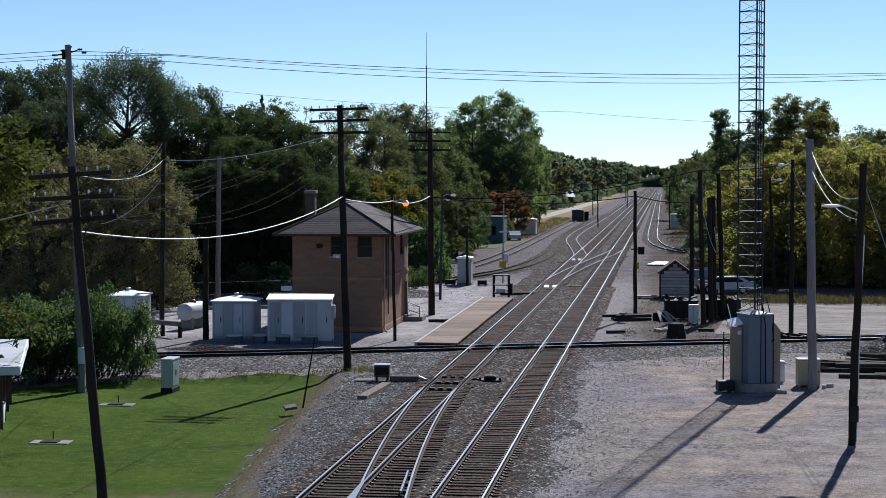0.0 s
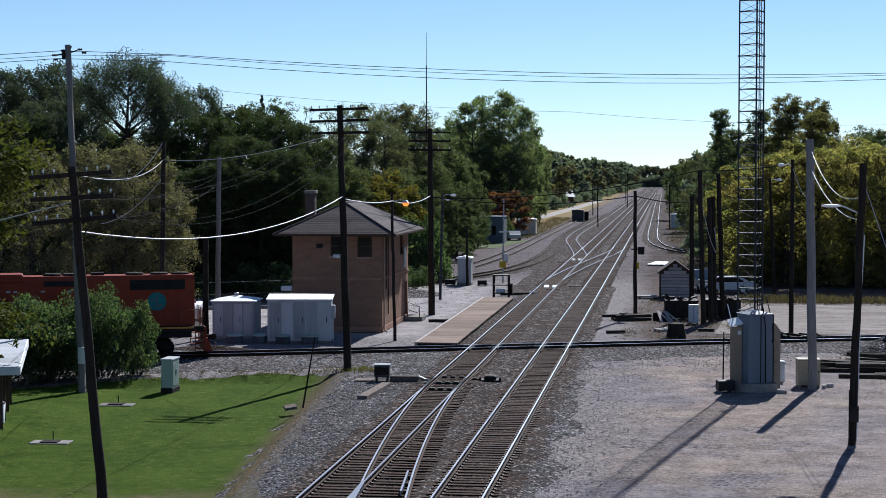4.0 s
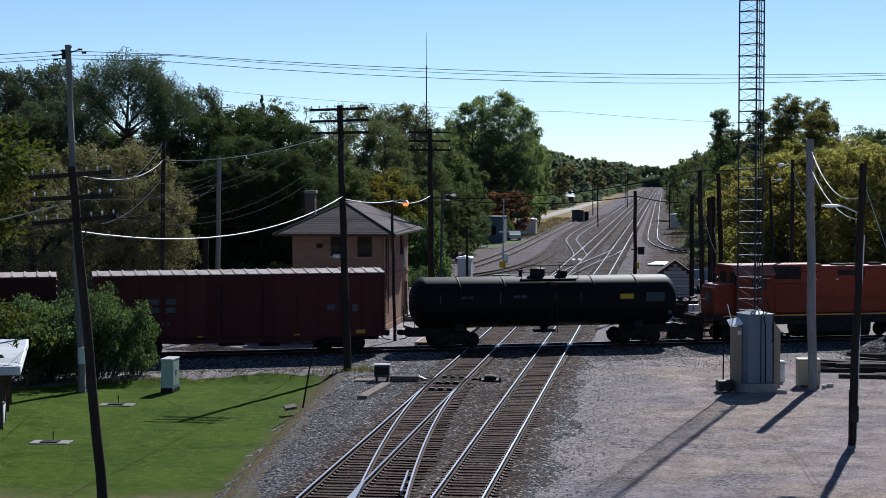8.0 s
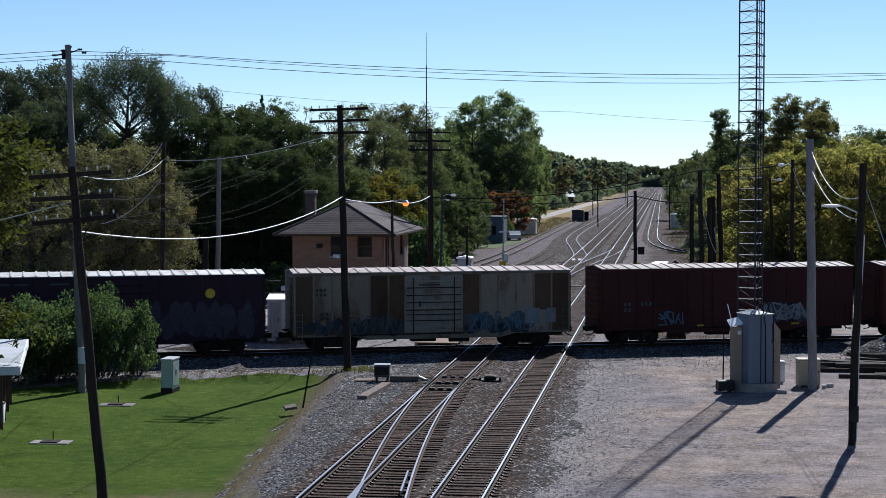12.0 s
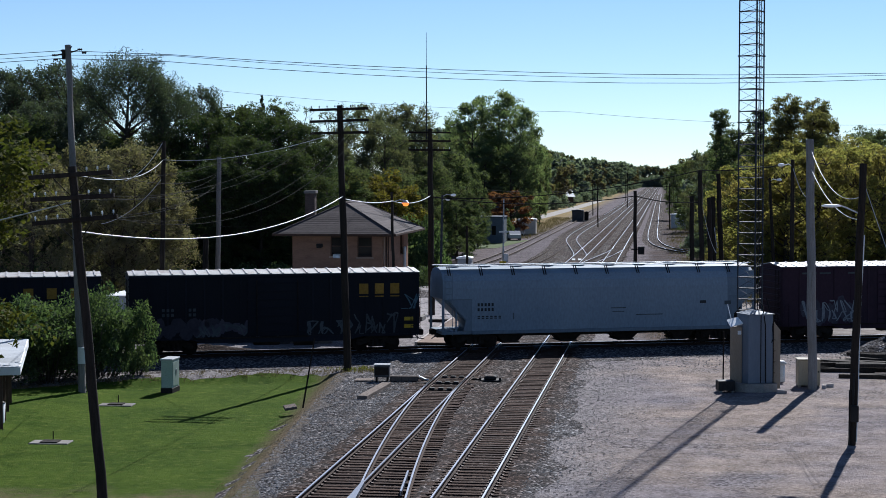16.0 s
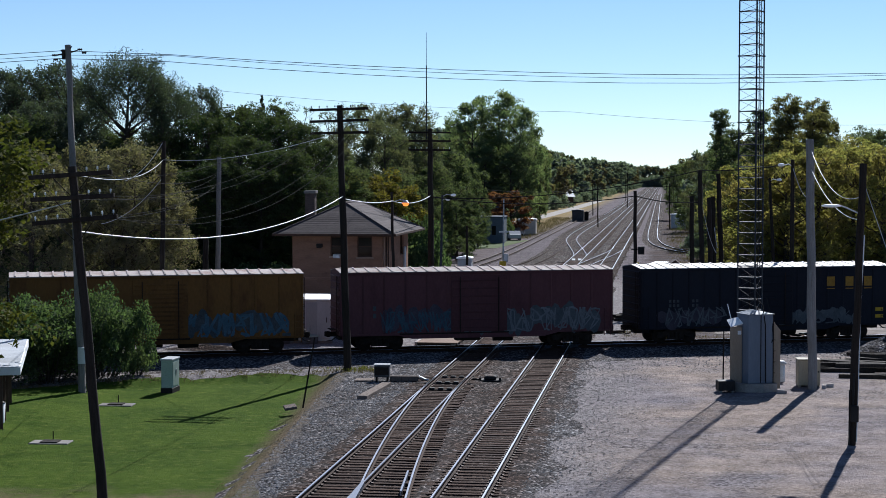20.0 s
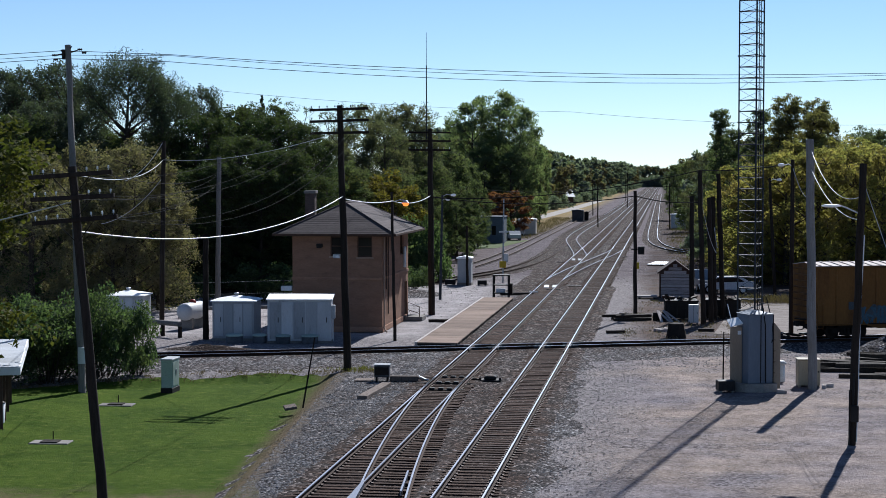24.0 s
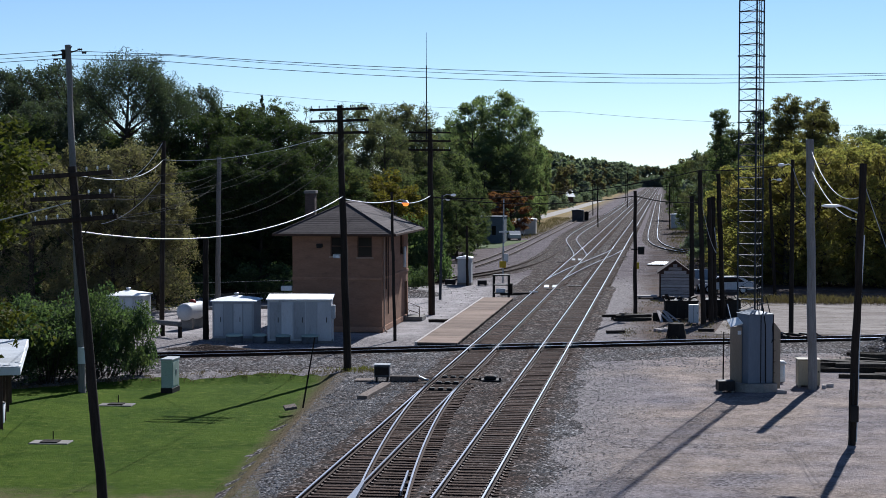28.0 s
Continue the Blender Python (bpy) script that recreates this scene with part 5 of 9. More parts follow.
# ---- equipment cabinets by the tower ----
def cabinet(label, at, w, d, h, peak, style, rz=0.0):
    root = thing("equipment_cabinet", label, "equipment cabinet", at, rz, "white equipment cabinets")
    part("foundation", Shape().box((-w / 2 - 0.05, -d / 2 - 0.05, -0.03), (w / 2 + 0.05, d / 2 + 0.05, 0.12), 0.015), CONCRETE, root)
    part("body", Shape().box((-w / 2, -d / 2, 0.122), (w / 2, d / 2, h), 0.015), CAB_METAL, root)
    n = 5 if w > 3 else 4
    for i in range(n):
        x0, x1 = -w / 2 + 0.1 + i * (w - 0.2) / n + 0.03, -w / 2 + 0.1 + (i + 1) * (w - 0.2) / n - 0.03
        dr = part("door", Shape().box((x0, -d / 2 - 0.03, 0.25), (x1, -d / 2 - 0.002, h - 0.12), 0.01), CAB_METAL, root)
        if i % 2:
            continue
        part("door_handle", Shape().box((x1 - 0.16, -d / 2 - 0.06, h * 0.48), (x1 - 0.12, -d / 2 - 0.032, h * 0.6), 0.005), BLACK, dr)
    if style == "hip":
        o = 0.12
        part("roof", Shape().add([(-w / 2 - o, -d / 2 - o, h + 0.002), (w / 2 + o, -d / 2 - o, h + 0.002), (w / 2 + o, d / 2 + o, h + 0.002), (-w / 2 - o, d / 2 + o, h + 0.002), (-w / 2 - o, -d / 2 - o, h + 0.05), (w / 2 + o, -d / 2 - o, h + 0.05), (w / 2 + o, d / 2 + o, h + 0.05), (-w / 2 - o, d / 2 + o, h + 0.05), (0, 0, peak)], [(3, 2, 1, 0), (0, 1, 5, 4), (1, 2, 6, 5), (2, 3, 7, 6), (3, 0, 4, 7), (4, 5, 8), (5, 6, 8), (6, 7, 8), (7, 4, 8)]), ALU, root, "bright metal pyramid roof")
        part("roof_vent", Shape().lathe([(0.09, peak - 0.06), (0.09, peak + 0.05), (0.16, peak + 0.06), (0.14, peak + 0.13), (0.02, peak + 0.16)], 12), GALV, root)
    else:
        part("roof", Shape().prism([(-d / 2 - 0.1, h + 0.002), (d / 2 + 0.1, h + 0.20), (d / 2 + 0.1, h + 0.26), (-d / 2 - 0.1, h + 0.06)], -w / 2 - 0.08, w / 2 + 0.08, "x"), ALU, root, "bright sloping metal roof")
        part("roof_gap", Shape().prism([(-d / 2 + 0.02, h + 0.001), (d / 2 - 0.02, h + 0.001), (d / 2 - 0.02, h + 0.17)], -w / 2 + 0.02, w / 2 - 0.02, "x"), WHITE_METAL, root)
        part("side_gear", Shape().box((w / 2 + 0.002, -d / 2 + 0.1, 1.4), (w / 2 + 0.22, -d / 2 + 0.5, 2.2), 0.02).tube((w / 2 + 0.1, -d / 2 + 0.3, 0.1), (w / 2 + 0.1, -d / 2 + 0.3, 1.4), 0.03), GALV, root)
    return root


cabinet("square white metal cabinet with pyramid roof", (-25.4, 99.9, 0), 2.5, 2.4, 2.3, 2.62, "hip", 4)
cabinet("long white metal equipment house with sloping roof", (-21.22, 98.55, 0), 3.72, 1.7, 2.5, 0, "flat", 7)
cabinet("square white metal cabinet half hidden by bushes", (-34.6, 107.7, 0), 2.4, 2.3, 2.0, 2.35, "hip", 4)
for x, y, w in ((-24.95, 97.55, 0.98), (-23.5, 97.75, 0.82), (-22.05, 97.55, 0.86), (-20.5, 97.75, 0.98)):
    b = thing("cable_pit", "squat round cable pit with pale green lid", "cable pit", (x, y, 0), 4)
    part("box", Shape().lathe([(w / 2, -0.02), (w / 2, 0.36), (w / 2 - 0.04, 0.38)], 14), SWITCH_GREY, b, "dark round wall")
    part("lid", Shape().lathe([(w / 2 + 0.03, 0.382), (w / 2 + 0.03, 0.44), (w / 2 - 0.08, 0.50), (0.03, 0.53)], 14), GREEN_BOX, b, "pale green domed lid")


def propane():
    root = thing("propane_tank", "white horizontal propane tank on concrete saddles", "propane tank", (-30.0, 106.6, 0), 80)
    r, h = 0.56, 1.5
    prof = [(0.02, -h)] + [(r * math.sin(a), -h + 0.4 * (1 - math.cos(a))) for a in np.linspace(0.3, math.pi / 2, 6)]
    prof += [(q, -z) for q, z in reversed(prof)]
    part("tank", Shape().lathe(prof, 24, Matrix.Translation((0, 0, 1.1)) @ Matrix.Rotation(radians(90), 4, "Y")), WHITE_METAL, root)
    part("valve_dome", Shape().lathe([(0.22, 1.58), (0.22, 1.72), (0.14, 1.82), (0.02, 1.84)], 14), surface("red_valve_dome", (0.3, 0.04, 0.03), (0.38, 0.06, 0.05), 0.5), root, "dark red valve dome")
    for x in (-0.8, 0.8):
        part("saddle", Shape().box((x - 0.15, -0.4, -0.02), (x + 0.15, 0.4, 0.72), 0.03), CONCRETE, root)


propane()


def timber_rail(label, a, b, h, r=0.16, posts=3):
    root = thing("timber_barrier", label, "barrier", (a[0], a[1], 0))
    d = Vector((b[0] - a[0], b[1] - a[1], 0))
    part("beam", Shape().path([Vector((0, 0, h)), d * 0.5 + Vector((0, 0, h - 0.02)), d + Vector((0, 0, h))], r, 10), POLE_GREY, root)
    for i in range(posts):
        p = d * (i / (posts - 1))
        part("post", Shape().tube(p + Vector((0, 0, -0.03)), p + Vector((0, 0, h - r + 0.02)), 0.13, n=10), POLE_DARK, root)


timber_rail("heavy log barrier on short posts beside the line", (-31.8, 102.4), (-29.0, 100.2), 0.8)
timber_rail("low log barrier lying behind the propane tank", (-33.0, 114.0), (-24.5, 118.0), 0.6, 0.12)


def chain_fence(label, a, b, n, h=1.9):
    root = thing("yard_fence", label, "fence", (a[0], a[1], 0))
    d = Vector((b[0] - a[0], b[1] - a[1], 0))
    for i in range(n):
        p = d * (i / (n - 1))
        part("post", Shape().tube(p + Vector((0, 0, -0.03)), p + Vector((0, 0, h)), 0.035, n=8), GRIME, root)
    for z in (h - 0.05, h * 0.5):
        part("rail", Shape().tube(Vector((0, 0, z)), d + Vector((0, 0, z)), 0.018, n=6), TOWER_STEEL, root)


chain_fence("old pipe fence in front of the woods", (-41, 118), (-26, 128), 7)


def ground_box():
    root = thing("junction_cabinet", "pale green metal junction cabinet on the lawn", "junction cabinet", (-22.9, 77.45, low(-22.9, 77.45)), 0)
    part("plinth", Shape().box((-0.28, -0.62, -0.02), (0.28, 0.62, 0.26), 0.015), BLACK, root, "dark plinth")
    part("body", Shape().box((-0.26, -0.6, 0.262), (0.26, 0.6, 1.54), 0.02), GREEN_BOX, root)
    part("lid", Shape().box((-0.3, -0.65, 1.542), (0.3, 0.65, 1.62), 0.02), WHITE_METAL, root)
    part("door", Shape().box((0.262, -0.5, 0.35), (0.285, 0.5, 1.45), 0.008), GREEN_BOX, root)
    part("latch", Shape().box((0.287, -0.05, 0.85), (0.31, 0.05, 1.1), 0.005), STEEL, root)


ground_box()
for x, y, rz in ((-23.0, 62.0, 4), (-23.9, 72.6, 4)):
    b = thing("manhole_slab", "pale concrete slab with dark lid set in the lawn", "slab", (x, y, low(x, y)), rz)
    part("slab", Shape().box((-0.75, -0.42, -0.02), (0.75, 0.42, 0.06), 0.015), CONCRETE, b)
    part("hatch", Shape().box((-0.35, -0.3, 0.062), (0.32, 0.3, 0.10), 0.01), GRIME, b)
    part("vent_pipe", Shape().tube((0.0, 0.32, 0.05), (0.0, 0.32, 0.42), 0.02, n=6), GRIME, b)


def lawn_post():
    root = thing("marker_post", "thin dark leaning post on the lawn", "post", (-15.1, 70.5, 0))
    part("rod", Shape().tube((0, 0, -0.03), (0.42, 0.5, 2.9), 0.04, 0.03, 8), GRIME, root)
    part("footing", Shape().box((-0.26, -0.3, -0.05), (0.26, 0.3, 0.06), 0.02, pose(-0.5, -0.2, 0.02, 6, -8, 20)), PLANK_BROWN, root)


lawn_post()


def switch_machine(label, at, rz, arm, mat):
    root = thing("switch_machine", label, "switch machine", at, rz)
    part("stand", Shape().box((-0.3, -0.22, -0.02), (-0.22, 0.22, 0.22)).box((0.22, -0.22, -0.02), (0.3, 0.22, 0.22)), GRIME, root)
    part("housing", Shape().box((-0.36, -0.26, 0.2), (0.36, 0.26, 0.76), 0.04), mat, root)
    part("lid", Shape().box((-0.39, -0.29, 0.762), (0.39, 0.29, 0.81), 0.015), CAB_METAL, root, "pale metal lid")
    part("skirt", Shape().box((-0.33, -0.272, 0.3), (0.33, -0.262, 0.68), 0.004), GRIME, root)
    part("tie_head", Shape().box((0.392, -0.3, 0.03), (0.392 + arm, 0.05, 0.26), 0.015), PLANK_BROWN, root, "greyed brown timber")
    part("cover", Shape().box((0.0, -0.2, 0.0), (0.5, 0.08, 0.03), 0.006, pose(0.40 + arm, -0.05, 0.25, 0, 24, 0)), ALU, root, "bright bent metal cover")
    part("throw_rod", Shape().tube((0.362 + arm, -0.1, 0.14), (0.9 + arm, -0.25, 0.1), 0.035, n=8), STEEL, root)


switch_machine("grey switch machine on long ties beside the track", (-13.3, 80.1, 0), 4, 1.35, SWITCH_GREY)
switch_slab = thing("timber_slab", "flat dark timber slab beside the switch machine", "slab", (-14.15, 80.1, 0), 4)
part("slab", Shape().box((-0.45, -0.5, -0.02), (0.42, 0.5, 0.07), 0.015), PLANK_BROWN, switch_slab)
def lock_box():
    root = thing("switch_lock", "greasy dark switch lock box between the main lines", "switch lock", (-8.15, 80.6, 0), 0)
    part("base", Shape().box((-0.5, -0.45, -0.02), (0.5, 0.45, 0.10), 0.02), BLACK, root)
    part("housing", Shape().box((-0.30, -0.28, 0.102), (0.26, 0.28, 0.27), 0.04), BLACK, root)
    part("lid", Shape().box((-0.2, -0.18, 0.272), (0.16, 0.18, 0.30), 0.012), PLATE, root, "rubbed rusty lid")
    for x in (-0.48, 0.46):
        part("lug", Shape().box((x - 0.05, -0.36, 0.102), (x + 0.05, -0.16, 0.22), 0.015), GRIME, root)
    part("throw_rod", Shape().tube((-0.55, 0.0, 0.08), (-1.15, 0.05, 0.08), 0.035, n=8), GRIME, root)


lock_box()
b = thing("timber_plank", "weathered brown timber plank beside the ballast", "plank", (-12.95, 75.9, 0), -3)
part("slab", Shape().box((-0.22, -2.5, -0.02), (0.22, 2.5, 0.15), 0.02), PLANK_BROWN, b)
for y in (76.6, 79.0, 81.2):
    b = thing("switch_rod", "greasy steel switch rod between the rails", "switch rod", (LX, y, 0))
    part("rod", Shape().box((-1.5, -0.04, 0.05), (1.1, 0.04, 0.09), 0.01), BLACK, b)
    for x in (-0.4, 0.0, 0.4):
        part("clip", Shape().box((x - 0.12, -0.14, 0.04), (x + 0.12, 0.14, 0.16), 0.02), BLACK, b)


# ---- shelter at the lawn's edge ----
def picnic_shelter():
    root = thing("open_shelter", "small open shelter with pale shingled roof and posts", "shelter", (-24.45, 62.55, 0), 19)
    w, d, z0, z1 = 7.0, 8.9, 2.35, 2.58
    tilt = math.degrees(math.atan2(z1 - z0, d))
    part("roof", Shape().prism([(0, z0), (d, z1), (d, z1 + 0.1), (0, z0 + 0.1)], -w, 0, "x"), PALE_SHINGLE, root, "pale blue-grey roof")
    part("fascia", Shape().prism([(0, z0 - 0.2), (d, z1 - 0.2), (d, z1 + 0.11), (0, z0 + 0.11)], 0.002, 0.06, "x"), ALU, root, "white roof edge board")
    part("fascia", Shape().box((-w, -0.06, z0 - 0.2), (0.06, -0.003, z0 + 0.09), 0.01), WHITE_METAL, root, "white roof edge board")
    n = 7
    for k in range(n):
        t = (k + 0.5) / n
        part("shingle_course", Shape().box((-w, -d / n * 0.52, 0.104), (-0.01, d / n * 0.5, 0.122), 0, pose(0, d * t, z0 + (z1 - z0) * t, tilt, 0, 0)), PALE_SHINGLE, root)
    for x, t in ((-0.7, 0.08), (-0.7, 0.35), (-0.7, 0.65), (-0.7, 0.92), (-3.0, 0.08), (-3.0, 0.92), (-5.5, 0.08), (-5.5, 0.92)):
        part("post", Shape().box((x - 0.06, d * t - 0.06, -0.02), (x + 0.06, d * t + 0.06, z0 + (z1 - z0) * t - 0.002), 0.008), BROWN_WOOD, root)
    b = thing("white_bin", "small white bin under the open shelter", "bin", (-26.1, 64.6, 0))
    part("body", Shape().lathe([(0.22, -0.01), (0.27, 0.75), (0.24, 0.76)], 14), ALU, b)
    part("rim", Shape().lathe([(0.28, 0.762), (0.28, 0.8), (0.1, 0.86)], 14), BLACK, b)


PALE_SHINGLE = surface("pale_shingle", (0.50, 0.53, 0.58), (0.60, 0.63, 0.67), 0.8, 0.0, 2, 20, 0.4, 0.006)
picnic_shelter()


# ---- beyond the crossing ----
def relay_cabinet(label, at, w, d, h, rz=0.0, mat=WHITE_METAL, top=ALU):
    root = thing("relay_cabinet", label, "relay cabinet", at, rz)
    part("base", Shape().box((-w / 2 - 0.05, -d / 2 - 0.05, -0.03), (w / 2 + 0.05, d / 2 + 0.05, 0.2), 0.02), CONCRETE, root)
    part("body", Shape().box((-w / 2, -d / 2, 0.202), (w / 2, d / 2, h), 0.02), mat, root)
    part("roof", Shape().prism([(-w / 2 - 0.1, h + 0.002), (w / 2 + 0.1, h + 0.002), (w / 2 + 0.1, h + 0.1), (0, h + 0.24), (-w / 2 - 0.1, h + 0.1)], -d / 2 - 0.1, d / 2 + 0.1), top, root)
    part("door", Shape().box((-w / 2 + 0.1, -d / 2 - 0.025, 0.35), (w / 2 - 0.1, -d / 2 - 0.002, h - 0.15), 0.01), mat, root)
    return root


relay_cabinet("white metal relay cabinet beside the siding", (-17.75, 152.3, 0), 1.2, 1.4, 2.35)
relay_cabinet("cream sheet-metal equipment house by a far access road", (-22.5, 282, 0), 2.9, 2.9, 2.5, 0, surface("pale_cream_sheet", (0.74, 0.68, 0.56), (0.80, 0.75, 0.64), 0.6, 0.0, 1.5, 20, 0.12, 0.003, (0.55, 0.47, 0.36), (0.58, 0.78)))
relay_cabinet("grey relay house far along the tracks", (-18.4, 366, 0), 2.4, 3.0, 2.3, 0, SWITCH_GREY, TOWER_STEEL)
relay_cabinet("small dark signal case far along the tracks", (-16.6, 366, 0), 0.9, 1.0, 1.9, 0, GRIME, GRIME)
relay_cabinet("pale relay cabinet far along the tracks", (1.9, 316, 0), 1.7, 2.0, 2.6, 0, CAB_METAL)
relay_cabinet("small grey relay cabinet far along the tracks", (3.3, 312, 0), 0.8, 1.0, 1.6, 0, CAB_METAL)
crate("battery_box", "low black battery box beside the relay cabinet", "box", (-19.0, 151.6, 0), (0.9, 0.7, 0.5), BLACK)
crate("battery_box", "low black battery box beside the relay cabinet", "box", (-16.1, 151.4, 0), (0.8, 0.6, 0.45), BLACK)


def cart():
    root = thing("baggage_cart", "dark steel baggage cart at the platform's end", "cart", (-12.95, 136.2, 0))
    for x in (-0.6, 0.6):
        for y in (-0.5, 0.5):
            part("post", Shape().box((x - 0.05, y - 0.05, -0.02), (x + 0.05, y + 0.05, 1.85), 0.008), BLACK, root)
    for z in (0.35, 1.0, 1.78):
        part("shelf", Shape().box((-0.66, -0.56, z), (0.66, 0.56, z + 0.07), 0.01), BLACK, root)
    part("load", Shape().box((-0.4, -0.4, 0.422), (0.3, 0.4, 0.72), 0.03), WHITE_METAL, root, "pale box on the shelf")
    part("panel", Shape().box((0.66, -0.4, 0.3), (0.9, 0.4, 1.15), 0.02), GRIME, root)


cart()
b = thing("switch_lead", "long dark tie carrying a switch stand", "switch tie", (-11.95, 139.5, 0), 8)
part("timber", Shape().box((-1.4, -0.14, -0.02), (1.3, 0.14, 0.2), 0.02), WOOD_DARK, b)
part("lever", Shape().box((1.0, -0.05, 0.202), (1.7, 0.05, 0.3), 0.02), WHITE_METAL, b)
for x, y, rz in ((-9.9, 149.6, 3), (-9.4, 145.6, 3), (-10.1, 198, 3), (-7.8, 150.5, 2), (-4.9, 205, 3), (-11.4, 192, 5), (-8.3, 205, 4)):
    b = thing("switch_plate", "steel switch plates bolted across the ties", "switch plate", (x, y, 0), rz)
    if y in (149.6, 198):
        for k in (-0.36, 0.36):
            part("plate", Shape().box((k - 0.2, -1.5, 0.05), (k + 0.2, 1.5, 0.11), 0.01), CAB_METAL, b)
    else:
        part("plate", Shape().box((-0.6, -0.2, 0.03), (0.6, 0.2, 0.10), 0.01), BLACK, b)


def hut():
    w, d, e, p = 2.35, 2.6, 2.07, 2.95
    root = thing("lineside_hut", "small weathered clapboard hut with gable roof", "hut", (0.78, 138.8, 0), 2)
    part("wall", Shape().prism([(-w / 2, -0.03), (w / 2, -0.03), (w / 2, e), (0, p - 0.08), (-w / 2, e)], -d / 2, d / 2), BROWN_WOOD, root)
    n = 10
    rnd = random.Random(8)
    for i in range(n):
        z = 0.05 + i * 0.27
        half = (w / 2 if z + 0.25 <= e else max(0.1, w / 2 * (p - 0.1 - z - 0.25) / (p - e))) - rnd.choice((0, 0, 0.06))
        part("clapboard", Shape().prism([(-d / 2 - 0.045, z), (-d / 2 - 0.003, z), (-d / 2 - 0.003, z + 0.235), (-d / 2 - 0.012, z + 0.235)], -half, half, "x"), WOOD_GREY, root)
    for s in (-1, 1):
        part("roof_slope", Shape().prism([(0, p), (s * (w / 2 + 0.22), e - 0.12), (s * (w / 2 + 0.22), e - 0.03), (0, p + 0.09)], -d / 2 - 0.2, d / 2 + 0.2), SHINGLE, root)
        part("corner_board", Shape().box((s * w / 2 - 0.05, -d / 2 - 0.06, 0), (s * w / 2 + 0.05, -d / 2 - 0.046, e - 0.05)), BROWN_WOOD, root)
        part("barge_board", Shape().prism([(0, p + 0.09), (s * (w / 2 + 0.22), e - 0.03), (s * (w / 2 + 0.22), e - 0.15), (0, p - 0.05)], -d / 2 - 0.23, -d / 2 - 0.202), BROWN_WOOD, root)


hut()
b = thing("metal_sheet", "pale sheet of corrugated metal lying on the ground", "metal sheet", (-0.55, 190, 0), -8)
part("sheet", Shape().prism([(-1.0 + 0.1 * i, 0.12 + 0.04 * (i % 2)) for i in range(21)] + [(1.0 - 0.1 * i, 0.09 + 0.04 * (i % 2)) for i in range(21)], -3.0, 3.0), CAB_METAL, b)
part("prop", Shape().box((-0.9, -2.8, -0.02), (-0.7, 2.8, 0.09)).box((0.7, -2.8, -0.02), (0.9, 2.8, 0.09)), WOOD_DARK, b)
b = thing("timber_deck", "low plank deck beside the hut", "deck", (-1.35, 137.0, 0), 3)
part("deck", Shape().box((-0.9, -0.6, 0.1), (0.75, 0.6, 0.24), 0.015), WOOD_GREY, b)
part("bearer", Shape().box((-0.7, -0.55, -0.02), (-0.55, 0.55, 0.098)).box((0.45, -0.55, -0.02), (0.6, 0.55, 0.098)), WOOD_DARK, b)


def dumpster(label, at, w, d, h, rz):
    root = thing("dumpster", label, "dumpster", at, rz)
    part("body", Shape().prism([(-d / 2, 0.1), (d / 2 - 0.1, 0.1), (d / 2, h), (-d / 2 - 0.15, h - 0.1)], -w / 2, w / 2, "x"), BLACK, root)
    part("rim", Shape().box((-w / 2 - 0.05, -d / 2 - 0.2, h - 0.1), (w / 2 + 0.05, -d / 2 - 0.12, h - 0.02), 0.01).box((-w / 2 - 0.05, d / 2, h - 0.06), (w / 2 + 0.05, d / 2 + 0.07, h + 0.02), 0.01), GRIME, root)
    for x in np.linspace(-w / 2 + 0.2, w / 2 - 0.2, 4):
        part("rib", Shape().box((x - 0.04, -d / 2 - 0.12, 0.12), (x + 0.04, -d / 2 + 0.02, h - 0.15)), BLACK, root)
    rnd = random.Random(int(at[0] * 10))
    for i in range(9):
        ln = rnd.uniform(0.4, 1.3)
        part("scrap", Shape().box((-ln / 2, -0.09, -0.06), (ln / 2, 0.09, 0.06), 0.01, pose(rnd.uniform(-w * 0.4, w * 0.4), rnd.uniform(-d * 0.3, d * 0.3), h + rnd.uniform(-0.05, 0.12), rnd.uniform(-20, 20), rnd.uniform(-25, 25), rnd.uniform(0, 180))), (GRIME, WOOD_DARK, BROWN_WOOD)[i % 3], root)
    part("skid", Shape().box((-w / 2 + 0.1, -d / 2 + 0.1, -0.02), (-w / 2 + 0.25, d / 2 - 0.1, 0.098)).box((w / 2 - 0.25, -d / 2 + 0.1, -0.02), (w / 2 - 0.1, d / 2 - 0.1, 0.098)), GRIME, root)


dumpster("black steel dumpster full of scrap beside the poles", (1.1, 117.5, 0), 2.2, 1.5, 1.35, 4)
dumpster("black steel dumpster behind the pole cluster", (4.0, 119.2, 0), 2.4, 1.5, 1.3, -3)
crate("metal_locker", "pale grey metal locker beside a dumpster", "locker", (1.9, 114.0, 0), (0.66, 0.55, 1.25), CAB_METAL)
b = thing("concrete_footing", "dark tapered concrete footing standing on weeds", "footing", (0.7, 103.9, 0), 20)
part("cone", Shape().lathe([(0.66, -0.02), (0.48, 0.85), (0.42, 0.88), (0.1, 0.86)], 8, None, False), GRIME, b)
for i, (x, y, rz, ln) in enumerate(((-0.2, 108.5, 60, 1.6), (0.1, 108.0, 48, 1.4), (2.6, 108.5, 5, 1.0), (-3.0, 106.5, 20, 1.2), (4.6, 105.0, -6, 1.1), (5.2, 104.0, 12, 0.8))):
    b = thing("scrap_timber", "weathered scrap timber lying among weeds", "timber", (x, y, 0), rz)
    part("timber", Shape().box((-ln / 2, -0.1, -0.02), (ln / 2, 0.1, 0.16), 0.015), WOOD_GREY if i < 2 else WOOD_DARK, b)

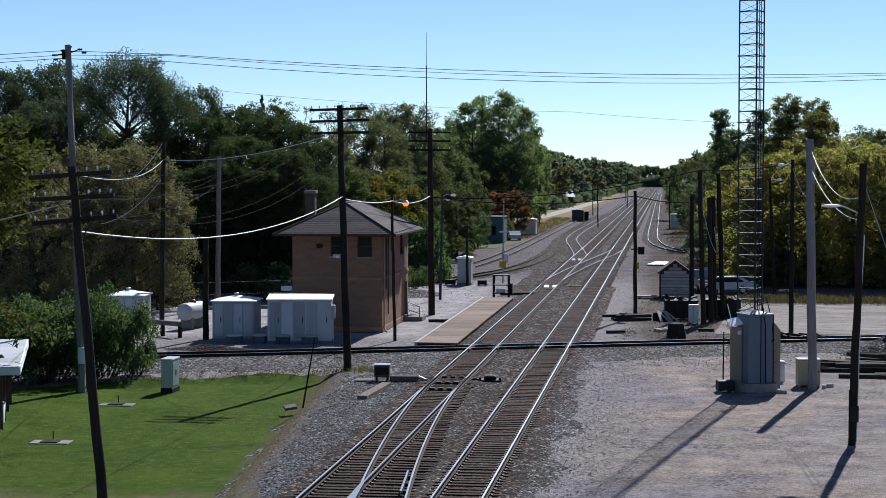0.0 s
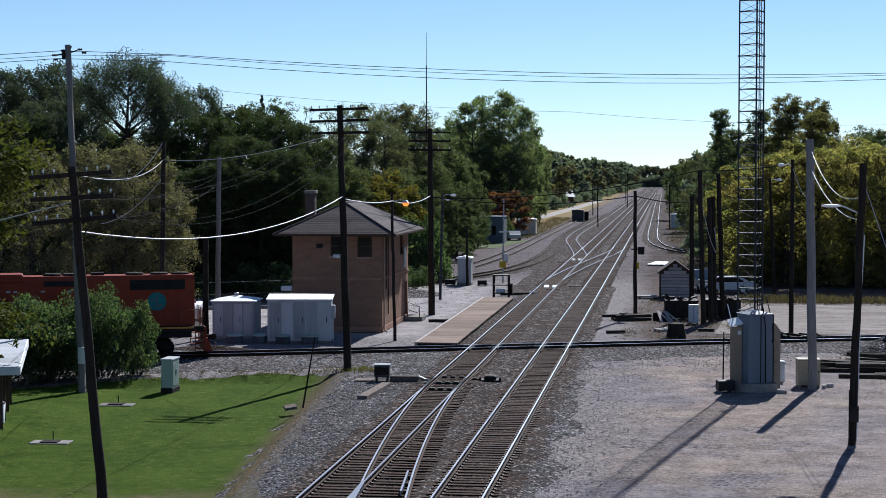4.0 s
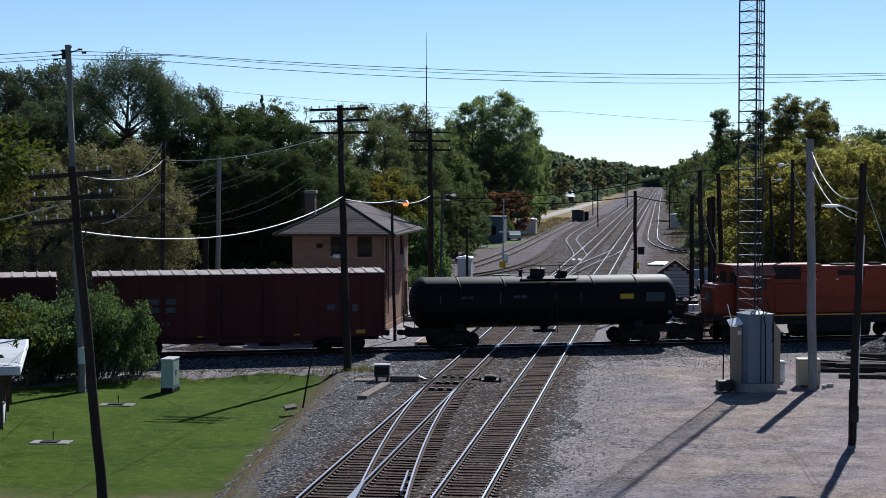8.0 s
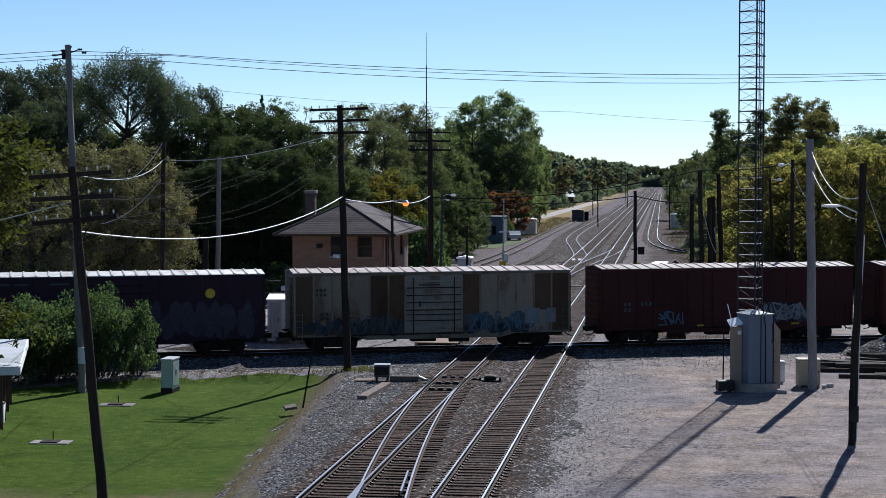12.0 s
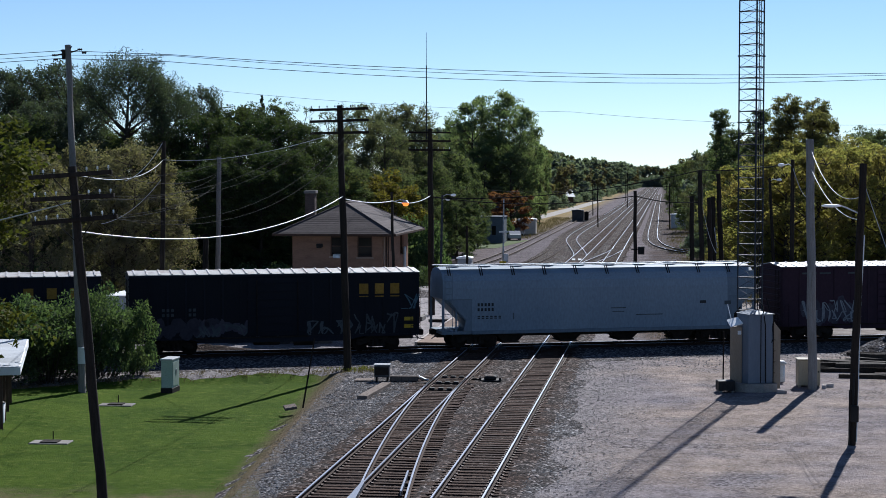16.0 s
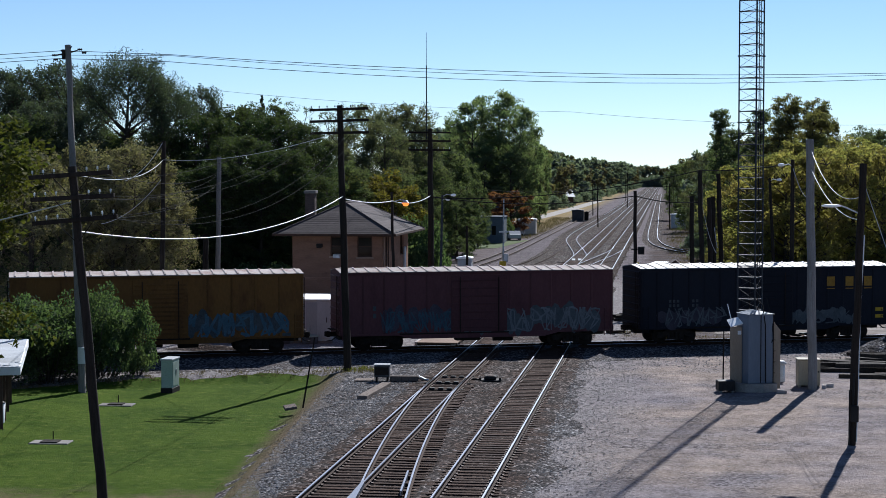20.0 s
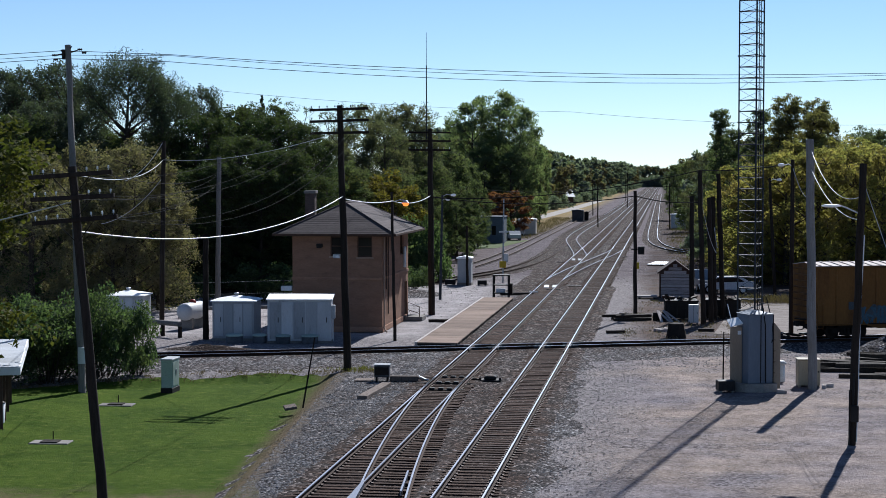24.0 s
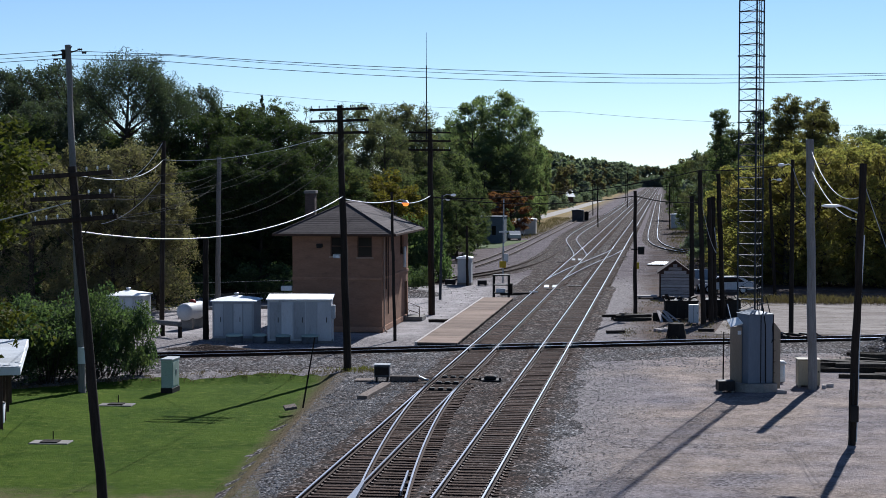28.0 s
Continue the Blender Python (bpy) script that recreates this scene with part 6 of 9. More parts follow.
# boards leaning on a trestle, a black scrap pile and a thin post
b = thing("leaning_boards", "pale weathered boards leaning on a low trestle", "boards", (0.0, 116.2, 0), 30)
part("trestle", Shape().box((-0.7, 0.25, -0.02), (0.7, 0.37, 0.52), 0.02), WOOD_DARK, b)
for i in range(4):
    part("board", Shape().box((-0.09, -0.85, -0.02), (0.09, 0.75, 0.025), 0.006, pose(-0.5 + i * 0.3, -0.25, 0.3, 26, 0, (-18, 6, -4, 15)[i])), WOOD_GREY, b)
rnd = random.Random(77)
for x, y in ((7.3, 103.2), (8.6, 103.6), (6.4, 102.6)):
    b = thing("scrap_pile", "low pile of black iron scrap beside the crossing line", "scrap pile", (x, y, 0), rnd.uniform(0, 90))
    for i in range(9):
        ln = rnd.uniform(0.5, 1.3)
        part("scrap", Shape().box((-ln / 2, -0.12, -0.05), (ln / 2, 0.12, 0.05), 0.01, pose(rnd.uniform(-0.45, 0.45), rnd.uniform(-0.4, 0.4), 0.05 + 0.04 * i, rnd.uniform(-14, 14), rnd.uniform(-10, 10), rnd.uniform(0, 180))), (BLACK, GRIME, BLACK)[i % 3], b)
b = thing("marker_post", "thin dark steel post beside the shelter", "post", (2.8, 82.7, 0))
part("rod", Shape().tube((0, 0, -0.03), (0.02, 0.0, 2.3), 0.035, 0.03, 8), GRIME, b)


def parked_car(label, at, rz, paint, kind="car"):
    root = thing("parked_" + kind, label, kind, at, rz)
    if kind == "car":
        prof = [(-2.2, 0.35), (2.2, 0.35), (2.25, 0.7), (1.3, 0.88), (0.75, 1.38), (-1.0, 1.42), (-1.75, 0.98), (-2.22, 0.92)]
        glass = [(0.68, 1.32), (1.18, 0.92), (-1.55, 1.0), (-0.98, 1.35)]
    else:
        prof = [(-2.5, 0.4), (2.5, 0.4), (2.55, 0.95), (1.5, 1.12), (0.95, 1.78), (-0.3, 1.82), (-0.5, 1.1), (-2.5, 1.05)]
        glass = [(0.85, 1.7), (1.3, 1.15), (-0.35, 1.15), (-0.25, 1.72)]
    part("body", Shape().prism(prof, -0.85, 0.85), paint, root)
    part("side_glass", Shape().prism(glass, -0.862, -0.852), GLASS, root)
    part("side_glass", Shape().prism(glass, 0.852, 0.862), GLASS, root)
    for x in (-1.4, 1.4):
        for y in (-0.78, 0.78):
            w = part("wheel", Shape().lathe([(0.05, -0.1), (0.33, -0.1), (0.34, 0.0), (0.33, 0.1), (0.05, 0.1)], 18, pose(x, y, 0.33, 90, 0, 0)), BLACK, root)
            part("rim", Shape().lathe([(0.2, -0.112), (0.2, 0.112)], 14, pose(x, y, 0.33, 90, 0, 0)), GALV, w)
    part("bumper", Shape().box((2.2, -0.8, 0.38), (2.32, 0.8, 0.58), 0.03), GRIME, root)
    for y in (-0.6, 0.6):
        part("headlight", Shape().box((2.18, y - 0.15, 0.62), (2.27, y + 0.15, 0.76), 0.02), INSULATOR, root)


CAR_WHITE = surface("white_car_paint", (0.70, 0.70, 0.70), (0.76, 0.76, 0.76), 0.25, 0.0, 1, 20, 0.02)
CAR_GREY = surface("grey_car_paint", (0.26, 0.29, 0.32), (0.32, 0.35, 0.38), 0.3, 0.2, 1, 20, 0.02)
parked_car("pale grey pickup truck parked by the hut", (3.3, 146.5, 0), 100, CAR_GREY, "truck")
parked_car("white car parked behind the old poles", (5.1, 144.0, 0), 175, CAR_WHITE)
parked_car("white car parked by the far equipment house", (-22.6, 258, 0), 100, CAR_WHITE)
parked_car("dark truck parked by the far grey building", (-23.6, 273, 0), 80, CAR_GREY, "truck")


def low_building():
    root = thing("low_building", "small grey-blue flat-roofed building with narrow windows", "building", (-25.2, 249, 0), 2)
    BLUE = surface("slate_blue_wall", (0.13, 0.155, 0.18), (0.17, 0.195, 0.22), 0.8)
    part("wall", Shape().box((-2.1, -3, -0.03), (2.1, 3, 3.7), 0.02), BLUE, root)
    part("parapet", Shape().box((-2.2, -3.1, 3.702), (2.2, 3.1, 3.86), 0.02), BLUE, root)
    for x in (-1.2, 0.6):
        w = part("window", Shape().box((x - 0.3, -3.05, 1.2), (x + 0.3, -3.003, 2.5), 0.01), BLACK, root)
        part("pane", Shape().box((x - 0.24, -3.07, 1.26), (x + 0.24, -3.052, 2.44)), GLASS, w)


low_building()


def house(label, at, rz, wall, roof):
    root = thing("house", label, "house", at, rz)
    part("wall", Shape().prism([(-4, -0.05), (4, -0.05), (4, 3.0), (0, 5.2), (-4, 3.0)], -5, 5, "x"), wall, root)
    for s in (-1, 1):
        part("roof", Shape().prism([(0, 5.35), (s * 4.5, 2.85), (s * 4.5, 3.0), (0, 5.5)], -5.5, 5.5, "x"), roof, root)
    for x in (-3, 0, 3):
        w = part("window", Shape().box((x - 0.55, -4.06, 1.0), (x + 0.55, -4.003, 2.3), 0.02), WHITE_METAL, root)
        part("pane", Shape().box((x - 0.45, -4.08, 1.1), (x + 0.45, -4.062, 2.2)), GLASS, w)


house("distant dark red house with bright sunlit roof", (-35.0, 548, 0), 20, BROWN_WOOD, SHED_BLUE)
house("distant red-brown house among the trees", (-34, 300, 0), 0, surface("brick_red_wall", (0.26, 0.075, 0.05), (0.32, 0.10, 0.07), 0.9), SHINGLE)
house("distant low blue shed behind the bushes", (-55, 150, 0), 0, surface("blue_shed_wall", (0.12, 0.19, 0.28), (0.16, 0.23, 0.32), 0.8), SHINGLE)
road = Shape()
for i in range(21):
    y = 340 + i * 18
    x = float(np.interp(y, (340, 404, 535, 700), (-31.5, -28.8, -26.6, -25.0)))
    road.v += [(x - 1.9, y, 0.01), (x + 1.9, y, 0.01)]
road.f = [(2 * i, 2 * i + 1, 2 * i + 3, 2 * i + 2) for i in range(20)]
road.s = [True] * 20
tagged(part("access_road", road, surface("pale_road_gravel", (0.38, 0.35, 0.32), (0.48, 0.45, 0.42), 0.9, 0, 0.5, 8)), "pale gravel access road running along the line", "road", kind="structure")
far_lawn = Shape().add([(-27.5, 226, 0.01), (-22.5, 229, 0.01), (-20.2, 258, 0.01), (-29, 252, 0.01)], [(0, 1, 2, 3)])
tagged(part("far_lawn", far_lawn, FAR_GRASS), "strip of green grass before the far building", "grass", kind="structure")
east = Shape().add([(3.0, 106.5, -0.004), (60, 112, -0.004), (60, 134, -0.004), (5.5, 133, -0.004)], [(0, 1, 2, 3)])
tagged(part("access_lane", east, surface("lane_gravel", (0.24, 0.20, 0.18), (0.42, 0.37, 0.34), 0.92, 0, 0.5, 14, 0.8, 0.03, (0.17, 0.135, 0.11), (0.5, 0.66), (0.5, 1, 1), 0.45)), "pale gravel lane before the eastern trees", "lane", kind="structure")


# ---- trees and undergrowth ----
def leaf_cloud(rnd, centres, radii, per, size, flat=0.75):
    """Leaf quads scattered about clump centres: vertices and faces as arrays."""
    c = np.repeat(np.asarray(centres), per, axis=0)
    r = np.repeat(np.asarray(radii), per)[:, None]
    n = len(c)
    d = rnd.normal(size=(n, 3))
    d /= np.linalg.norm(d, axis=1)[:, None]
    d *= rnd.random((n, 1)) ** 0.45
    d[:, 2] *= flat
    p = c + d * r
    up = np.array((0, 0, 1.0)) + 0.85 * rnd.normal(size=(n, 3))
    up /= np.linalg.norm(up, axis=1)[:, None]
    a = np.cross(up, rnd.normal(size=(n, 3)))
    a /= np.linalg.norm(a, axis=1)[:, None]
    b = np.cross(up, a)
    s = size * (0.6 + 0.8 * rnd.random((n, 1)))
    v = np.stack([p - a * s, p + b * s * 0.55, p + a * s, p - b * s * 0.55], axis=1).reshape(-1, 3)
    return v, np.arange(4 * n).reshape(-1, 4)


def make_tree(label, category, seed, height, spread, leaf, clumps=60, per=90, size=0.2, bare=0.28, taper=0.6, limbs=8, open_=0.0, trunk_r=0.3, name="tree"):
    """Tapered trunk, forking limbs, a crown of leaf clumps round the limb ends."""
    rnd = np.random.default_rng(seed)
    root = thing(name, label, category)
    top = height * 0.86
    bend = rnd.normal(size=2) * 0.04 * height
    tr = lambda t: Vector((bend[0] * t * t, bend[1] * t * t, top * t - 0.1))
    wood = Shape().path([tr(i / 8) for i in range(9)], [trunk_r * (1 - 0.85 * i / 8) for i in range(9)], 8)
    ends = []
    for k in range(limbs):
        t = bare + (0.92 - bare) * (k + rnd.random()) / limbs
        a = k * 2.4 + rnd.random()
        u = (t - bare) / (1 - bare)
        reach = spread * (1 - taper * u) * (0.75 + 0.4 * rnd.random()) * (0.55 + 0.9 * min(1, u * 3))
        p = tr(t)
        q = p + Vector((math.cos(a) * reach, math.sin(a) * reach, reach * (0.35 + 0.4 * rnd.random())))
        m = p.lerp(q, 0.5) + Vector((0, 0, -0.06 * reach))
        wood.path([p, m, q], [trunk_r * 0.42 * (1 - 0.5 * t), trunk_r * 0.25 * (1 - 0.5 * t), 0.025], 6)
        ends += [q, m.lerp(q, 0.5)]
        for j in range(2):
            e = m + Vector((rnd.normal() * reach * 0.4, rnd.normal() * reach * 0.4, reach * (0.25 + 0.4 * rnd.random())))
            wood.path([m, m.lerp(e, 0.5) + Vector((0, 0, 0.05 * reach)), e], [trunk_r * 0.2, trunk_r * 0.12, 0.02], 5)
            ends.append(e)
    ends += [tr(0.9), tr(1.0), tr(1.0) + Vector((0, 0, height * 0.06))]
    part("trunk", wood, BARK, root)
    E = np.array([tuple(e) for e in ends])
    cen, rad = [], []
    for i in range(clumps):
        e = E[i % len(E)] if i < len(E) * 2 else E[rnd.integers(len(E))]
        j = rnd.normal(size=3) * spread * 0.16 * (1 if i >= len(E) else 0.3)
        c = e + j
        c[2] = min(max(c[2], bare * height * 0.8), height * 0.98)
        cen.append(c)
        rad.append(spread * (0.10 + 0.13 * rnd.random()) * (1 - open_ * 0.4))
    v, f = leaf_cloud(rnd, cen, rad, per, size)
    cr = new("crown", numpy_mesh("crown", v, f, leaf))
    cr.parent = root
    return root


def make_lobed(label, seed, height, spread, leaf, base=0.2, lobes=16, lobe=0.36, clumps=22, per=44, size=0.1, shape="dome", droop=0.0, trunk_r=0.3, fork=0.5):
    """A crown of billowing lobes, each a shell of leaf sprays on its own limb; the underside of every lobe stays open."""
    rnd = np.random.default_rng(seed)
    root = thing("tree", label, "tree")
    bend = rnd.normal(size=2) * 0.03 * height
    tr = lambda t: Vector((bend[0] * t * t, bend[1] * t * t, height * t - 0.1))
    wood = Shape().path([tr(0.86 * i / 8) for i in range(9)], [trunk_r * (1 - 0.85 * i / 8) for i in range(9)], 8)
    cen, rad = [], []
    for k in range(lobes):
        u = (k + 0.5) / lobes
        t = base + (1 - base) * u
        if shape == "dome":
            r = spread * math.sqrt(max(0.16, 1 - max(0.0, (u - 0.5) / 0.56) ** 2)) * (0.75 + 0.25 * min(1, u / 0.4))
        elif shape == "umbrella":
            r = spread * math.sqrt(max(0.06, 1 - max(0.0, (u - 0.25) / 0.78) ** 2))
        else:
            r = spread * (1.0 - 0.62 * u)
        R = spread * lobe * (0.72 + 0.55 * rnd.random()) * (0.92 if u > 0.75 else 1.0)
        a = k * 2.4 + rnd.random() * 0.9
        d = max(0.0, r - R * 0.85) * (0.55 + 0.45 * rnd.random())
        x, y = tr(t).x + math.cos(a) * d, tr(t).y + math.sin(a) * d
        z = min(height * t, height - R * 0.72) if k < lobes - 1 else height - R * 0.72
        c = np.array((x, y, z))
        p = tr(max(base * 0.7, min(0.84, (z - d * 0.9) / height * (1 - fork) + fork * t * 0.8)))
        q = Vector((x, y, z - R * 0.2))
        wood.path([p, p.lerp(q, 0.5) + Vector((0, 0, -0.05 * d)), q], [trunk_r * 0.40 * (1 - 0.5 * t), trunk_r * 0.26 * (1 - 0.5 * t), 0.03], 6)
        out = np.array((math.cos(a), math.sin(a), 0.0)) * (0.5 if d > 0.2 else 0.0)
        for j in range(clumps):
            g = rnd.normal(size=3)
            g = g / np.linalg.norm(g) + out + np.array((0, 0, 0.42))
            g /= np.linalg.norm(g)
            e = c + g * R * (0.45 + 0.55 * rnd.random()) * np.array((1, 1, 0.8))
            cen.append(e)
            rad.append(R * (0.22 + 0.15 * rnd.random()))
            if j % 5 == 0:
                wood.path([q, Vector(e)], [0.03 + trunk_r * 0.05, 0.012], 4)
    part("trunk", wood, BARK, root)
    v, f = leaf_cloud(rnd, cen, rad, per, size, 0.7)
    if droop:
        drop = np.repeat(rnd.random(len(v) // 4) ** 2, 4) * droop
        v[:, 2] -= drop
    new("crown", numpy_mesh("crown", v, f, leaf)).parent = root
    return root


def make_conifer(label, seed, height, spread, leaf):
    rnd = np.random.default_rng(seed)
    root = thing("conifer", label, "conifer")
    part("trunk", Shape().tube((0, 0, -0.1), (0, 0, height * 0.99), 0.22, 0.015, 8), BARK, root)
    cen, rad = [], []
    for k in range(150):
        t = 0.08 + 0.92 * (k + rnd.random()) / 150
        r = spread * (1 - t) ** 0.72 * (0.75 + 0.25 * math.cos(k * 0.9)) * (0.6 + 0.6 * rnd.random())
        a = rnd.random() * 6.28
        cen.append((math.cos(a) * r * 0.7, math.sin(a) * r * 0.7, height * t - 0.25 * r))
        rad.append(0.07 + r * 0.30)
    v, f = leaf_cloud(rnd, cen, rad, 90, 0.10, 0.5)
    new("crown", numpy_mesh("crown", v, f, leaf)).parent = root
    return root


def make_bush(label, seed, w, h, leaf, clumps=40, per=110, size=0.085):
    rnd = np.random.default_rng(seed)
    root = thing("bush", label, "bush")
    st = Shape()
    cen, rad = [], []
    for i in range(clumps):
        a, r = rnd.random() * 6.28, math.sqrt(rnd.random())
        x, y = math.cos(a) * r * w * 0.5, math.sin(a) * r * w * 0.5
        z = h * (0.12 + 0.8 * rnd.random() * math.sqrt(max(0.05, 1 - r * r * 0.8)))
        cen.append((x, y, z))
        rad.append(0.16 * w * (0.6 + 0.6 * rnd.random()))
        if i % 3 == 0:
            st.path([Vector((x * 0.3, y * 0.3, -0.05)), Vector((x * 0.7, y * 0.7, z * 0.6)), Vector((x, y, z))], [0.04, 0.025, 0.01], 5)
    part("stem", st, BARK, root)
    v, f = leaf_cloud(rnd, cen, rad, per, size)
    v[:, 2] = np.maximum(v[:, 2], 0.01)
    new("foliage", numpy_mesh("foliage", v, f, leaf)).parent = root
    return root


def plant(proto, x, y, s=1.0, rz=0.0, sz=None, first=[]):
    """The first call moves the prototype itself, later ones copy it."""
    m = pose(x, y, 0, 0, 0, rz) @ Matrix.Diagonal((s, s, sz or s, 1))
    if proto.name not in first:
        first.append(proto.name)
        proto.matrix_basis = m
        return proto
    keep = proto.scale.copy()
    proto.scale = (1, 1, 1)
    c = copy_thing(proto, m)
    proto.scale = keep
    return c


SG = make_lobed("tall grey-green tree with soft billowing crown", 101, 19, 5.0, LEAF_SHADE, 0.20, 24, 0.42, 26, 48, 0.095, droop=0.6, trunk_r=0.35)
SW = make_lobed("tall old tree with bare forking limbs under a drooping crown", 112, 20, 5.8, LEAF_SHADE, 0.72, 14, 0.42, 28, 70, 0.085, "umbrella", 1.1, 0.55, 0.05)
SD = make_lobed("dense dark green tree in tiers at the wood's edge", 103, 16, 4.7, LEAF_WOOD, 0.08, 28, 0.38, 24, 44, 0.105)
SK = make_lobed("broad grey-olive tree with full rounded crown", 104, 17, 5.2, LEAF_SAGE, 0.10, 24, 0.41, 26, 46, 0.10, droop=0.3)
SO = make_lobed("tall green broadleaf tree with a high domed crown", 105, 20, 6.0, LEAF_DOME, 0.16, 26, 0.38, 26, 40, 0.15, trunk_r=0.4)
SM = make_lobed("full green tree beside the railway", 106, 15, 4.6, LEAF_FULL, 0.05, 24, 0.41, 24, 40, 0.115)
SP = make_lobed("narrow dark green tree beside the line", 107, 17, 2.9, LEAF_FULL, 0.14, 20, 0.50, 20, 44, 0.10, "spire")
ST = make_lobed("tall olive-brown tree with upright pointed tops", 108, 18, 4.2, LEAF_BRONZE, 0.10, 30, 0.34, 22, 44, 0.10, "spire", fork=0.3)
SY = make_lobed("khaki tree thinning for autumn at the wood's edge", 125, 12, 4.4, LEAF_KHAKI, 0.06, 24, 0.38, 24, 44, 0.085, droop=0.5)
SH = make_lobed("yellowing tree with olive and gold leaves", 126, 12, 4.6, LEAF_OLIVE, 0.06, 30, 0.34, 20, 34, 0.10)
SL = make_lobed("thin grey tree with half-bare twigs", 109, 16, 3.0, LEAF_GREY, 0.30, 16, 0.34, 9, 14, 0.085, fork=0.2)
G6 = make_tree("small golden tree turning for autumn", "tree", 6, 9, 3.4, LEAF_GOLD, 60, 140, 0.11, 0.15)
G8 = make_tree("russet autumn tree by the far houses", "tree", 8, 8, 4.0, LEAF_RED, 60, 80, 0.2, 0.15)
G9 = make_tree("distant green tree along the railway, haze tint in its leaves", "tree", 9, 14, 5.0, LEAF_FAR_HAZE, 110, 60, 0.36, 0.0)
G10 = make_tree("distant grey-olive tree along the railway", "tree", 10, 13, 4.8, LEAF_KHAKI, 100, 60, 0.36, 0.0)
G11 = make_tree("leafy olive-green tree leaning over the lawn", "tree", 11, 9.5, 4.2, LEAF_NEAR, 95, 120, 0.10, 0.14)
C1 = make_conifer("dark narrow conifer among the broadleaf trees", 12, 17, 3.2, LEAF_DEEP)
B1 = make_bush("dense dark green bush at the lawn's edge", 13, 4.4, 4.1, LEAF_DARK, 60, 150, 0.075)
B2 = make_bush("ragged dark green bush beside the line", 14, 3.4, 3.0, LEAF_DARK, 45, 120, 0.08)
B3 = make_bush("scrubby dark undergrowth at the wood's edge", 15, 6.0, 3.6, LEAF_DARK, 50, 120, 0.12)
B5 = make_bush("haze-tinted scrub under the distant trees", 18, 9.0, 5.0, LEAF_FAR_HAZE, 60, 90, 0.24)
B4 = make_bush("scrubby olive undergrowth at the wood's edge", 16, 6.0, 4.2, LEAF_OLIVE, 50, 120, 0.11)

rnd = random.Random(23)
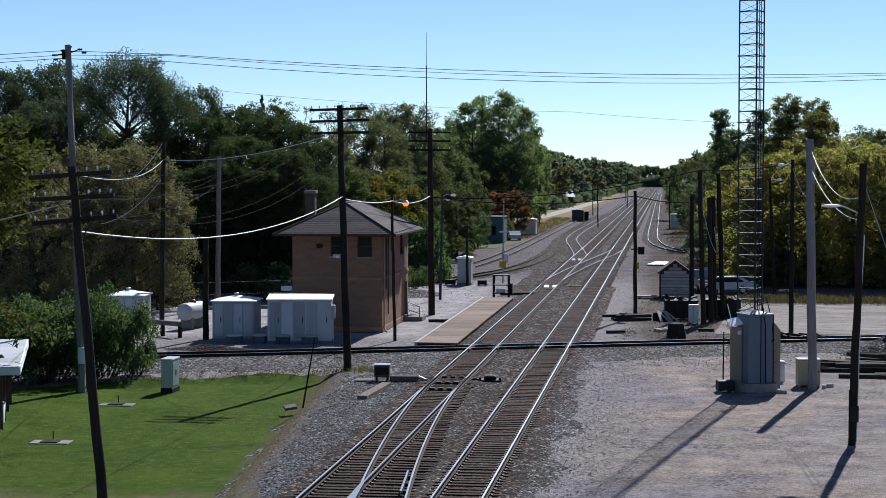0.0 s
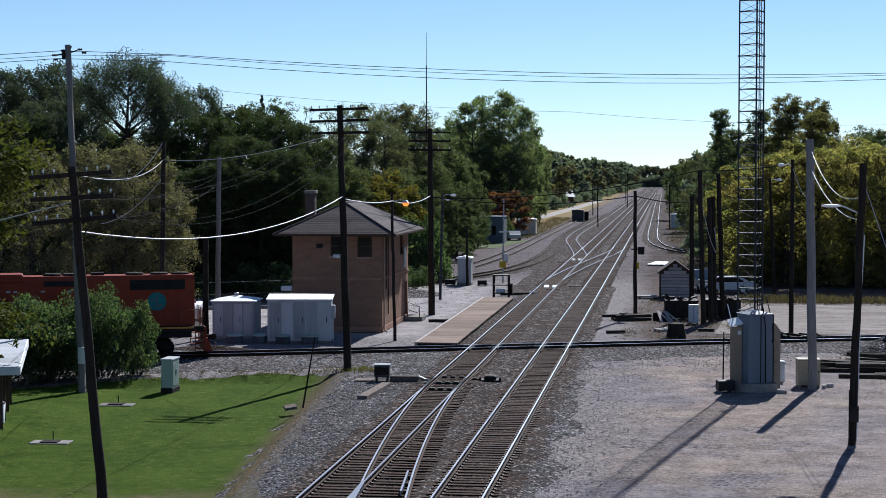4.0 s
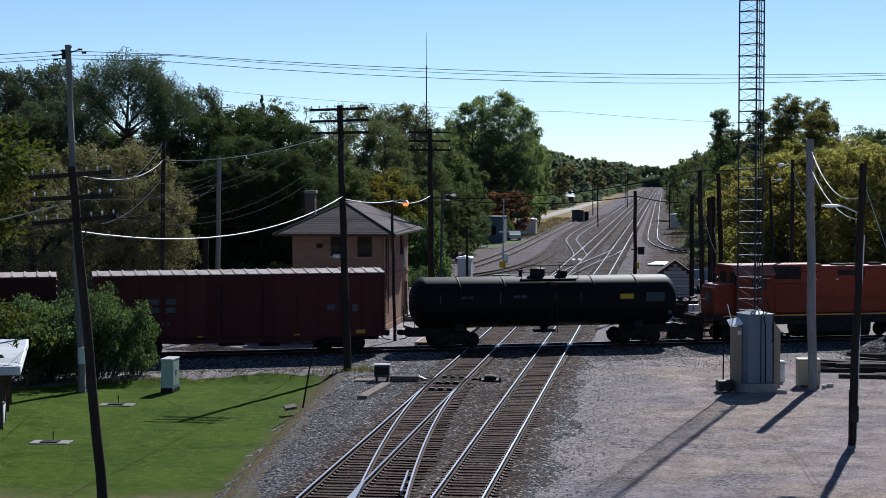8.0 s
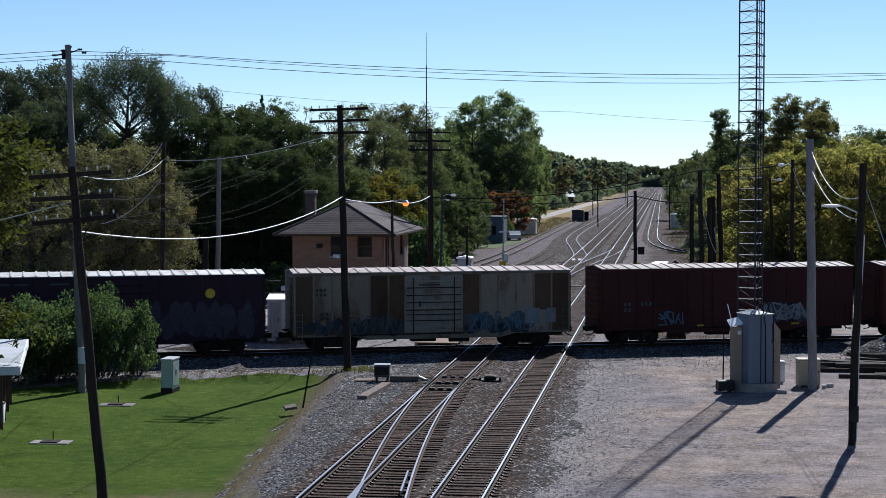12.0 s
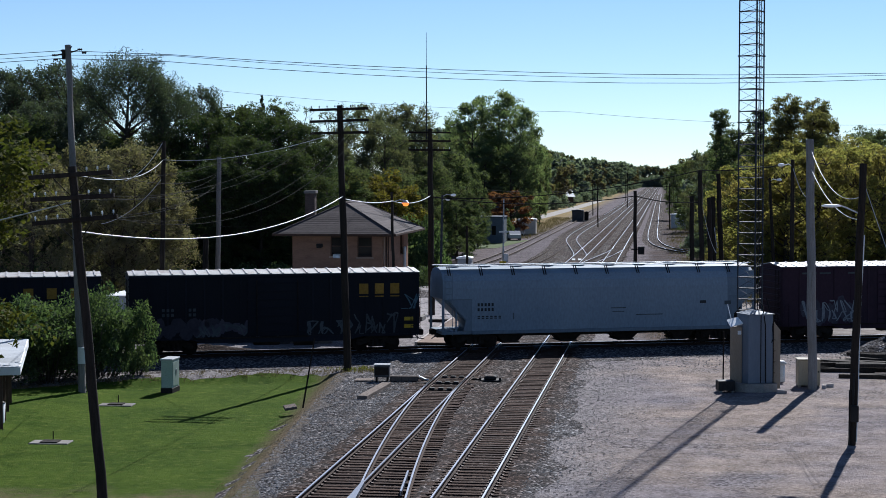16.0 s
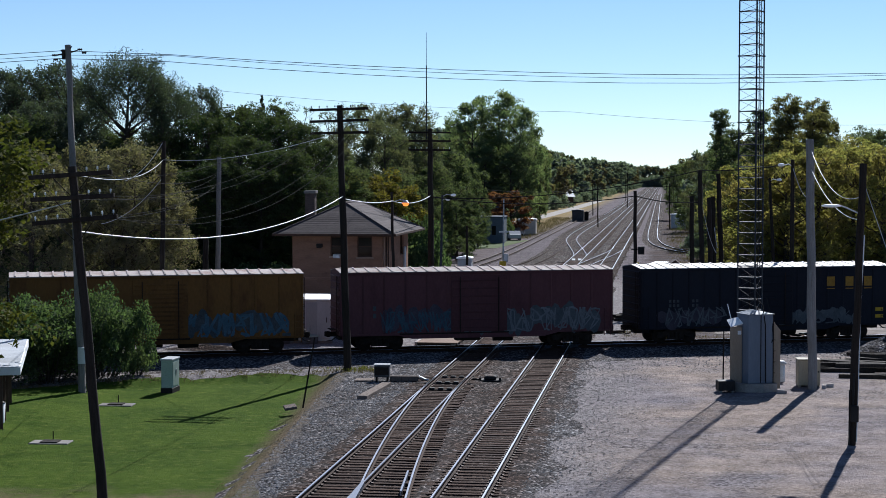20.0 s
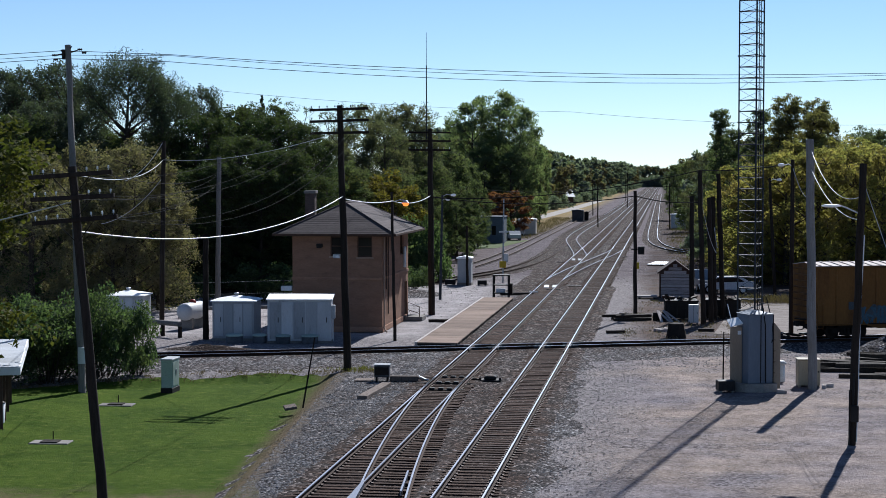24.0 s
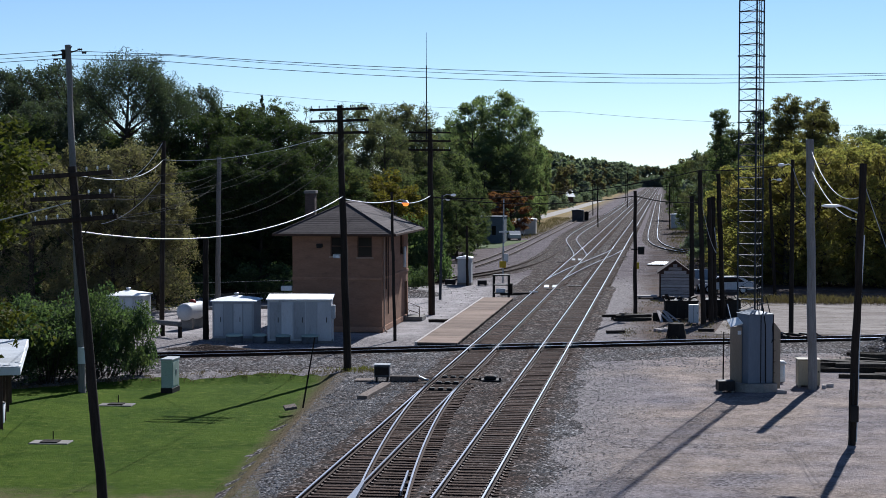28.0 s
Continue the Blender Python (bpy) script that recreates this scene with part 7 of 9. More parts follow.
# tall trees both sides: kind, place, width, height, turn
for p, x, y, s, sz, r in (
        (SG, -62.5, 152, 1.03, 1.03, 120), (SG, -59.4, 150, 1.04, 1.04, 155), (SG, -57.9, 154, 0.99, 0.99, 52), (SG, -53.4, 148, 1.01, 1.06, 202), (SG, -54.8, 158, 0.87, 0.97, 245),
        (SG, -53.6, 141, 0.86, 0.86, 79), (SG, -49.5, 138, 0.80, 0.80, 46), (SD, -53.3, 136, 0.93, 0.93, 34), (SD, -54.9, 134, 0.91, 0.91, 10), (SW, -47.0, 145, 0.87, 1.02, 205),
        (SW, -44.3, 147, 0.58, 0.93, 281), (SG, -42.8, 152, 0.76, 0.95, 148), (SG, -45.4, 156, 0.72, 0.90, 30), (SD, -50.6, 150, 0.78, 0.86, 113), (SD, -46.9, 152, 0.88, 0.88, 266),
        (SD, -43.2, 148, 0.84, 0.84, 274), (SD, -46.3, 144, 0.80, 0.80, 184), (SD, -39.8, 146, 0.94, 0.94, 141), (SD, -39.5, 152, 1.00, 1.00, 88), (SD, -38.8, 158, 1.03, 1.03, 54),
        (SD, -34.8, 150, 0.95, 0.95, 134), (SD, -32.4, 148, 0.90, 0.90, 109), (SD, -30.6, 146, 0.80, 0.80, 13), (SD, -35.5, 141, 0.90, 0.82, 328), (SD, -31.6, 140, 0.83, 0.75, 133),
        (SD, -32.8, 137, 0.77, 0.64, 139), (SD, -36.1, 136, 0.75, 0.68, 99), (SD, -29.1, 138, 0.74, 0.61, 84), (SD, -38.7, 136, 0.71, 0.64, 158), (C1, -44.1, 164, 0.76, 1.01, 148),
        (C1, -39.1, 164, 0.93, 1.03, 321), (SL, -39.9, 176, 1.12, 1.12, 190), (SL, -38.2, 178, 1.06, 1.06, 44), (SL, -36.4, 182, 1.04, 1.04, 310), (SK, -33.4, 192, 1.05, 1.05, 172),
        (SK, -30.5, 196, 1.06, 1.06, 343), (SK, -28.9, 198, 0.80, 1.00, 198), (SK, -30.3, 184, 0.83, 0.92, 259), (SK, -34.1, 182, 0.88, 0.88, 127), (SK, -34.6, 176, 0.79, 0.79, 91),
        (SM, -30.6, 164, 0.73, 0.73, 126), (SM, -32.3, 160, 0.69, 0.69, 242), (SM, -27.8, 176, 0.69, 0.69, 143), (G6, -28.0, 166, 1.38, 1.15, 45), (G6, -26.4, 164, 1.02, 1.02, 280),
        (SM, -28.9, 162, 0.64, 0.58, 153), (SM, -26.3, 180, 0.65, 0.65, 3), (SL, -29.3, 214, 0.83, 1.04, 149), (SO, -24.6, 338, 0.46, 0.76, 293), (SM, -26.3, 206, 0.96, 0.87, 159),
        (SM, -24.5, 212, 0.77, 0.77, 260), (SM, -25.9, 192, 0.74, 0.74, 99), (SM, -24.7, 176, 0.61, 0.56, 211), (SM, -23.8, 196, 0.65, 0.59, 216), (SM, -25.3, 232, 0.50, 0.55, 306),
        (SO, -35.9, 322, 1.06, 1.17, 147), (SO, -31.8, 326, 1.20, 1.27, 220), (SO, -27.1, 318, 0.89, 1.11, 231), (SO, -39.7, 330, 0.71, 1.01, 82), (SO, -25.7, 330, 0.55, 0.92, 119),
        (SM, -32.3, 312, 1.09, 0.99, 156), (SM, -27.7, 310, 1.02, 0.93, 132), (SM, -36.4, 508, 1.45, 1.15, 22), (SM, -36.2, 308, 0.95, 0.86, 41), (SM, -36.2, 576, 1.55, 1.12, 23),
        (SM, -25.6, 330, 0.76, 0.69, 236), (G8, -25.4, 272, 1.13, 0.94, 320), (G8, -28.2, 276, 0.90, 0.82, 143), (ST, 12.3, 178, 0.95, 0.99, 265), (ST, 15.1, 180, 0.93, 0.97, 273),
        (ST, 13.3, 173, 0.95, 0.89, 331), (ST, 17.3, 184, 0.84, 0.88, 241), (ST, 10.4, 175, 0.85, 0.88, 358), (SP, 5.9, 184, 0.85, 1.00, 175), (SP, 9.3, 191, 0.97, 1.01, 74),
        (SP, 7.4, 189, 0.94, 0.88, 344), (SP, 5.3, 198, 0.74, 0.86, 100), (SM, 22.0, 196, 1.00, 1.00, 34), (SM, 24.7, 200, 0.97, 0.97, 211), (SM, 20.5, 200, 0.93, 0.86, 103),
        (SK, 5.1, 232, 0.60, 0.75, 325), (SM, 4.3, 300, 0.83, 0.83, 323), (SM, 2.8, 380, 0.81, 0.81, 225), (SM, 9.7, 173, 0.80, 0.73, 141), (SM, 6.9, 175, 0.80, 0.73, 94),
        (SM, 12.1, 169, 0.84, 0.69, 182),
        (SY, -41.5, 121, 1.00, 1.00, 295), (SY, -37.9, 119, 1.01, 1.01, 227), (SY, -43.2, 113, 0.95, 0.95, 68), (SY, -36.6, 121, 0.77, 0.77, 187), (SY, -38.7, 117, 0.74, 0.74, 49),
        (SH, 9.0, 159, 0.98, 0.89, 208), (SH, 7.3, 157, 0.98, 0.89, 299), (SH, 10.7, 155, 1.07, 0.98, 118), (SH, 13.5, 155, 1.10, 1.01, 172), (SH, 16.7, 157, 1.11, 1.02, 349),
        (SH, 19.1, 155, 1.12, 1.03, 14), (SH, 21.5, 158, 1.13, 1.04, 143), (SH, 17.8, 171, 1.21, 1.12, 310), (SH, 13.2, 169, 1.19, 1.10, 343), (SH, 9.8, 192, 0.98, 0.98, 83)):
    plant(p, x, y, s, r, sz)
for i in range(26):
    plant(B3, -66 + i * 1.75 + rnd.uniform(-0.8, 0.8), 136 + i * 0.75 + rnd.uniform(-3, 3), rnd.uniform(0.9, 1.35), rnd.uniform(0, 360), rnd.uniform(1.3, 2.0))
for i in range(14):
    plant(SD, -74 + i * 3.8 + rnd.uniform(-1, 1), 172 + i * 2.5 + rnd.uniform(-4, 4), rnd.uniform(0.65, 0.8), rnd.uniform(0, 360))
for i in range(8):
    plant(B4, 8.3 + i * 3.8 + rnd.uniform(-0.8, 0.8), 168 + rnd.uniform(-4, 6), rnd.uniform(0.9, 1.3), rnd.uniform(0, 360), rnd.uniform(1.4, 2.1))
for i in range(5):
    plant(G9, 12 + i * 7.0, 196 + rnd.uniform(-6, 6), rnd.uniform(0.7, 0.85), rnd.uniform(0, 360))
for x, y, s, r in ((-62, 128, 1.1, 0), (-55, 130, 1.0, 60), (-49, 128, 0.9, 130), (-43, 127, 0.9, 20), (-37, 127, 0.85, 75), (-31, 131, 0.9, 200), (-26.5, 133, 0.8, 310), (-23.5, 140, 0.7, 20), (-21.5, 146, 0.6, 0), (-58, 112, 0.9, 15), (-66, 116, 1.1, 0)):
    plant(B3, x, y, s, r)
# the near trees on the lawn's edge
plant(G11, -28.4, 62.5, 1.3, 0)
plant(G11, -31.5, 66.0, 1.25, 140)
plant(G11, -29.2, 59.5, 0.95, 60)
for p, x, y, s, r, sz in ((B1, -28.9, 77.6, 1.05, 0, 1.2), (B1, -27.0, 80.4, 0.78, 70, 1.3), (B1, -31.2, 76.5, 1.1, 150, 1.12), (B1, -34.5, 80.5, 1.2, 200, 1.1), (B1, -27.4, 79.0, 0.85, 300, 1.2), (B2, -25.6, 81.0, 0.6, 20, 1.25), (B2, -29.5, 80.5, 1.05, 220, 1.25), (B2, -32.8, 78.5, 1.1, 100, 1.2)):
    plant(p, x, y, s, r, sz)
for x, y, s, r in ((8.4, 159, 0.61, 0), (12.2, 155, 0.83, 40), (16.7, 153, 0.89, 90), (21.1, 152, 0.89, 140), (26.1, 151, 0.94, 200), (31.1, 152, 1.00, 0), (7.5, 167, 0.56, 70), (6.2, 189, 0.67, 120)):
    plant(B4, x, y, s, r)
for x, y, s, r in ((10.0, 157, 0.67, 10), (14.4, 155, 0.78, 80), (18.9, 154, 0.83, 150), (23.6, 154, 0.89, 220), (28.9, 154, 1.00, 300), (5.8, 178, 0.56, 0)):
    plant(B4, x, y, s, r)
plant(B3, -24.1, 261, 0.36, 40, 1.0)
# the long corridor of trees to the vanishing tracks
rnd = random.Random(17)
row_y = [340 * 1.062 ** i for i in range(24)]
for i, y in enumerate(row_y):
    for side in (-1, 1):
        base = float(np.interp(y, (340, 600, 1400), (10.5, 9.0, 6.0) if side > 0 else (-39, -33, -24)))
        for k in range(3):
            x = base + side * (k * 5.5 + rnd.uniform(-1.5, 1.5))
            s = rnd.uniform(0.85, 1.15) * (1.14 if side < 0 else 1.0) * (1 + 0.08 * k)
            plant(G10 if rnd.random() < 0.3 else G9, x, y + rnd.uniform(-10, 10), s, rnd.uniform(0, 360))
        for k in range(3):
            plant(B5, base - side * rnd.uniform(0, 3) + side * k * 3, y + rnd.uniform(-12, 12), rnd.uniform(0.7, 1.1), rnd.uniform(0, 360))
# trees and scrub closing the ends of the yards
for x, y, s in ((8.5, 205, 0.62), (10, 222, 0.7), (9, 245, 0.75), (10.5, 262, 0.85), (9.5, 285, 0.9), (11, 305, 0.95), (14, 235, 0.9), (15, 275, 1.0), (15, 320, 1.05), (9, 325, 0.9)):
    plant(G9 if rnd.random() < 0.6 else G10, x, y, s, rnd.uniform(0, 360))
for x, y, s in ((4.6, 200, 0.4), (4.4, 230, 0.45), (6.0, 245, 0.6), (7.5, 220, 0.6), (7.0, 262, 0.5), (7.5, 285, 0.55), (7.0, 310, 0.5), (6.5, 330, 0.55)):
    plant(B5, x, y, s, rnd.uniform(0, 360))
for x, y, s in ((-31.5, 262, 0.8), (-34, 275, 1.0), (-30.5, 292, 0.8), (-33.5, 312, 0.9), (-37, 330, 1.0), (-30, 240, 0.6)):
    plant(B5, x, y, s, rnd.uniform(0, 360))
for i in range(40):
    plant(G10 if i % 4 == 0 else G9, -62 + i * 3.1 + rnd.uniform(-1, 1), (1450, 1490)[i % 2] + rnd.uniform(-12, 12), rnd.uniform(1.05, 1.35), rnd.uniform(0, 360))
for i in range(16):
    plant(B5, -34 + i * 3.2, 1425 + rnd.uniform(-10, 10), rnd.uniform(1.0, 1.5), rnd.uniform(0, 360), rnd.uniform(1.5, 2.2))


# ---- grass, weeds and loose stone ----
def tufts(name, label, places, height, leaf, seed, per=7, spread=0.09):
    rnd = np.random.default_rng(seed)
    c = np.repeat(np.asarray(places), per, axis=0)
    n = len(c)
    p = np.zeros((n, 3))
    p[:, :2] = c[:, :2] + rnd.normal(size=(n, 2)) * spread
    p[:, 2] = [low(x, y) if x < -14 and y < 84 else 0.0 for x, y in p[:, :2]]
    h = height * (0.5 + 0.8 * rnd.random(n)) * np.repeat(0.5 + rnd.random(len(places)), per)
    lean = rnd.normal(size=(n, 2)) * 0.45 * h[:, None]
    a = rnd.random(n) * 6.28
    w = np.stack([np.cos(a), np.sin(a), np.zeros(n)], 1) * (0.012 + 0.05 * h[:, None])
    tip = p + np.stack([lean[:, 0], lean[:, 1], h], 1)
    mid = p + np.stack([lean[:, 0] * 0.3, lean[:, 1] * 0.3, h * 0.55], 1)
    v = np.stack([p - w * 0.6, mid - w, tip, mid + w], axis=1).reshape(-1, 3)
    ob = new(name, numpy_mesh(name, v, np.arange(4 * n).reshape(-1, 4), leaf))
    return tagged(ob, label, "grass", kind="stuff")


rng = np.random.default_rng(99)
lawn_xy = np.stack([-36 + 22.2 * rng.random(5000), 47 + 36 * rng.random(5000)], 1)
lim = np.interp(lawn_xy[:, 0], (-60, -29.3, -23.1, -14.9, -13), (70, 74.7, 81.0, 83.3, 83.5)) - 0.4
lawn_xy = lawn_xy[(lawn_xy[:, 1] < lim) & (lawn_xy[:, 0] + 0.092 * (lawn_xy[:, 1] - 66) < -15.4)]
tufts("lawn_blades", "short mown grass blades of the lawn", lawn_xy, 0.02, GRASS, 1, 3, 0.2)
edge_y = 44 + 40 * rng.random(160)
edge = np.stack([-14.6 - 0.092 * (edge_y - 66) + rng.normal(size=160) * 0.5, edge_y], 1)
tufts("dry_grass", "dry brown grass along the ballast", edge, 0.035, GRASS_DRY, 2, 5, 0.25)
ex = -32 + 18 * rng.random(260)
edge2 = np.stack([ex, np.interp(ex, (-29.3, -23.1, -14.9), (74.9, 81.3, 83.7)) + rng.normal(size=260) * 0.35], 1)
tufts("weeds", "straggling weeds at the lawn's far edge", edge2, 0.11, GRASS_DRY, 3, 7, 0.12)
pole_w = np.stack([-15.3 + rng.normal(size=45) * 0.7, 84.2 + rng.normal(size=45) * 0.35], 1)
tufts("weeds", "yellow-green weeds round the pole's foot", pole_w, 0.16, GRASS_YELLOW, 4, 6, 0.15)
mx = np.stack([-2.5 + 9 * rng.random(260), 101.5 + 32 * rng.random(260)], 1)
mx = mx[(mx[:, 1] - 100.5) > (mx[:, 0] + 2) * 0.4]
tufts("dry_weeds", "dry brown weeds on rough ground", mx, 0.15, GRASS_DRY, 5, 8, 0.2)
far = np.stack([-25 + 4.5 * rng.random(900), 262 + 130 * rng.random(900)], 1)
tufts("dry_weeds", "tall straw-coloured grass beside the far tracks", far, 0.3, GRASS_DRY, 6, 6, 0.6)
far2 = np.stack([1.0 + 5.5 * rng.random(900), 180 + 160 * rng.random(900)], 1)
tufts("dry_weeds", "straw-coloured grass on the eastern verge", far2, 0.3, GRASS_DRY, 7, 6, 0.6)
fe = np.stack([6 + 26 * rng.random(900), 132 + 4 * rng.random(900)], 1)
tufts("dry_weeds", "dry grass strip before the eastern trees", fe, 0.4, GRASS_DRY, 8, 8, 0.3)


def loose_stones(n, seed, box, size, slant=0.0, fade=1.0):
    """Stones lying proud of the ballast, each a rough lump."""
    r = np.random.default_rng(seed)
    base = np.array([(1, 0, 0), (0, 1, 0), (-1, 0, 0), (0, -1, 0), (0, 0, 1), (0, 0, -1)], float)
    tri = np.array([(0, 1, 4, 4), (1, 2, 4, 4), (2, 3, 4, 4), (3, 0, 4, 4), (1, 0, 5, 5), (2, 1, 5, 5), (3, 2, 5, 5), (0, 3, 5, 5)])
    s = Shape()
    for _ in range(n):
        x, y = box[0] + (box[1] - box[0]) * (1 - (1 - r.random()) ** (1 / fade)), box[2] + (box[3] - box[2]) * r.random()
        x -= slant * (y - 66) * (box[1] - x) / (box[1] - box[0])
        v = base * (size * (0.5 + r.random((6, 1)))) * np.array((1, 1, 0.36)) + np.array((x, y, 0.008 + low(x, y)))
        s.add(v.tolist(), [tuple(q[:3]) for q in tri.tolist()])
    return s


def ballast_stones():
    s = Shape()
    for k, (n, box, size) in enumerate(((6500, (-14.4, -11.5, 46, 84), 0.046), (900, (-15.5, -11.5, 84, 95), 0.05), (2000, (-4.6, 0.2, 46, 95), 0.042), (1100, (-8.9, -7.2, 46, 95), 0.035), (2600, (-11.2, -4.9, 46, 95), 0.032), (1500, (-28, -14, 84, 93), 0.055), (1200, (-3, 14, 88, 97), 0.055), (900, (-2.8, 3.0, 46, 92), 0.028))):
        q = loose_stones(n, 200 + k, box, size, 0.092 if k == 0 else 0.0, 2.6 if box[0] == -2.8 else 2.6 if box[0] == -4.6 else 1.0)
        s.add(q.v, q.f)
    me = bpy.data.meshes.new("ballast_stones")
    me.from_pydata(s.v, [], s.f)
    me.materials.append(STONE)
    tagged(new("ballast_stones", me), "loose grey stones strewn on the ballast", "stones", kind="stuff")


def yard_debris():
    """Chips of stone, cinder and wood strewn thinly over the bare yard."""
    s = Shape()
    for k, (n, box, size) in enumerate(((600, (-2.5, 12, 46, 90), 0.022), (260, (5, 30, 107, 133), 0.04), (500, (-3, 6, 100.5, 134), 0.06), (350, (-24, -14, 116, 150), 0.06), (160, (-36, -24, 94, 112), 0.06), (300, (-14, -2, 150, 260), 0.1), (200, (-20, -14, 150, 240), 0.1))):
        q = loose_stones(n, 400 + k, box, size)
        s.add(q.v, q.f)
    me = bpy.data.meshes.new("yard_debris")
    me.from_pydata(s.v, [], s.f)
    me.materials.append(CHIP)
    tagged(new("yard_debris", me), "scattered chips of stone and cinder on bare earth", "debris", kind="stuff")


yard_debris()
ballast_stones()


# ---- the freight train ----
def car_paint(name, c1, c2, stain, amount=(0.52, 0.75), rough=0.6):
    c1, c2, stain = [tuple(0.58 * v for v in c) for c in (c1, c2, stain)]
    return surface(name, c1, c2, rough, 0.0, 0.6, 18, 0.12, 0.004, stain, amount, (0.5, 1, 0.22), 0.14, spec=0.1)


RED_OXIDE = car_paint("oxide_red_paint", (0.125, 0.036, 0.030), (0.155, 0.045, 0.036), (0.085, 0.028, 0.024))
RED_DARK = car_paint("dull_red_paint", (0.105, 0.032, 0.032), (0.13, 0.040, 0.037), (0.07, 0.026, 0.026))
BEIGE = car_paint("faded_cream_paint", (0.38, 0.32, 0.235), (0.49, 0.43, 0.335), (0.19, 0.10, 0.055), (0.52, 0.66))
PANEL_RUST = car_paint("rusted_panel_paint", (0.165, 0.10, 0.058), (0.22, 0.14, 0.085), (0.11, 0.055, 0.03), (0.46, 0.68))
DOOR_WHITE = car_paint("chalky_white_paint", (0.46, 0.42, 0.34), (0.55, 0.51, 0.43), (0.24, 0.17, 0.11), (0.52, 0.68))
MAROON = car_paint("maroon_paint", (0.062, 0.036, 0.058), (0.080, 0.044, 0.070), (0.045, 0.032, 0.050))
HOPPER_GREY = car_paint("pale_blue_grey_paint", (0.37, 0.47, 0.58), (0.44, 0.55, 0.66), (0.33, 0.41, 0.49), (0.6, 0.85))
NAVY = car_paint("dark_navy_paint", (0.016, 0.020, 0.034), (0.025, 0.031, 0.048), (0.036, 0.031, 0.030), (0.55, 0.8))
ROSE = car_paint("faded_rose_paint", (0.19, 0.078, 0.088), (0.23, 0.098, 0.108), (0.13, 0.055, 0.06))
OCHRE = car_paint("ochre_yellow_paint", (0.31, 0.145, 0.040), (0.37, 0.175, 0.048), (0.15, 0.066, 0.028), (0.48, 0.72))
TANK_BLACK = car_paint("tank_black_paint", (0.012, 0.013, 0.016), (0.020, 0.021, 0.024), (0.03, 0.028, 0.026), (0.58, 0.85), 0.6)
LOCO_ORANGE = car_paint("loco_orange_paint", (0.45, 0.085, 0.042), (0.52, 0.10, 0.05), (0.33, 0.075, 0.045), (0.55, 0.8), 0.5)
# Pink tone of the cab roof, nose top and sun visor.
LOCO_PINK = car_paint("cab_pink_panels", (0.50, 0.20, 0.17), (0.56, 0.24, 0.20), (0.4, 0.14, 0.1))
SILL_YELLOW = surface("sill_yellow_paint", (0.74, 0.33, 0.07), (0.84, 0.40, 0.09), 0.55, 0.0, 4, 40, 0.1, 0.002, (0.35, 0.20, 0.05), (0.5, 0.75))
TEAL = car_paint("teal_paint", (0.05, 0.36, 0.36), (0.08, 0.42, 0.42), (0.12, 0.5, 0.5))
ROOF_GALV = surface("galvanised_car_roof", (0.52, 0.51, 0.50), (0.68, 0.67, 0.65), 0.55, 0.3, 0.8, 18, 0.15, 0.004, (0.30, 0.22, 0.18), (0.5, 0.7))
ROOF_PAINT = surface("dusty_car_roof", (0.42, 0.36, 0.34), (0.55, 0.49, 0.46), 0.7, 0.0, 0.8, 18, 0.15, 0.004, (0.28, 0.16, 0.13), (0.48, 0.7))
SPRAY_PALE = surface("pale_spray_paint", (0.17, 0.19, 0.21), (0.27, 0.29, 0.31), 0.6, 0.0, 2, 20, 0.05)
SPRAY_BLUE = surface("blue_spray_paint", (0.055, 0.115, 0.16), (0.10, 0.165, 0.21), 0.6, 0.0, 2, 20, 0.05)
SPRAY_GREY = surface("grey_spray_paint", (0.062, 0.075, 0.085), (0.105, 0.12, 0.13), 0.6, 0.0, 2, 20, 0.05)
SPRAY_MAUVE = surface("mauve_spray_paint", (0.050, 0.048, 0.065), (0.080, 0.072, 0.092), 0.7, 0.0, 2, 20, 0.05)
EMBLEM_GOLD = surface("gold_emblem_paint", (0.36, 0.20, 0.03), (0.42, 0.25, 0.05), 0.6, 0.0, 4, 40, 0.1, 0.002, (0.2, 0.12, 0.03), (0.5, 0.75))
STENCIL = surface("white_stencil", (0.50, 0.50, 0.50), (0.62, 0.62, 0.61), 0.6, 0.0, 3, 30, 0.05)
STENCIL_DARK = surface("dark_stencil", (0.035, 0.04, 0.045), (0.06, 0.06, 0.06), 0.6, 0.0, 3, 30, 0.05)

WHEEL_R = 0.42


def wheelset_mesh():
    s = Shape()
    for y in (-1, 1):
        m = Matrix.Translation((0, y * 0.755, 0)) @ Matrix.Rotation(radians(90 * y), 4, "X")
        s.lathe([(0.06, -0.06), (WHEEL_R + 0.026, -0.06), (WHEEL_R + 0.026, -0.03), (WHEEL_R, -0.025), (WHEEL_R - 0.004, 0.065), (WHEEL_R - 0.07, 0.07), (WHEEL_R - 0.09, 0.01), (0.16, 0.03), (0.13, 0.09), (0.06, 0.10)], 20, m)
        for k in range(3):
            a = 2 * math.pi * k / 3
            s.tube((0.24 * math.cos(a), y * 0.76, 0.24 * math.sin(a)), (0.24 * math.cos(a), y * 0.815, 0.24 * math.sin(a)), 0.045, n=8)
    s.tube((0, -1.02, 0), (0, 1.02, 0), 0.075, n=10)
    me = s.mesh("wheelset")
    me.materials.append(GRIME)
    return me


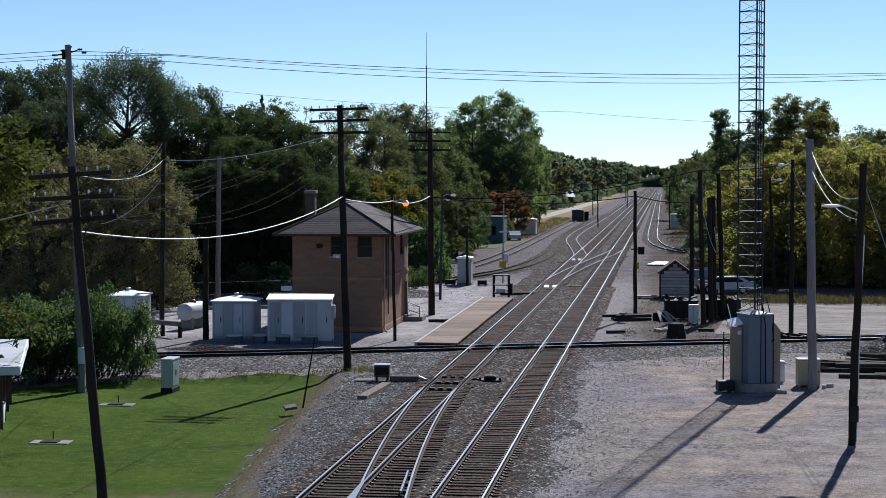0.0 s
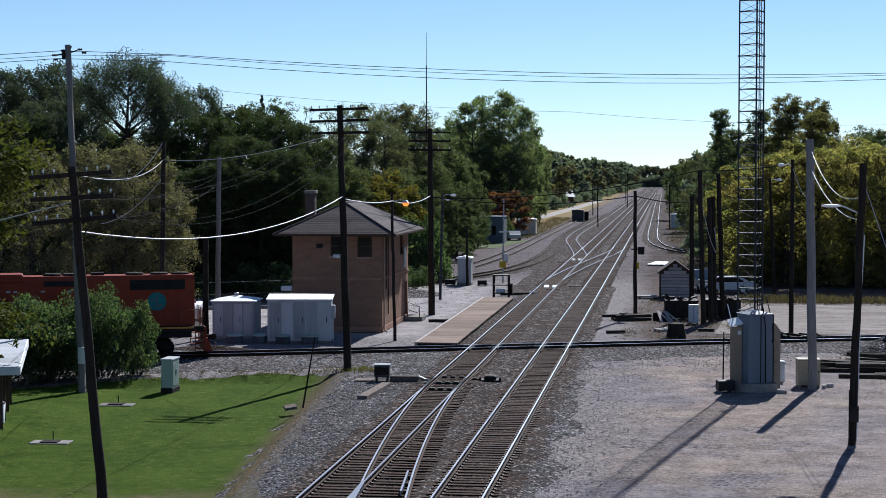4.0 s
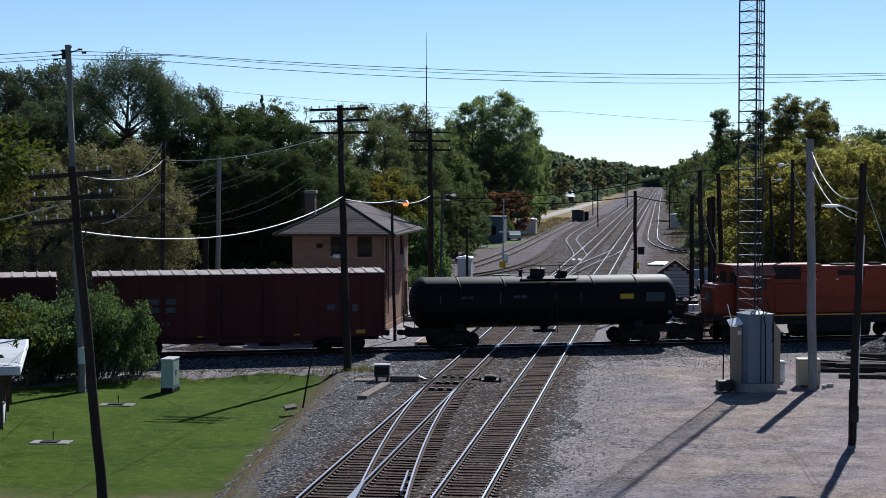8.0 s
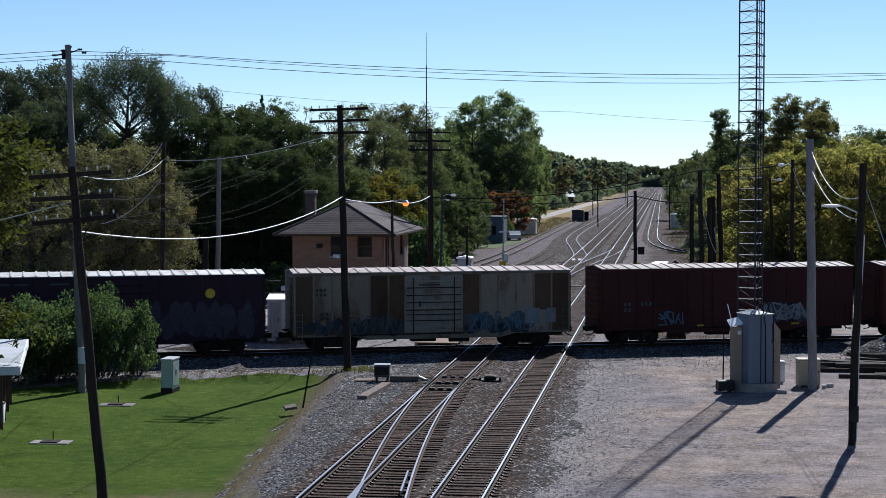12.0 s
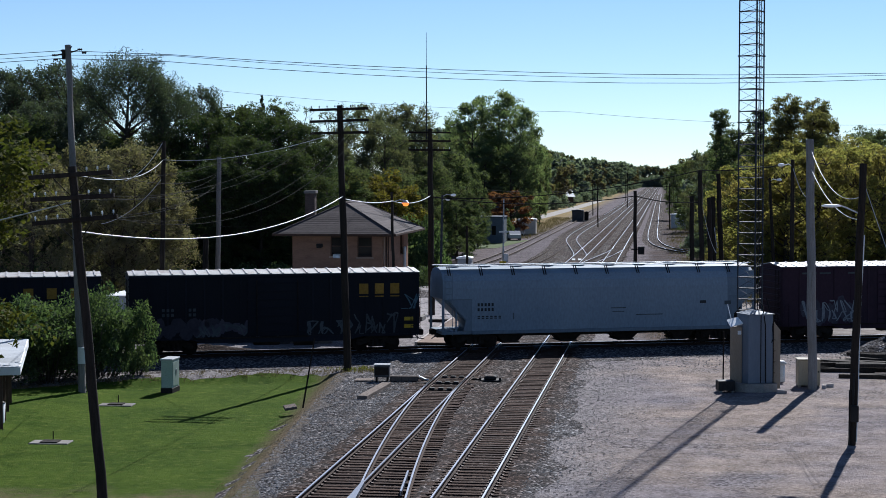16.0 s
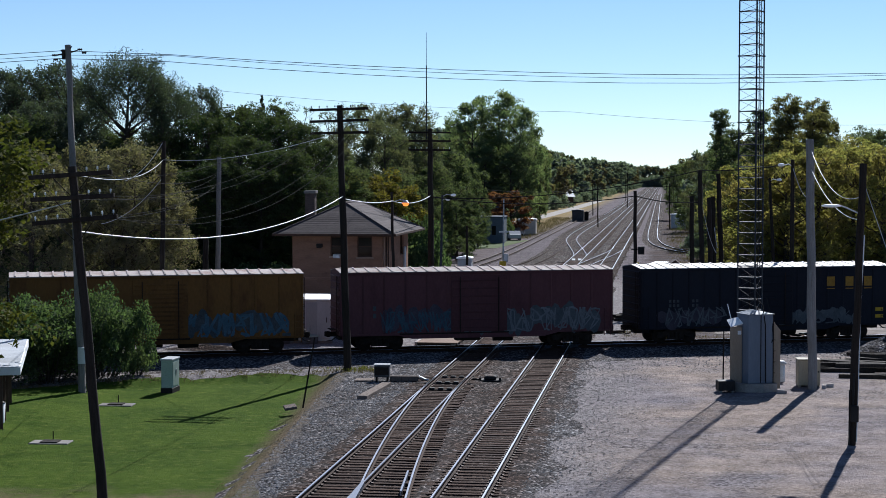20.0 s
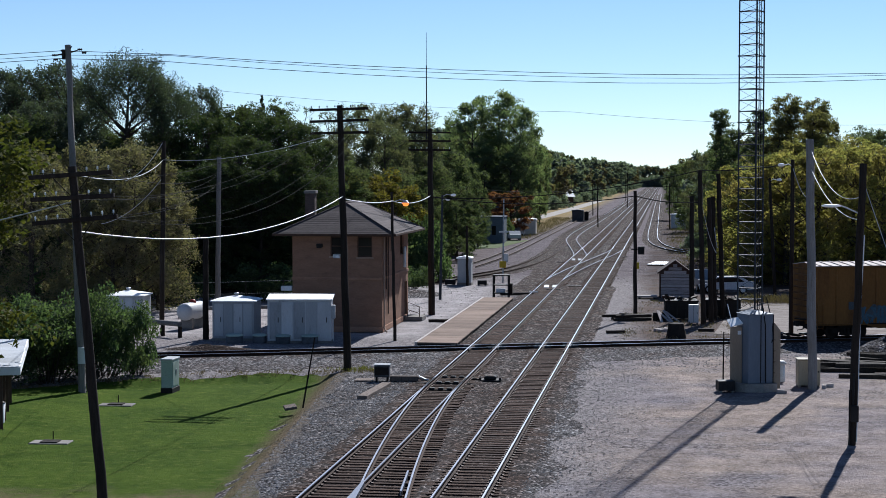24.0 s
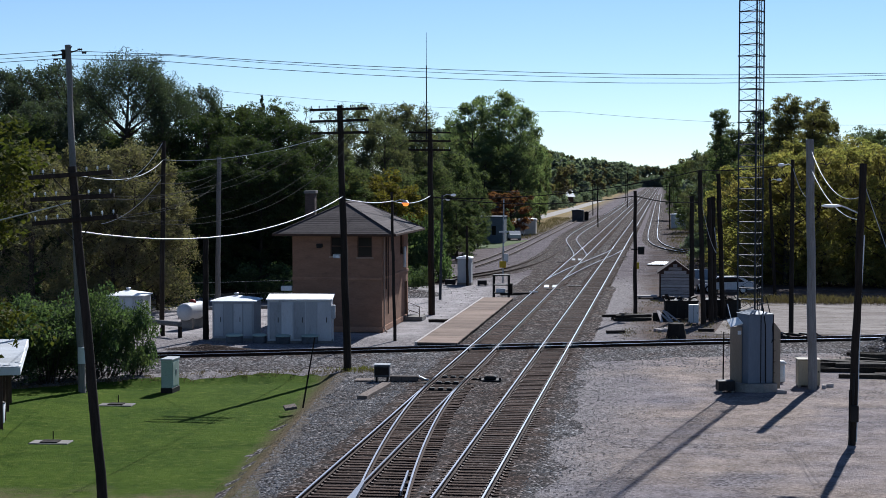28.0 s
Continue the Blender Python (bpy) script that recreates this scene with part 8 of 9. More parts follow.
def side_frame_mesh(wb):
    h = wb / 2
    s = Shape()
    for y in (-1.0, 1.0):
        poly = [(-h - 0.24, 0.36), (-h - 0.22, 0.62), (-h + 0.2, 0.70), (-0.45, 0.86), (0.45, 0.86), (h - 0.2, 0.70), (h + 0.22, 0.62), (h + 0.24, 0.36), (h - 0.22, 0.36), (h - 0.42, 0.50), (0.5, 0.22), (-0.5, 0.22), (-h + 0.42, 0.50), (-h + 0.22, 0.36)]
        s.prism(poly, y - 0.075, y + 0.075)
        for k in (-1, 1):
            s.box((k * h - 0.15, y - 0.12, 0.30), (k * h + 0.15, y + 0.12, 0.54), 0.03)
        for k in (-0.24, 0, 0.24):
            s.tube((k, y - 0.10 if y < 0 else y + 0.10, 0.3), (k, y - 0.10 if y < 0 else y + 0.10, 0.62), 0.085, n=8)
    s.box((-0.22, -1.02, 0.55), (0.22, 1.02, 0.80), 0.04)
    me = s.mesh("truck")
    me.materials.append(GRIME)
    return me


WHEELSET, TRUCK = wheelset_mesh(), side_frame_mesh(1.78)
LOCO_TRUCK = side_frame_mesh(2.74)
TURNING = []


def trucks(root, centres, wb=1.78, me=None):
    for c in centres:
        t = part("truck", me or TRUCK, GRIME, root)
        t.matrix_basis = pose(c, 0, 0)
        for s in (-1, 1):
            w = part("wheelset", WHEELSET, GRIME, t, "dark steel wheelset")
            w.matrix_basis = pose(s * wb / 2, 0, WHEEL_R)
            TURNING.append((w, root, s * wb / 2))


def couplers(root, half, reach=0.55):
    for s in (-1, 1):
        c = part("coupler", Shape().box((s * (half - 0.3), -0.11, 0.72), (s * (half + reach - 0.2), 0.11, 0.98), 0.02).box((s * (half + reach - 0.25), -0.17, 0.70), (s * (half + reach), 0.05, 1.02), 0.05).box((s * (half + reach - 0.12), 0.05, 0.72), (s * (half + reach + 0.05), 0.16, 1.0), 0.03), GRIME, root)
        part("air_hose", Shape().path([(s * half, -0.35, 0.75), (s * (half + 0.25), -0.36, 0.55), (s * (half + reach), -0.3, 0.5)], 0.03), BLACK, c)


def ladder(x, y, z0, z1, w=0.42):
    s = Shape()
    for k in (-1, 1):
        s.tube((x + k * w / 2, y, z0), (x + k * w / 2, y, z1), 0.018, n=6)
    n = int((z1 - z0) / 0.38)
    for i in range(n + 1):
        z = z0 + 0.1 + (z1 - z0 - 0.2) * i / n
        s.tube((x - w / 2, y, z), (x + w / 2, y, z), 0.014, n=6)
    return s


def spray(x0, x1, z0, z1, y, seed, wide=0.1):
    """Overlapping bold strokes of spray paint, no letters."""
    wide *= 0.62
    rnd = random.Random(seed)
    s = Shape()
    x = x0
    while x < x1 - 0.2:
        w = rnd.uniform(0.5, 0.85)
        px, pz = x + rnd.uniform(0, 0.2) * w, rnd.choice((z0, z1))
        for k in range(rnd.randint(5, 8)):
            qx, qz = x + rnd.uniform(0, 1) * w, z0 + (z1 - z0) * rnd.choice((0.0, 0.12, 0.45, 0.55, 0.9, 1.0))
            d = Vector((qx - px, 0, qz - pz))
            if d.length > 0.12:
                n = Vector((-d.z, 0, d.x)).normalized() * wide * rnd.uniform(0.35, 0.75)
                yy = y - 0.0006 * k
                a, b = Vector((px, yy, pz)), Vector((qx, yy, qz))
                mid = (a + b) / 2 + n * rnd.uniform(-1.2, 1.2)
                s.add([a - n, a + n, mid + n * 1.2, b + n * 0.8, b - n * 0.8, mid - n * 1.2], [(0, 1, 2, 5), (5, 2, 3, 4)])
            px, pz = qx, qz
        x += w * rnd.uniform(0.5, 0.8)
    return s


def spray_fill(x0, x1, z0, z1, y, seed):
    """The cloudy filled ground of a tag: overlapping rounded patches."""
    rnd = random.Random(seed)
    s = Shape()
    n = int((x1 - x0) / 0.3)
    for i in range(n):
        x, z = x0 + (x1 - x0) * (i + rnd.random()) / n, z0 + (z1 - z0) * rnd.uniform(0.25, 0.75)
        r0, h = rnd.uniform(0.2, 0.42), (z1 - z0) * rnd.uniform(0.3, 0.5)
        s.add([(x + r0 * math.cos(a) * rnd.uniform(0.8, 1.2), y + 0.002 - 0.0002 * (i % 7), z + h * math.sin(a) * rnd.uniform(0.8, 1.15)) for a in np.linspace(0, 2 * math.pi, 12)[:-1]], [tuple(range(11))])
    return s


def bars(rows, y):
    """Lettering as plain bars: (x, z, width, height) each."""
    s = Shape()
    for x, z, w, h in rows:
        s.box((x, y - 0.004, z), (x + w, y, z + h))
    return s


def marks(x, z, n, h=0.2, gap=0.24, lines=2):
    return [(x + i * gap, z - k * h * 1.6, gap * 0.6, h) for k in range(lines) for i in range(n)]


def freight_car(name, label, category="boxcar"):
    return thing(name, label, category, (0, 0, 0), CROSS_DEG, "cars of the freight train")


def boxcar(label, L, paint, roof, ribs=0, door=(-1.6, 1.6), door_paint=None, door_ribs=7, H=4.28, low=0.85, roof_ribs=24):
    root = freight_car("boxcar", label)
    h, Y = L / 2, 1.5
    part("body", Shape().prism([(-Y, low), (Y, low), (Y, H), (0, H + 0.16), (-Y, H)], -h, h, "x"), paint, root)
    part("side_sill", Shape().prism([(-h + 0.2, low - 0.02), (-h + 3.2, low - 0.02), (-h + 4.0, low - 0.22), (h - 4.0, low - 0.22), (h - 3.2, low - 0.02), (h - 0.2, low - 0.02), (h - 0.2, low + 0.08), (-h + 0.2, low + 0.08)], -Y - 0.03, -Y - 0.002), paint, root)
    part("top_chord", Shape().box((-h, -Y - 0.05, H - 0.13), (h, -Y - 0.002, H - 0.004), 0.012).box((-h, Y + 0.002, H - 0.13), (h, Y + 0.05, H - 0.004), 0.012), paint, root)
    part("underframe", Shape().box((-h + 0.1, -0.35, low - 0.3), (h - 0.1, 0.35, low - 0.01)).box((-1.2, -1.1, low - 0.42), (0.2, -0.5, low - 0.01), 0.05).tube((1.0, -0.8, low - 0.3), (2.1, -0.8, low - 0.3), 0.2), GRIME, root)
    rib_at = [x for x in np.linspace(-h + 0.06, h - 0.06, ribs) if not door[0] - 0.1 < x < door[1] + 0.1] if ribs else [-h + 0.06, h - 0.06]
    me = Shape().box((-0.05, -0.028, low + 0.09), (0.05, 0.0, H - 0.14), 0.008).mesh("side_post")
    me.materials.append(paint)
    for x in rib_at:
        p = part("side_post", me, paint, root)
        p.matrix_basis = pose(float(x), -Y - 0.002, 0)
    d = part("door", Shape().box((door[0], -Y - 0.055, low + 0.12), (door[1], -Y - 0.003, H - 0.2), 0.015), door_paint or paint, root, "ribbed sliding door")
    rib = Shape()
    for i in range(door_ribs):
        z = low + 0.35 + (H - low - 0.85) * i / max(1, door_ribs - 1)
        rib.box((door[0] + 0.06, -Y - 0.085, z - 0.05), (door[1] - 0.06, -Y - 0.056, z + 0.05), 0.012)
    part("door_rib", rib, door_paint or paint, d)
    part("door_rod", Shape().tube((door[0] + 0.5, -Y - 0.12, low + 0.1), (door[0] + 0.5, -Y - 0.12, H - 0.3), 0.025, n=6).tube((door[1] - 0.5, -Y - 0.12, low + 0.1), (door[1] - 0.5, -Y - 0.12, H - 0.3), 0.025, n=6), GRIME, d)
    part("door_track", Shape().box((door[0] - 2.9, -Y - 0.08, low + 0.02), (door[1] + 0.1, -Y - 0.032, low + 0.09), 0.01), GRIME, root)
    r = part("roof", Shape().prism([(-Y - 0.06, H), (-Y - 0.06, H + 0.03), (0, H + 0.2), (Y + 0.06, H + 0.03), (Y + 0.06, H), (0, H + 0.165)], -h - 0.02, h + 0.02, "x"), roof, root, "pale dusty metal roof")
    rm = Shape().prism([(-Y - 0.05, H + 0.034), (-Y - 0.05, H + 0.075), (0, H + 0.245), (Y + 0.05, H + 0.075), (Y + 0.05, H + 0.034), (0, H + 0.204)], -0.04, 0.04, "x").mesh("roof_rib")
    rm.materials.append(roof)
    for x in np.linspace(-h + 0.3, h - 0.3, roof_ribs):
        q = part("roof_rib", rm, roof, r)
        q.matrix_basis = pose(float(x), 0, 0)
    for s in (-1, 1):
        e = Shape()
        for i in range(9):
            z = low + 0.3 + i * (H - low - 0.5) / 8
            e.tube((s * h, -Y + 0.12, z), (s * h, Y - 0.12, z), 0.055, n=8)
        part("end_rib", e, paint, root)
        part("ladder", ladder(s * (h - 0.3), -Y - 0.045, low - 0.25, low + 1.3, 0.36), paint, root)
        part("ladder", Shape().add(ladder(0, 0, low, H - 0.2).v, ladder(0, 0, low, H - 0.2).f, True, pose(s * (h + 0.09), -1.1, 0, 0, 0, 90)), GRIME, root)
        part("brake_step", Shape().box((s * h, -0.6, 1.1), (s * (h + 0.35), 0.6, 1.14), 0.01), GRIME, root)
    trucks(root, (-h + 2.3, h - 2.3))
    couplers(root, h)
    return root, h, -Y - 0.032


def locomotive():
    root = freight_car("locomotive", "orange diesel locomotive with teal emblem and yellow sill stripe", "locomotive")
    X = lambda a: a - 9.0
    O = LOCO_ORANGE
    # Upper box: the frame; lower black box stands in for shade below deck.
    part("underframe", Shape().box((X(0.55), -1.45, 1.28), (X(17.5), 1.45, 1.52), 0.02).box((X(1.6), -1.25, 0.95), (X(16.8), 1.25, 1.278), 0.02), BLACK, root)
    part("sill_stripe", Shape().box((X(1.7), -1.505, 1.46), (X(16.9), -1.453, 1.54)).box((X(1.7), 1.453, 1.46), (X(16.9), 1.505, 1.54)), SILL_YELLOW, root, "yellow stripe along the sill")
    part("walkway", Shape().box((X(0.6), -1.5, 1.522), (X(17.45), 1.5, 1.56)), GRIME, root)
    part("long_hood", Shape().prism([(-0.88, 1.562), (0.88, 1.562), (0.88, 4.05), (0.7, 4.27), (-0.7, 4.27), (-0.88, 4.05)], X(4.86), X(17.0), "x"), O, root)
    part("hood_riser", Shape().box((X(4.9), -0.95, 3.95), (X(8.1), 0.95, 4.4), 0.06), O, root)
    part("blower_duct", Shape().box((X(4.9), -1.28, 1.565), (X(7.0), -0.885, 3.3), 0.08), O, root)
    seams = Shape()
    for a in np.linspace(7.3, 16.8, 14):
        seams.box((X(float(a)) - 0.012, -0.89, 1.7), (X(float(a)) + 0.012, -0.881, 3.45))
    part("hood_door_seam", seams, O, root)
    for a, b, z0, z1 in ((5.03, 6.76, 3.56, 4.28), (9.15, 10.87, 3.74, 4.04), (13.59, 16.5, 3.5, 4.03)):
        g = part("grille", Shape().box((X(a), -0.975 if a < 9 else -0.905, z0), (X(b), -0.882, z1), 0.01), BLACK, root, "dark radiator grille")
        sl = Shape()
        for k in range(6):
            z = z0 + 0.06 + (z1 - z0 - 0.12) * k / 5
            sl.box((X(a) + 0.03, -1.0 if a < 9 else -0.93, z - 0.02), (X(b) - 0.03, -0.976 if a < 9 else -0.906, z + 0.02))
        part("grille_slat", sl, BLACK, g)
    for a in (9.6, 10.6, 13.9, 15.2, 16.3):
        f = part("roof_fan", Shape().lathe([(0.45, 0.0), (0.48, 0.03), (0.48, 0.1), (0.4, 0.12), (0.1, 0.1), (0.05, 0.13)], 20, pose(X(a), 0, 4.262)), GRIME, root, "round roof fan")
    part("exhaust", Shape().box((X(11.6), -0.25, 4.265), (X(12.3), 0.25, 4.42), 0.03), GRIME, root)
    # cab and nose
    part("cab", Shape().prism([(-1.48, 1.562), (1.48, 1.562), (1.48, 3.88), (1.05, 4.32), (-1.05, 4.32), (-1.48, 3.88)], X(2.62), X(4.855), "x"), O, root)
    part("cab_roof", Shape().prism([(-1.56, 3.81), (-1.08, 4.322), (1.08, 4.322), (1.56, 3.81), (1.56, 3.88), (1.1, 4.4), (-1.1, 4.4), (-1.56, 3.88)], X(2.4), X(4.9), "x"), LOCO_PINK, root, "pink cab roof edge")
    w = part("cab_window", Shape().box((X(3.45), -1.52, 3.0), (X(4.35), -1.483, 3.62), 0.012), BLACK, root)
    part("pane", Shape().box((X(3.52), -1.535, 3.06), (X(4.28), -1.522, 3.56)), GLASS, w)
    part("sun_visor", Shape().prism([(-1.9, 3.62), (-1.48, 3.72), (-1.48, 3.76), (-1.9, 3.66)], X(3.3), X(4.5), "x"), LOCO_PINK, w)
    part("cab_front_window", Shape().box((X(2.58), -1.1, 3.3), (X(2.617), -0.3, 3.95)).box((X(2.58), 0.3, 3.3), (X(2.617), 1.1, 3.95)), GLASS, root)
    part("nose", Shape().prism([(X(1.35), 1.562), (X(2.615), 1.562), (X(2.615), 3.3), (X(1.5), 3.24), (X(1.35), 3.08)], -0.95, 0.95), O, root)
    part("nose_top", Shape().prism([(X(1.5), 3.245), (X(2.61), 3.302), (X(2.61), 3.34), (X(1.5), 3.285)], -0.9, 0.9), LOCO_PINK, root)
    part("nose_emblem", Shape().lathe([(0.28, 0), (0.28, 0.012)], 20, pose(X(1.337), 0, 2.5, 0, -90, 0)), TEAL, root, "round teal emblem")
    part("side_emblem", Shape().lathe([(0.5, 0), (0.5, 0.012)], 28, pose(X(15.0), -0.882, 2.86, 90, 0, 0)), TEAL, root, "round teal emblem")
    part("emblem_wedge", Shape().box((X(14.96), -0.90, 2.5), (X(15.03), -0.896, 3.25)).box((X(15.03), -0.90, 2.62), (X(15.3), -0.896, 2.72)).box((X(14.68), -0.90, 2.9), (X(14.95), -0.896, 3.0)), SPRAY_PALE, root)
    part("lettering", bars([(X(7.25), 3.45, 0.2, 0.09), (X(7.6), 3.45, 0.2, 0.09), (X(9.0), 3.45, 0.2, 0.09), (X(10.4), 3.45, 0.2, 0.09), (X(12.3), 3.35, 0.2, 0.09)], -0.883), STENCIL, root, kind="stuff")
    # below the deck
    part("fuel_tank", Shape().prism([(-1.3, 0.5), (-1.05, 0.2), (1.05, 0.2), (1.3, 0.5), (1.35, 1.27), (-1.35, 1.27)], X(6.98), X(11.05), "x"), BLACK, root)
    part("air_reservoir", Shape().tube((X(6.1), -1.2, 1.05), (X(6.9), -1.2, 1.05), 0.2), BLACK, root)
    trucks(root, (X(3.6), X(14.1)), 2.74, LOCO_TRUCK)
    couplers(root, 8.7, 0.5)
    for s in (-1, 1):
        e = 8.45 * s
        part("pilot", Shape().box((e, -1.4, 0.25), (e + s * 0.12, 1.4, 1.5), 0.03).prism([(e, 0.2), (e + s * 0.45, 0.2), (e + s * 0.2, 0.9), (e, 0.9)], -1.2, 1.2), GRIME if s < 0 else O, root)
        st = Shape()
        for k in range(4):
            for y in (-1, 1):
                st.box((e - s * 0.5, y * 1.5, 0.35 + k * 0.3), (e - s * 0.02, y * 1.18, 0.39 + k * 0.3), 0.01)
        for y in (-1, 1):
            st.box((e - s * 0.5, y * 1.51, 0.3), (e - s * 0.46, y * 1.47, 1.5)).box((e - s * 0.04, y * 1.51, 0.3), (e, y * 1.47, 1.5))
        part("corner_step", st, O, root, "orange corner steps")
        for y0, y1 in ((-1.45, -0.5), (0.5, 1.45)):
            x = e - s * 0.1
            part("end_railing", Shape().path([(x, y0, 1.55), (x, y0, 2.5), (x, y1, 2.5), (x, y1, 1.55)], 0.021), O, root)
    sr = Shape()
    for a in np.linspace(7.2, 17.2, 10):
        sr.tube((X(float(a)), -1.46, 1.56), (X(float(a)), -1.46, 2.45), 0.016, n=6)
    sr.tube((X(7.2), -1.46, 2.45), (X(17.2), -1.46, 2.45), 0.016, n=6)
    part("side_railing", sr, O, root)
    return root


def tank_car():
    root = freight_car("tank_car", "black tank car with dusty top and yellow placard", "tank car")
    h, r, zc = 7.8, 1.43, 2.47
    prof = [(0.02, -h)] + [(r * math.sin(a), -h + 0.75 * (1 - math.cos(a))) for a in np.linspace(0.25, math.pi / 2, 7)]
    prof += [(q, -z) for q, z in reversed(prof)]
    m = Matrix.Translation((0, 0, zc)) @ Matrix.Rotation(radians(90), 4, "Y")
    part("tank_shell", Shape().lathe(prof, 40, m), TANK_BLACK, root)
    for x in (-5.2, 5.2, -2.6, 2.6):
        part("tank_band", Shape().lathe([(r + 0.004, -0.05), (r + 0.016, -0.045), (r + 0.016, 0.045), (r + 0.004, 0.05)], 40, Matrix.Translation((x, 0, zc)) @ Matrix.Rotation(radians(90), 4, "Y")), TANK_BLACK, root)
    part("manway", Shape().lathe([(0.42, 0), (0.42, 0.42), (0.46, 0.43), (0.46, 0.5), (0.3, 0.56), (0.05, 0.58)], 20, pose(-0.4, 0, zc + r - 0.12)), BLACK, root)
    part("valve_housing", Shape().lathe([(0.3, 0), (0.3, 0.34), (0.33, 0.35), (0.33, 0.40), (0.05, 0.44)], 16, pose(1.05, 0, zc + r - 0.12)), BLACK, root)
    part("relief_valve", Shape().tube((-1.35, 0.2, zc + r - 0.12), (-1.35, 0.2, zc + r + 0.3), 0.09).box((-1.5, 0.1, zc + r + 0.25), (-1.2, 0.3, zc + r + 0.33), 0.02), BLACK, root)
    pl = Shape().box((-1.6, -0.95, zc + r - 0.18), (1.7, -0.35, zc + r - 0.13), 0.01)
    part("platform", pl, GRIME, root)
    rl = Shape()
    for x in (-1.6, -0.5, 0.6, 1.7):
        rl.tube((x, -0.95, zc + r - 0.15), (x, -0.95, zc + r + 0.62), 0.02, n=6)
    rl.tube((-1.6, -0.95, zc + r + 0.62), (1.7, -0.95, zc + r + 0.62), 0.02, n=6).tube((-1.6, -0.95, zc + r + 0.25), (1.7, -0.95, zc + r + 0.25), 0.016, n=6)
    part("platform_rail", rl, GRIME, root)
    part("ladder", ladder(0.1, -1.52, 0.75, zc + 1.1), GRIME, root)
    for s in (-1, 1):
        part("stub_sill", Shape().box((s * 4.6, -0.35, 0.62), (s * 8.0, 0.35, 1.08), 0.02).box((s * 5.0, -1.2, 0.95), (s * 5.5, 1.2, 1.35), 0.03).box((s * 7.7, -1.45, 1.0), (s * 7.8, 1.45, 1.12)), BLACK, root)
        er = Shape()
        for y in (-1.4, 1.4):
            er.tube((s * 7.85, y, 1.0), (s * 7.85, y, 2.2), 0.02, n=6)
        er.tube((s * 7.85, -1.4, 2.2), (s * 7.85, 1.4, 2.2), 0.02, n=6)
        er.path([(s * 5.2, -1.45, 0.5), (s * 5.2, -1.5, 2.1), (s * 7.85, -1.42, 2.2)], 0.018)
        part("grab_rail", er, GRIME, root)
    part("bottom_outlet", Shape().lathe([(0.16, -0.42), (0.2, -0.2), (0.3, 0.0)], 14, pose(0, 0, zc - r + 0.05)).box((-0.6, -0.3, 0.72), (0.6, 0.3, 0.86), 0.02), BLACK, root)
    y = -r - 0.012
    part("placard", Shape().box((4.05, y - 0.006, 2.62), (4.85, y, 2.90)), YELLOW, root, "yellow stencilled placard")
    part("stencil_panel", Shape().box((5.6, y - 0.006, 2.45), (6.7, y, 2.95)), SPRAY_GREY, root)
    part("lettering", bars([(-6.4, 2.5, 0.06, 0.5), (-3.0, 2.4, 0.08, 0.7), (-2.2, 2.75, 0.35, 0.16), (-1.8, 2.75, 0.35, 0.16), (-5.2, 2.75, 0.3, 0.14), (-4.8, 2.75, 0.3, 0.14), (1.7, 2.45, 0.06, 0.5), (0.2, 2.6, 0.05, 0.4), (6.9, 1.7, 0.25, 0.22)], y), SPRAY_GREY, root, kind="stuff")
    trucks(root, (-5.35, 5.35))
    couplers(root, 7.9, 0.55)
    return root


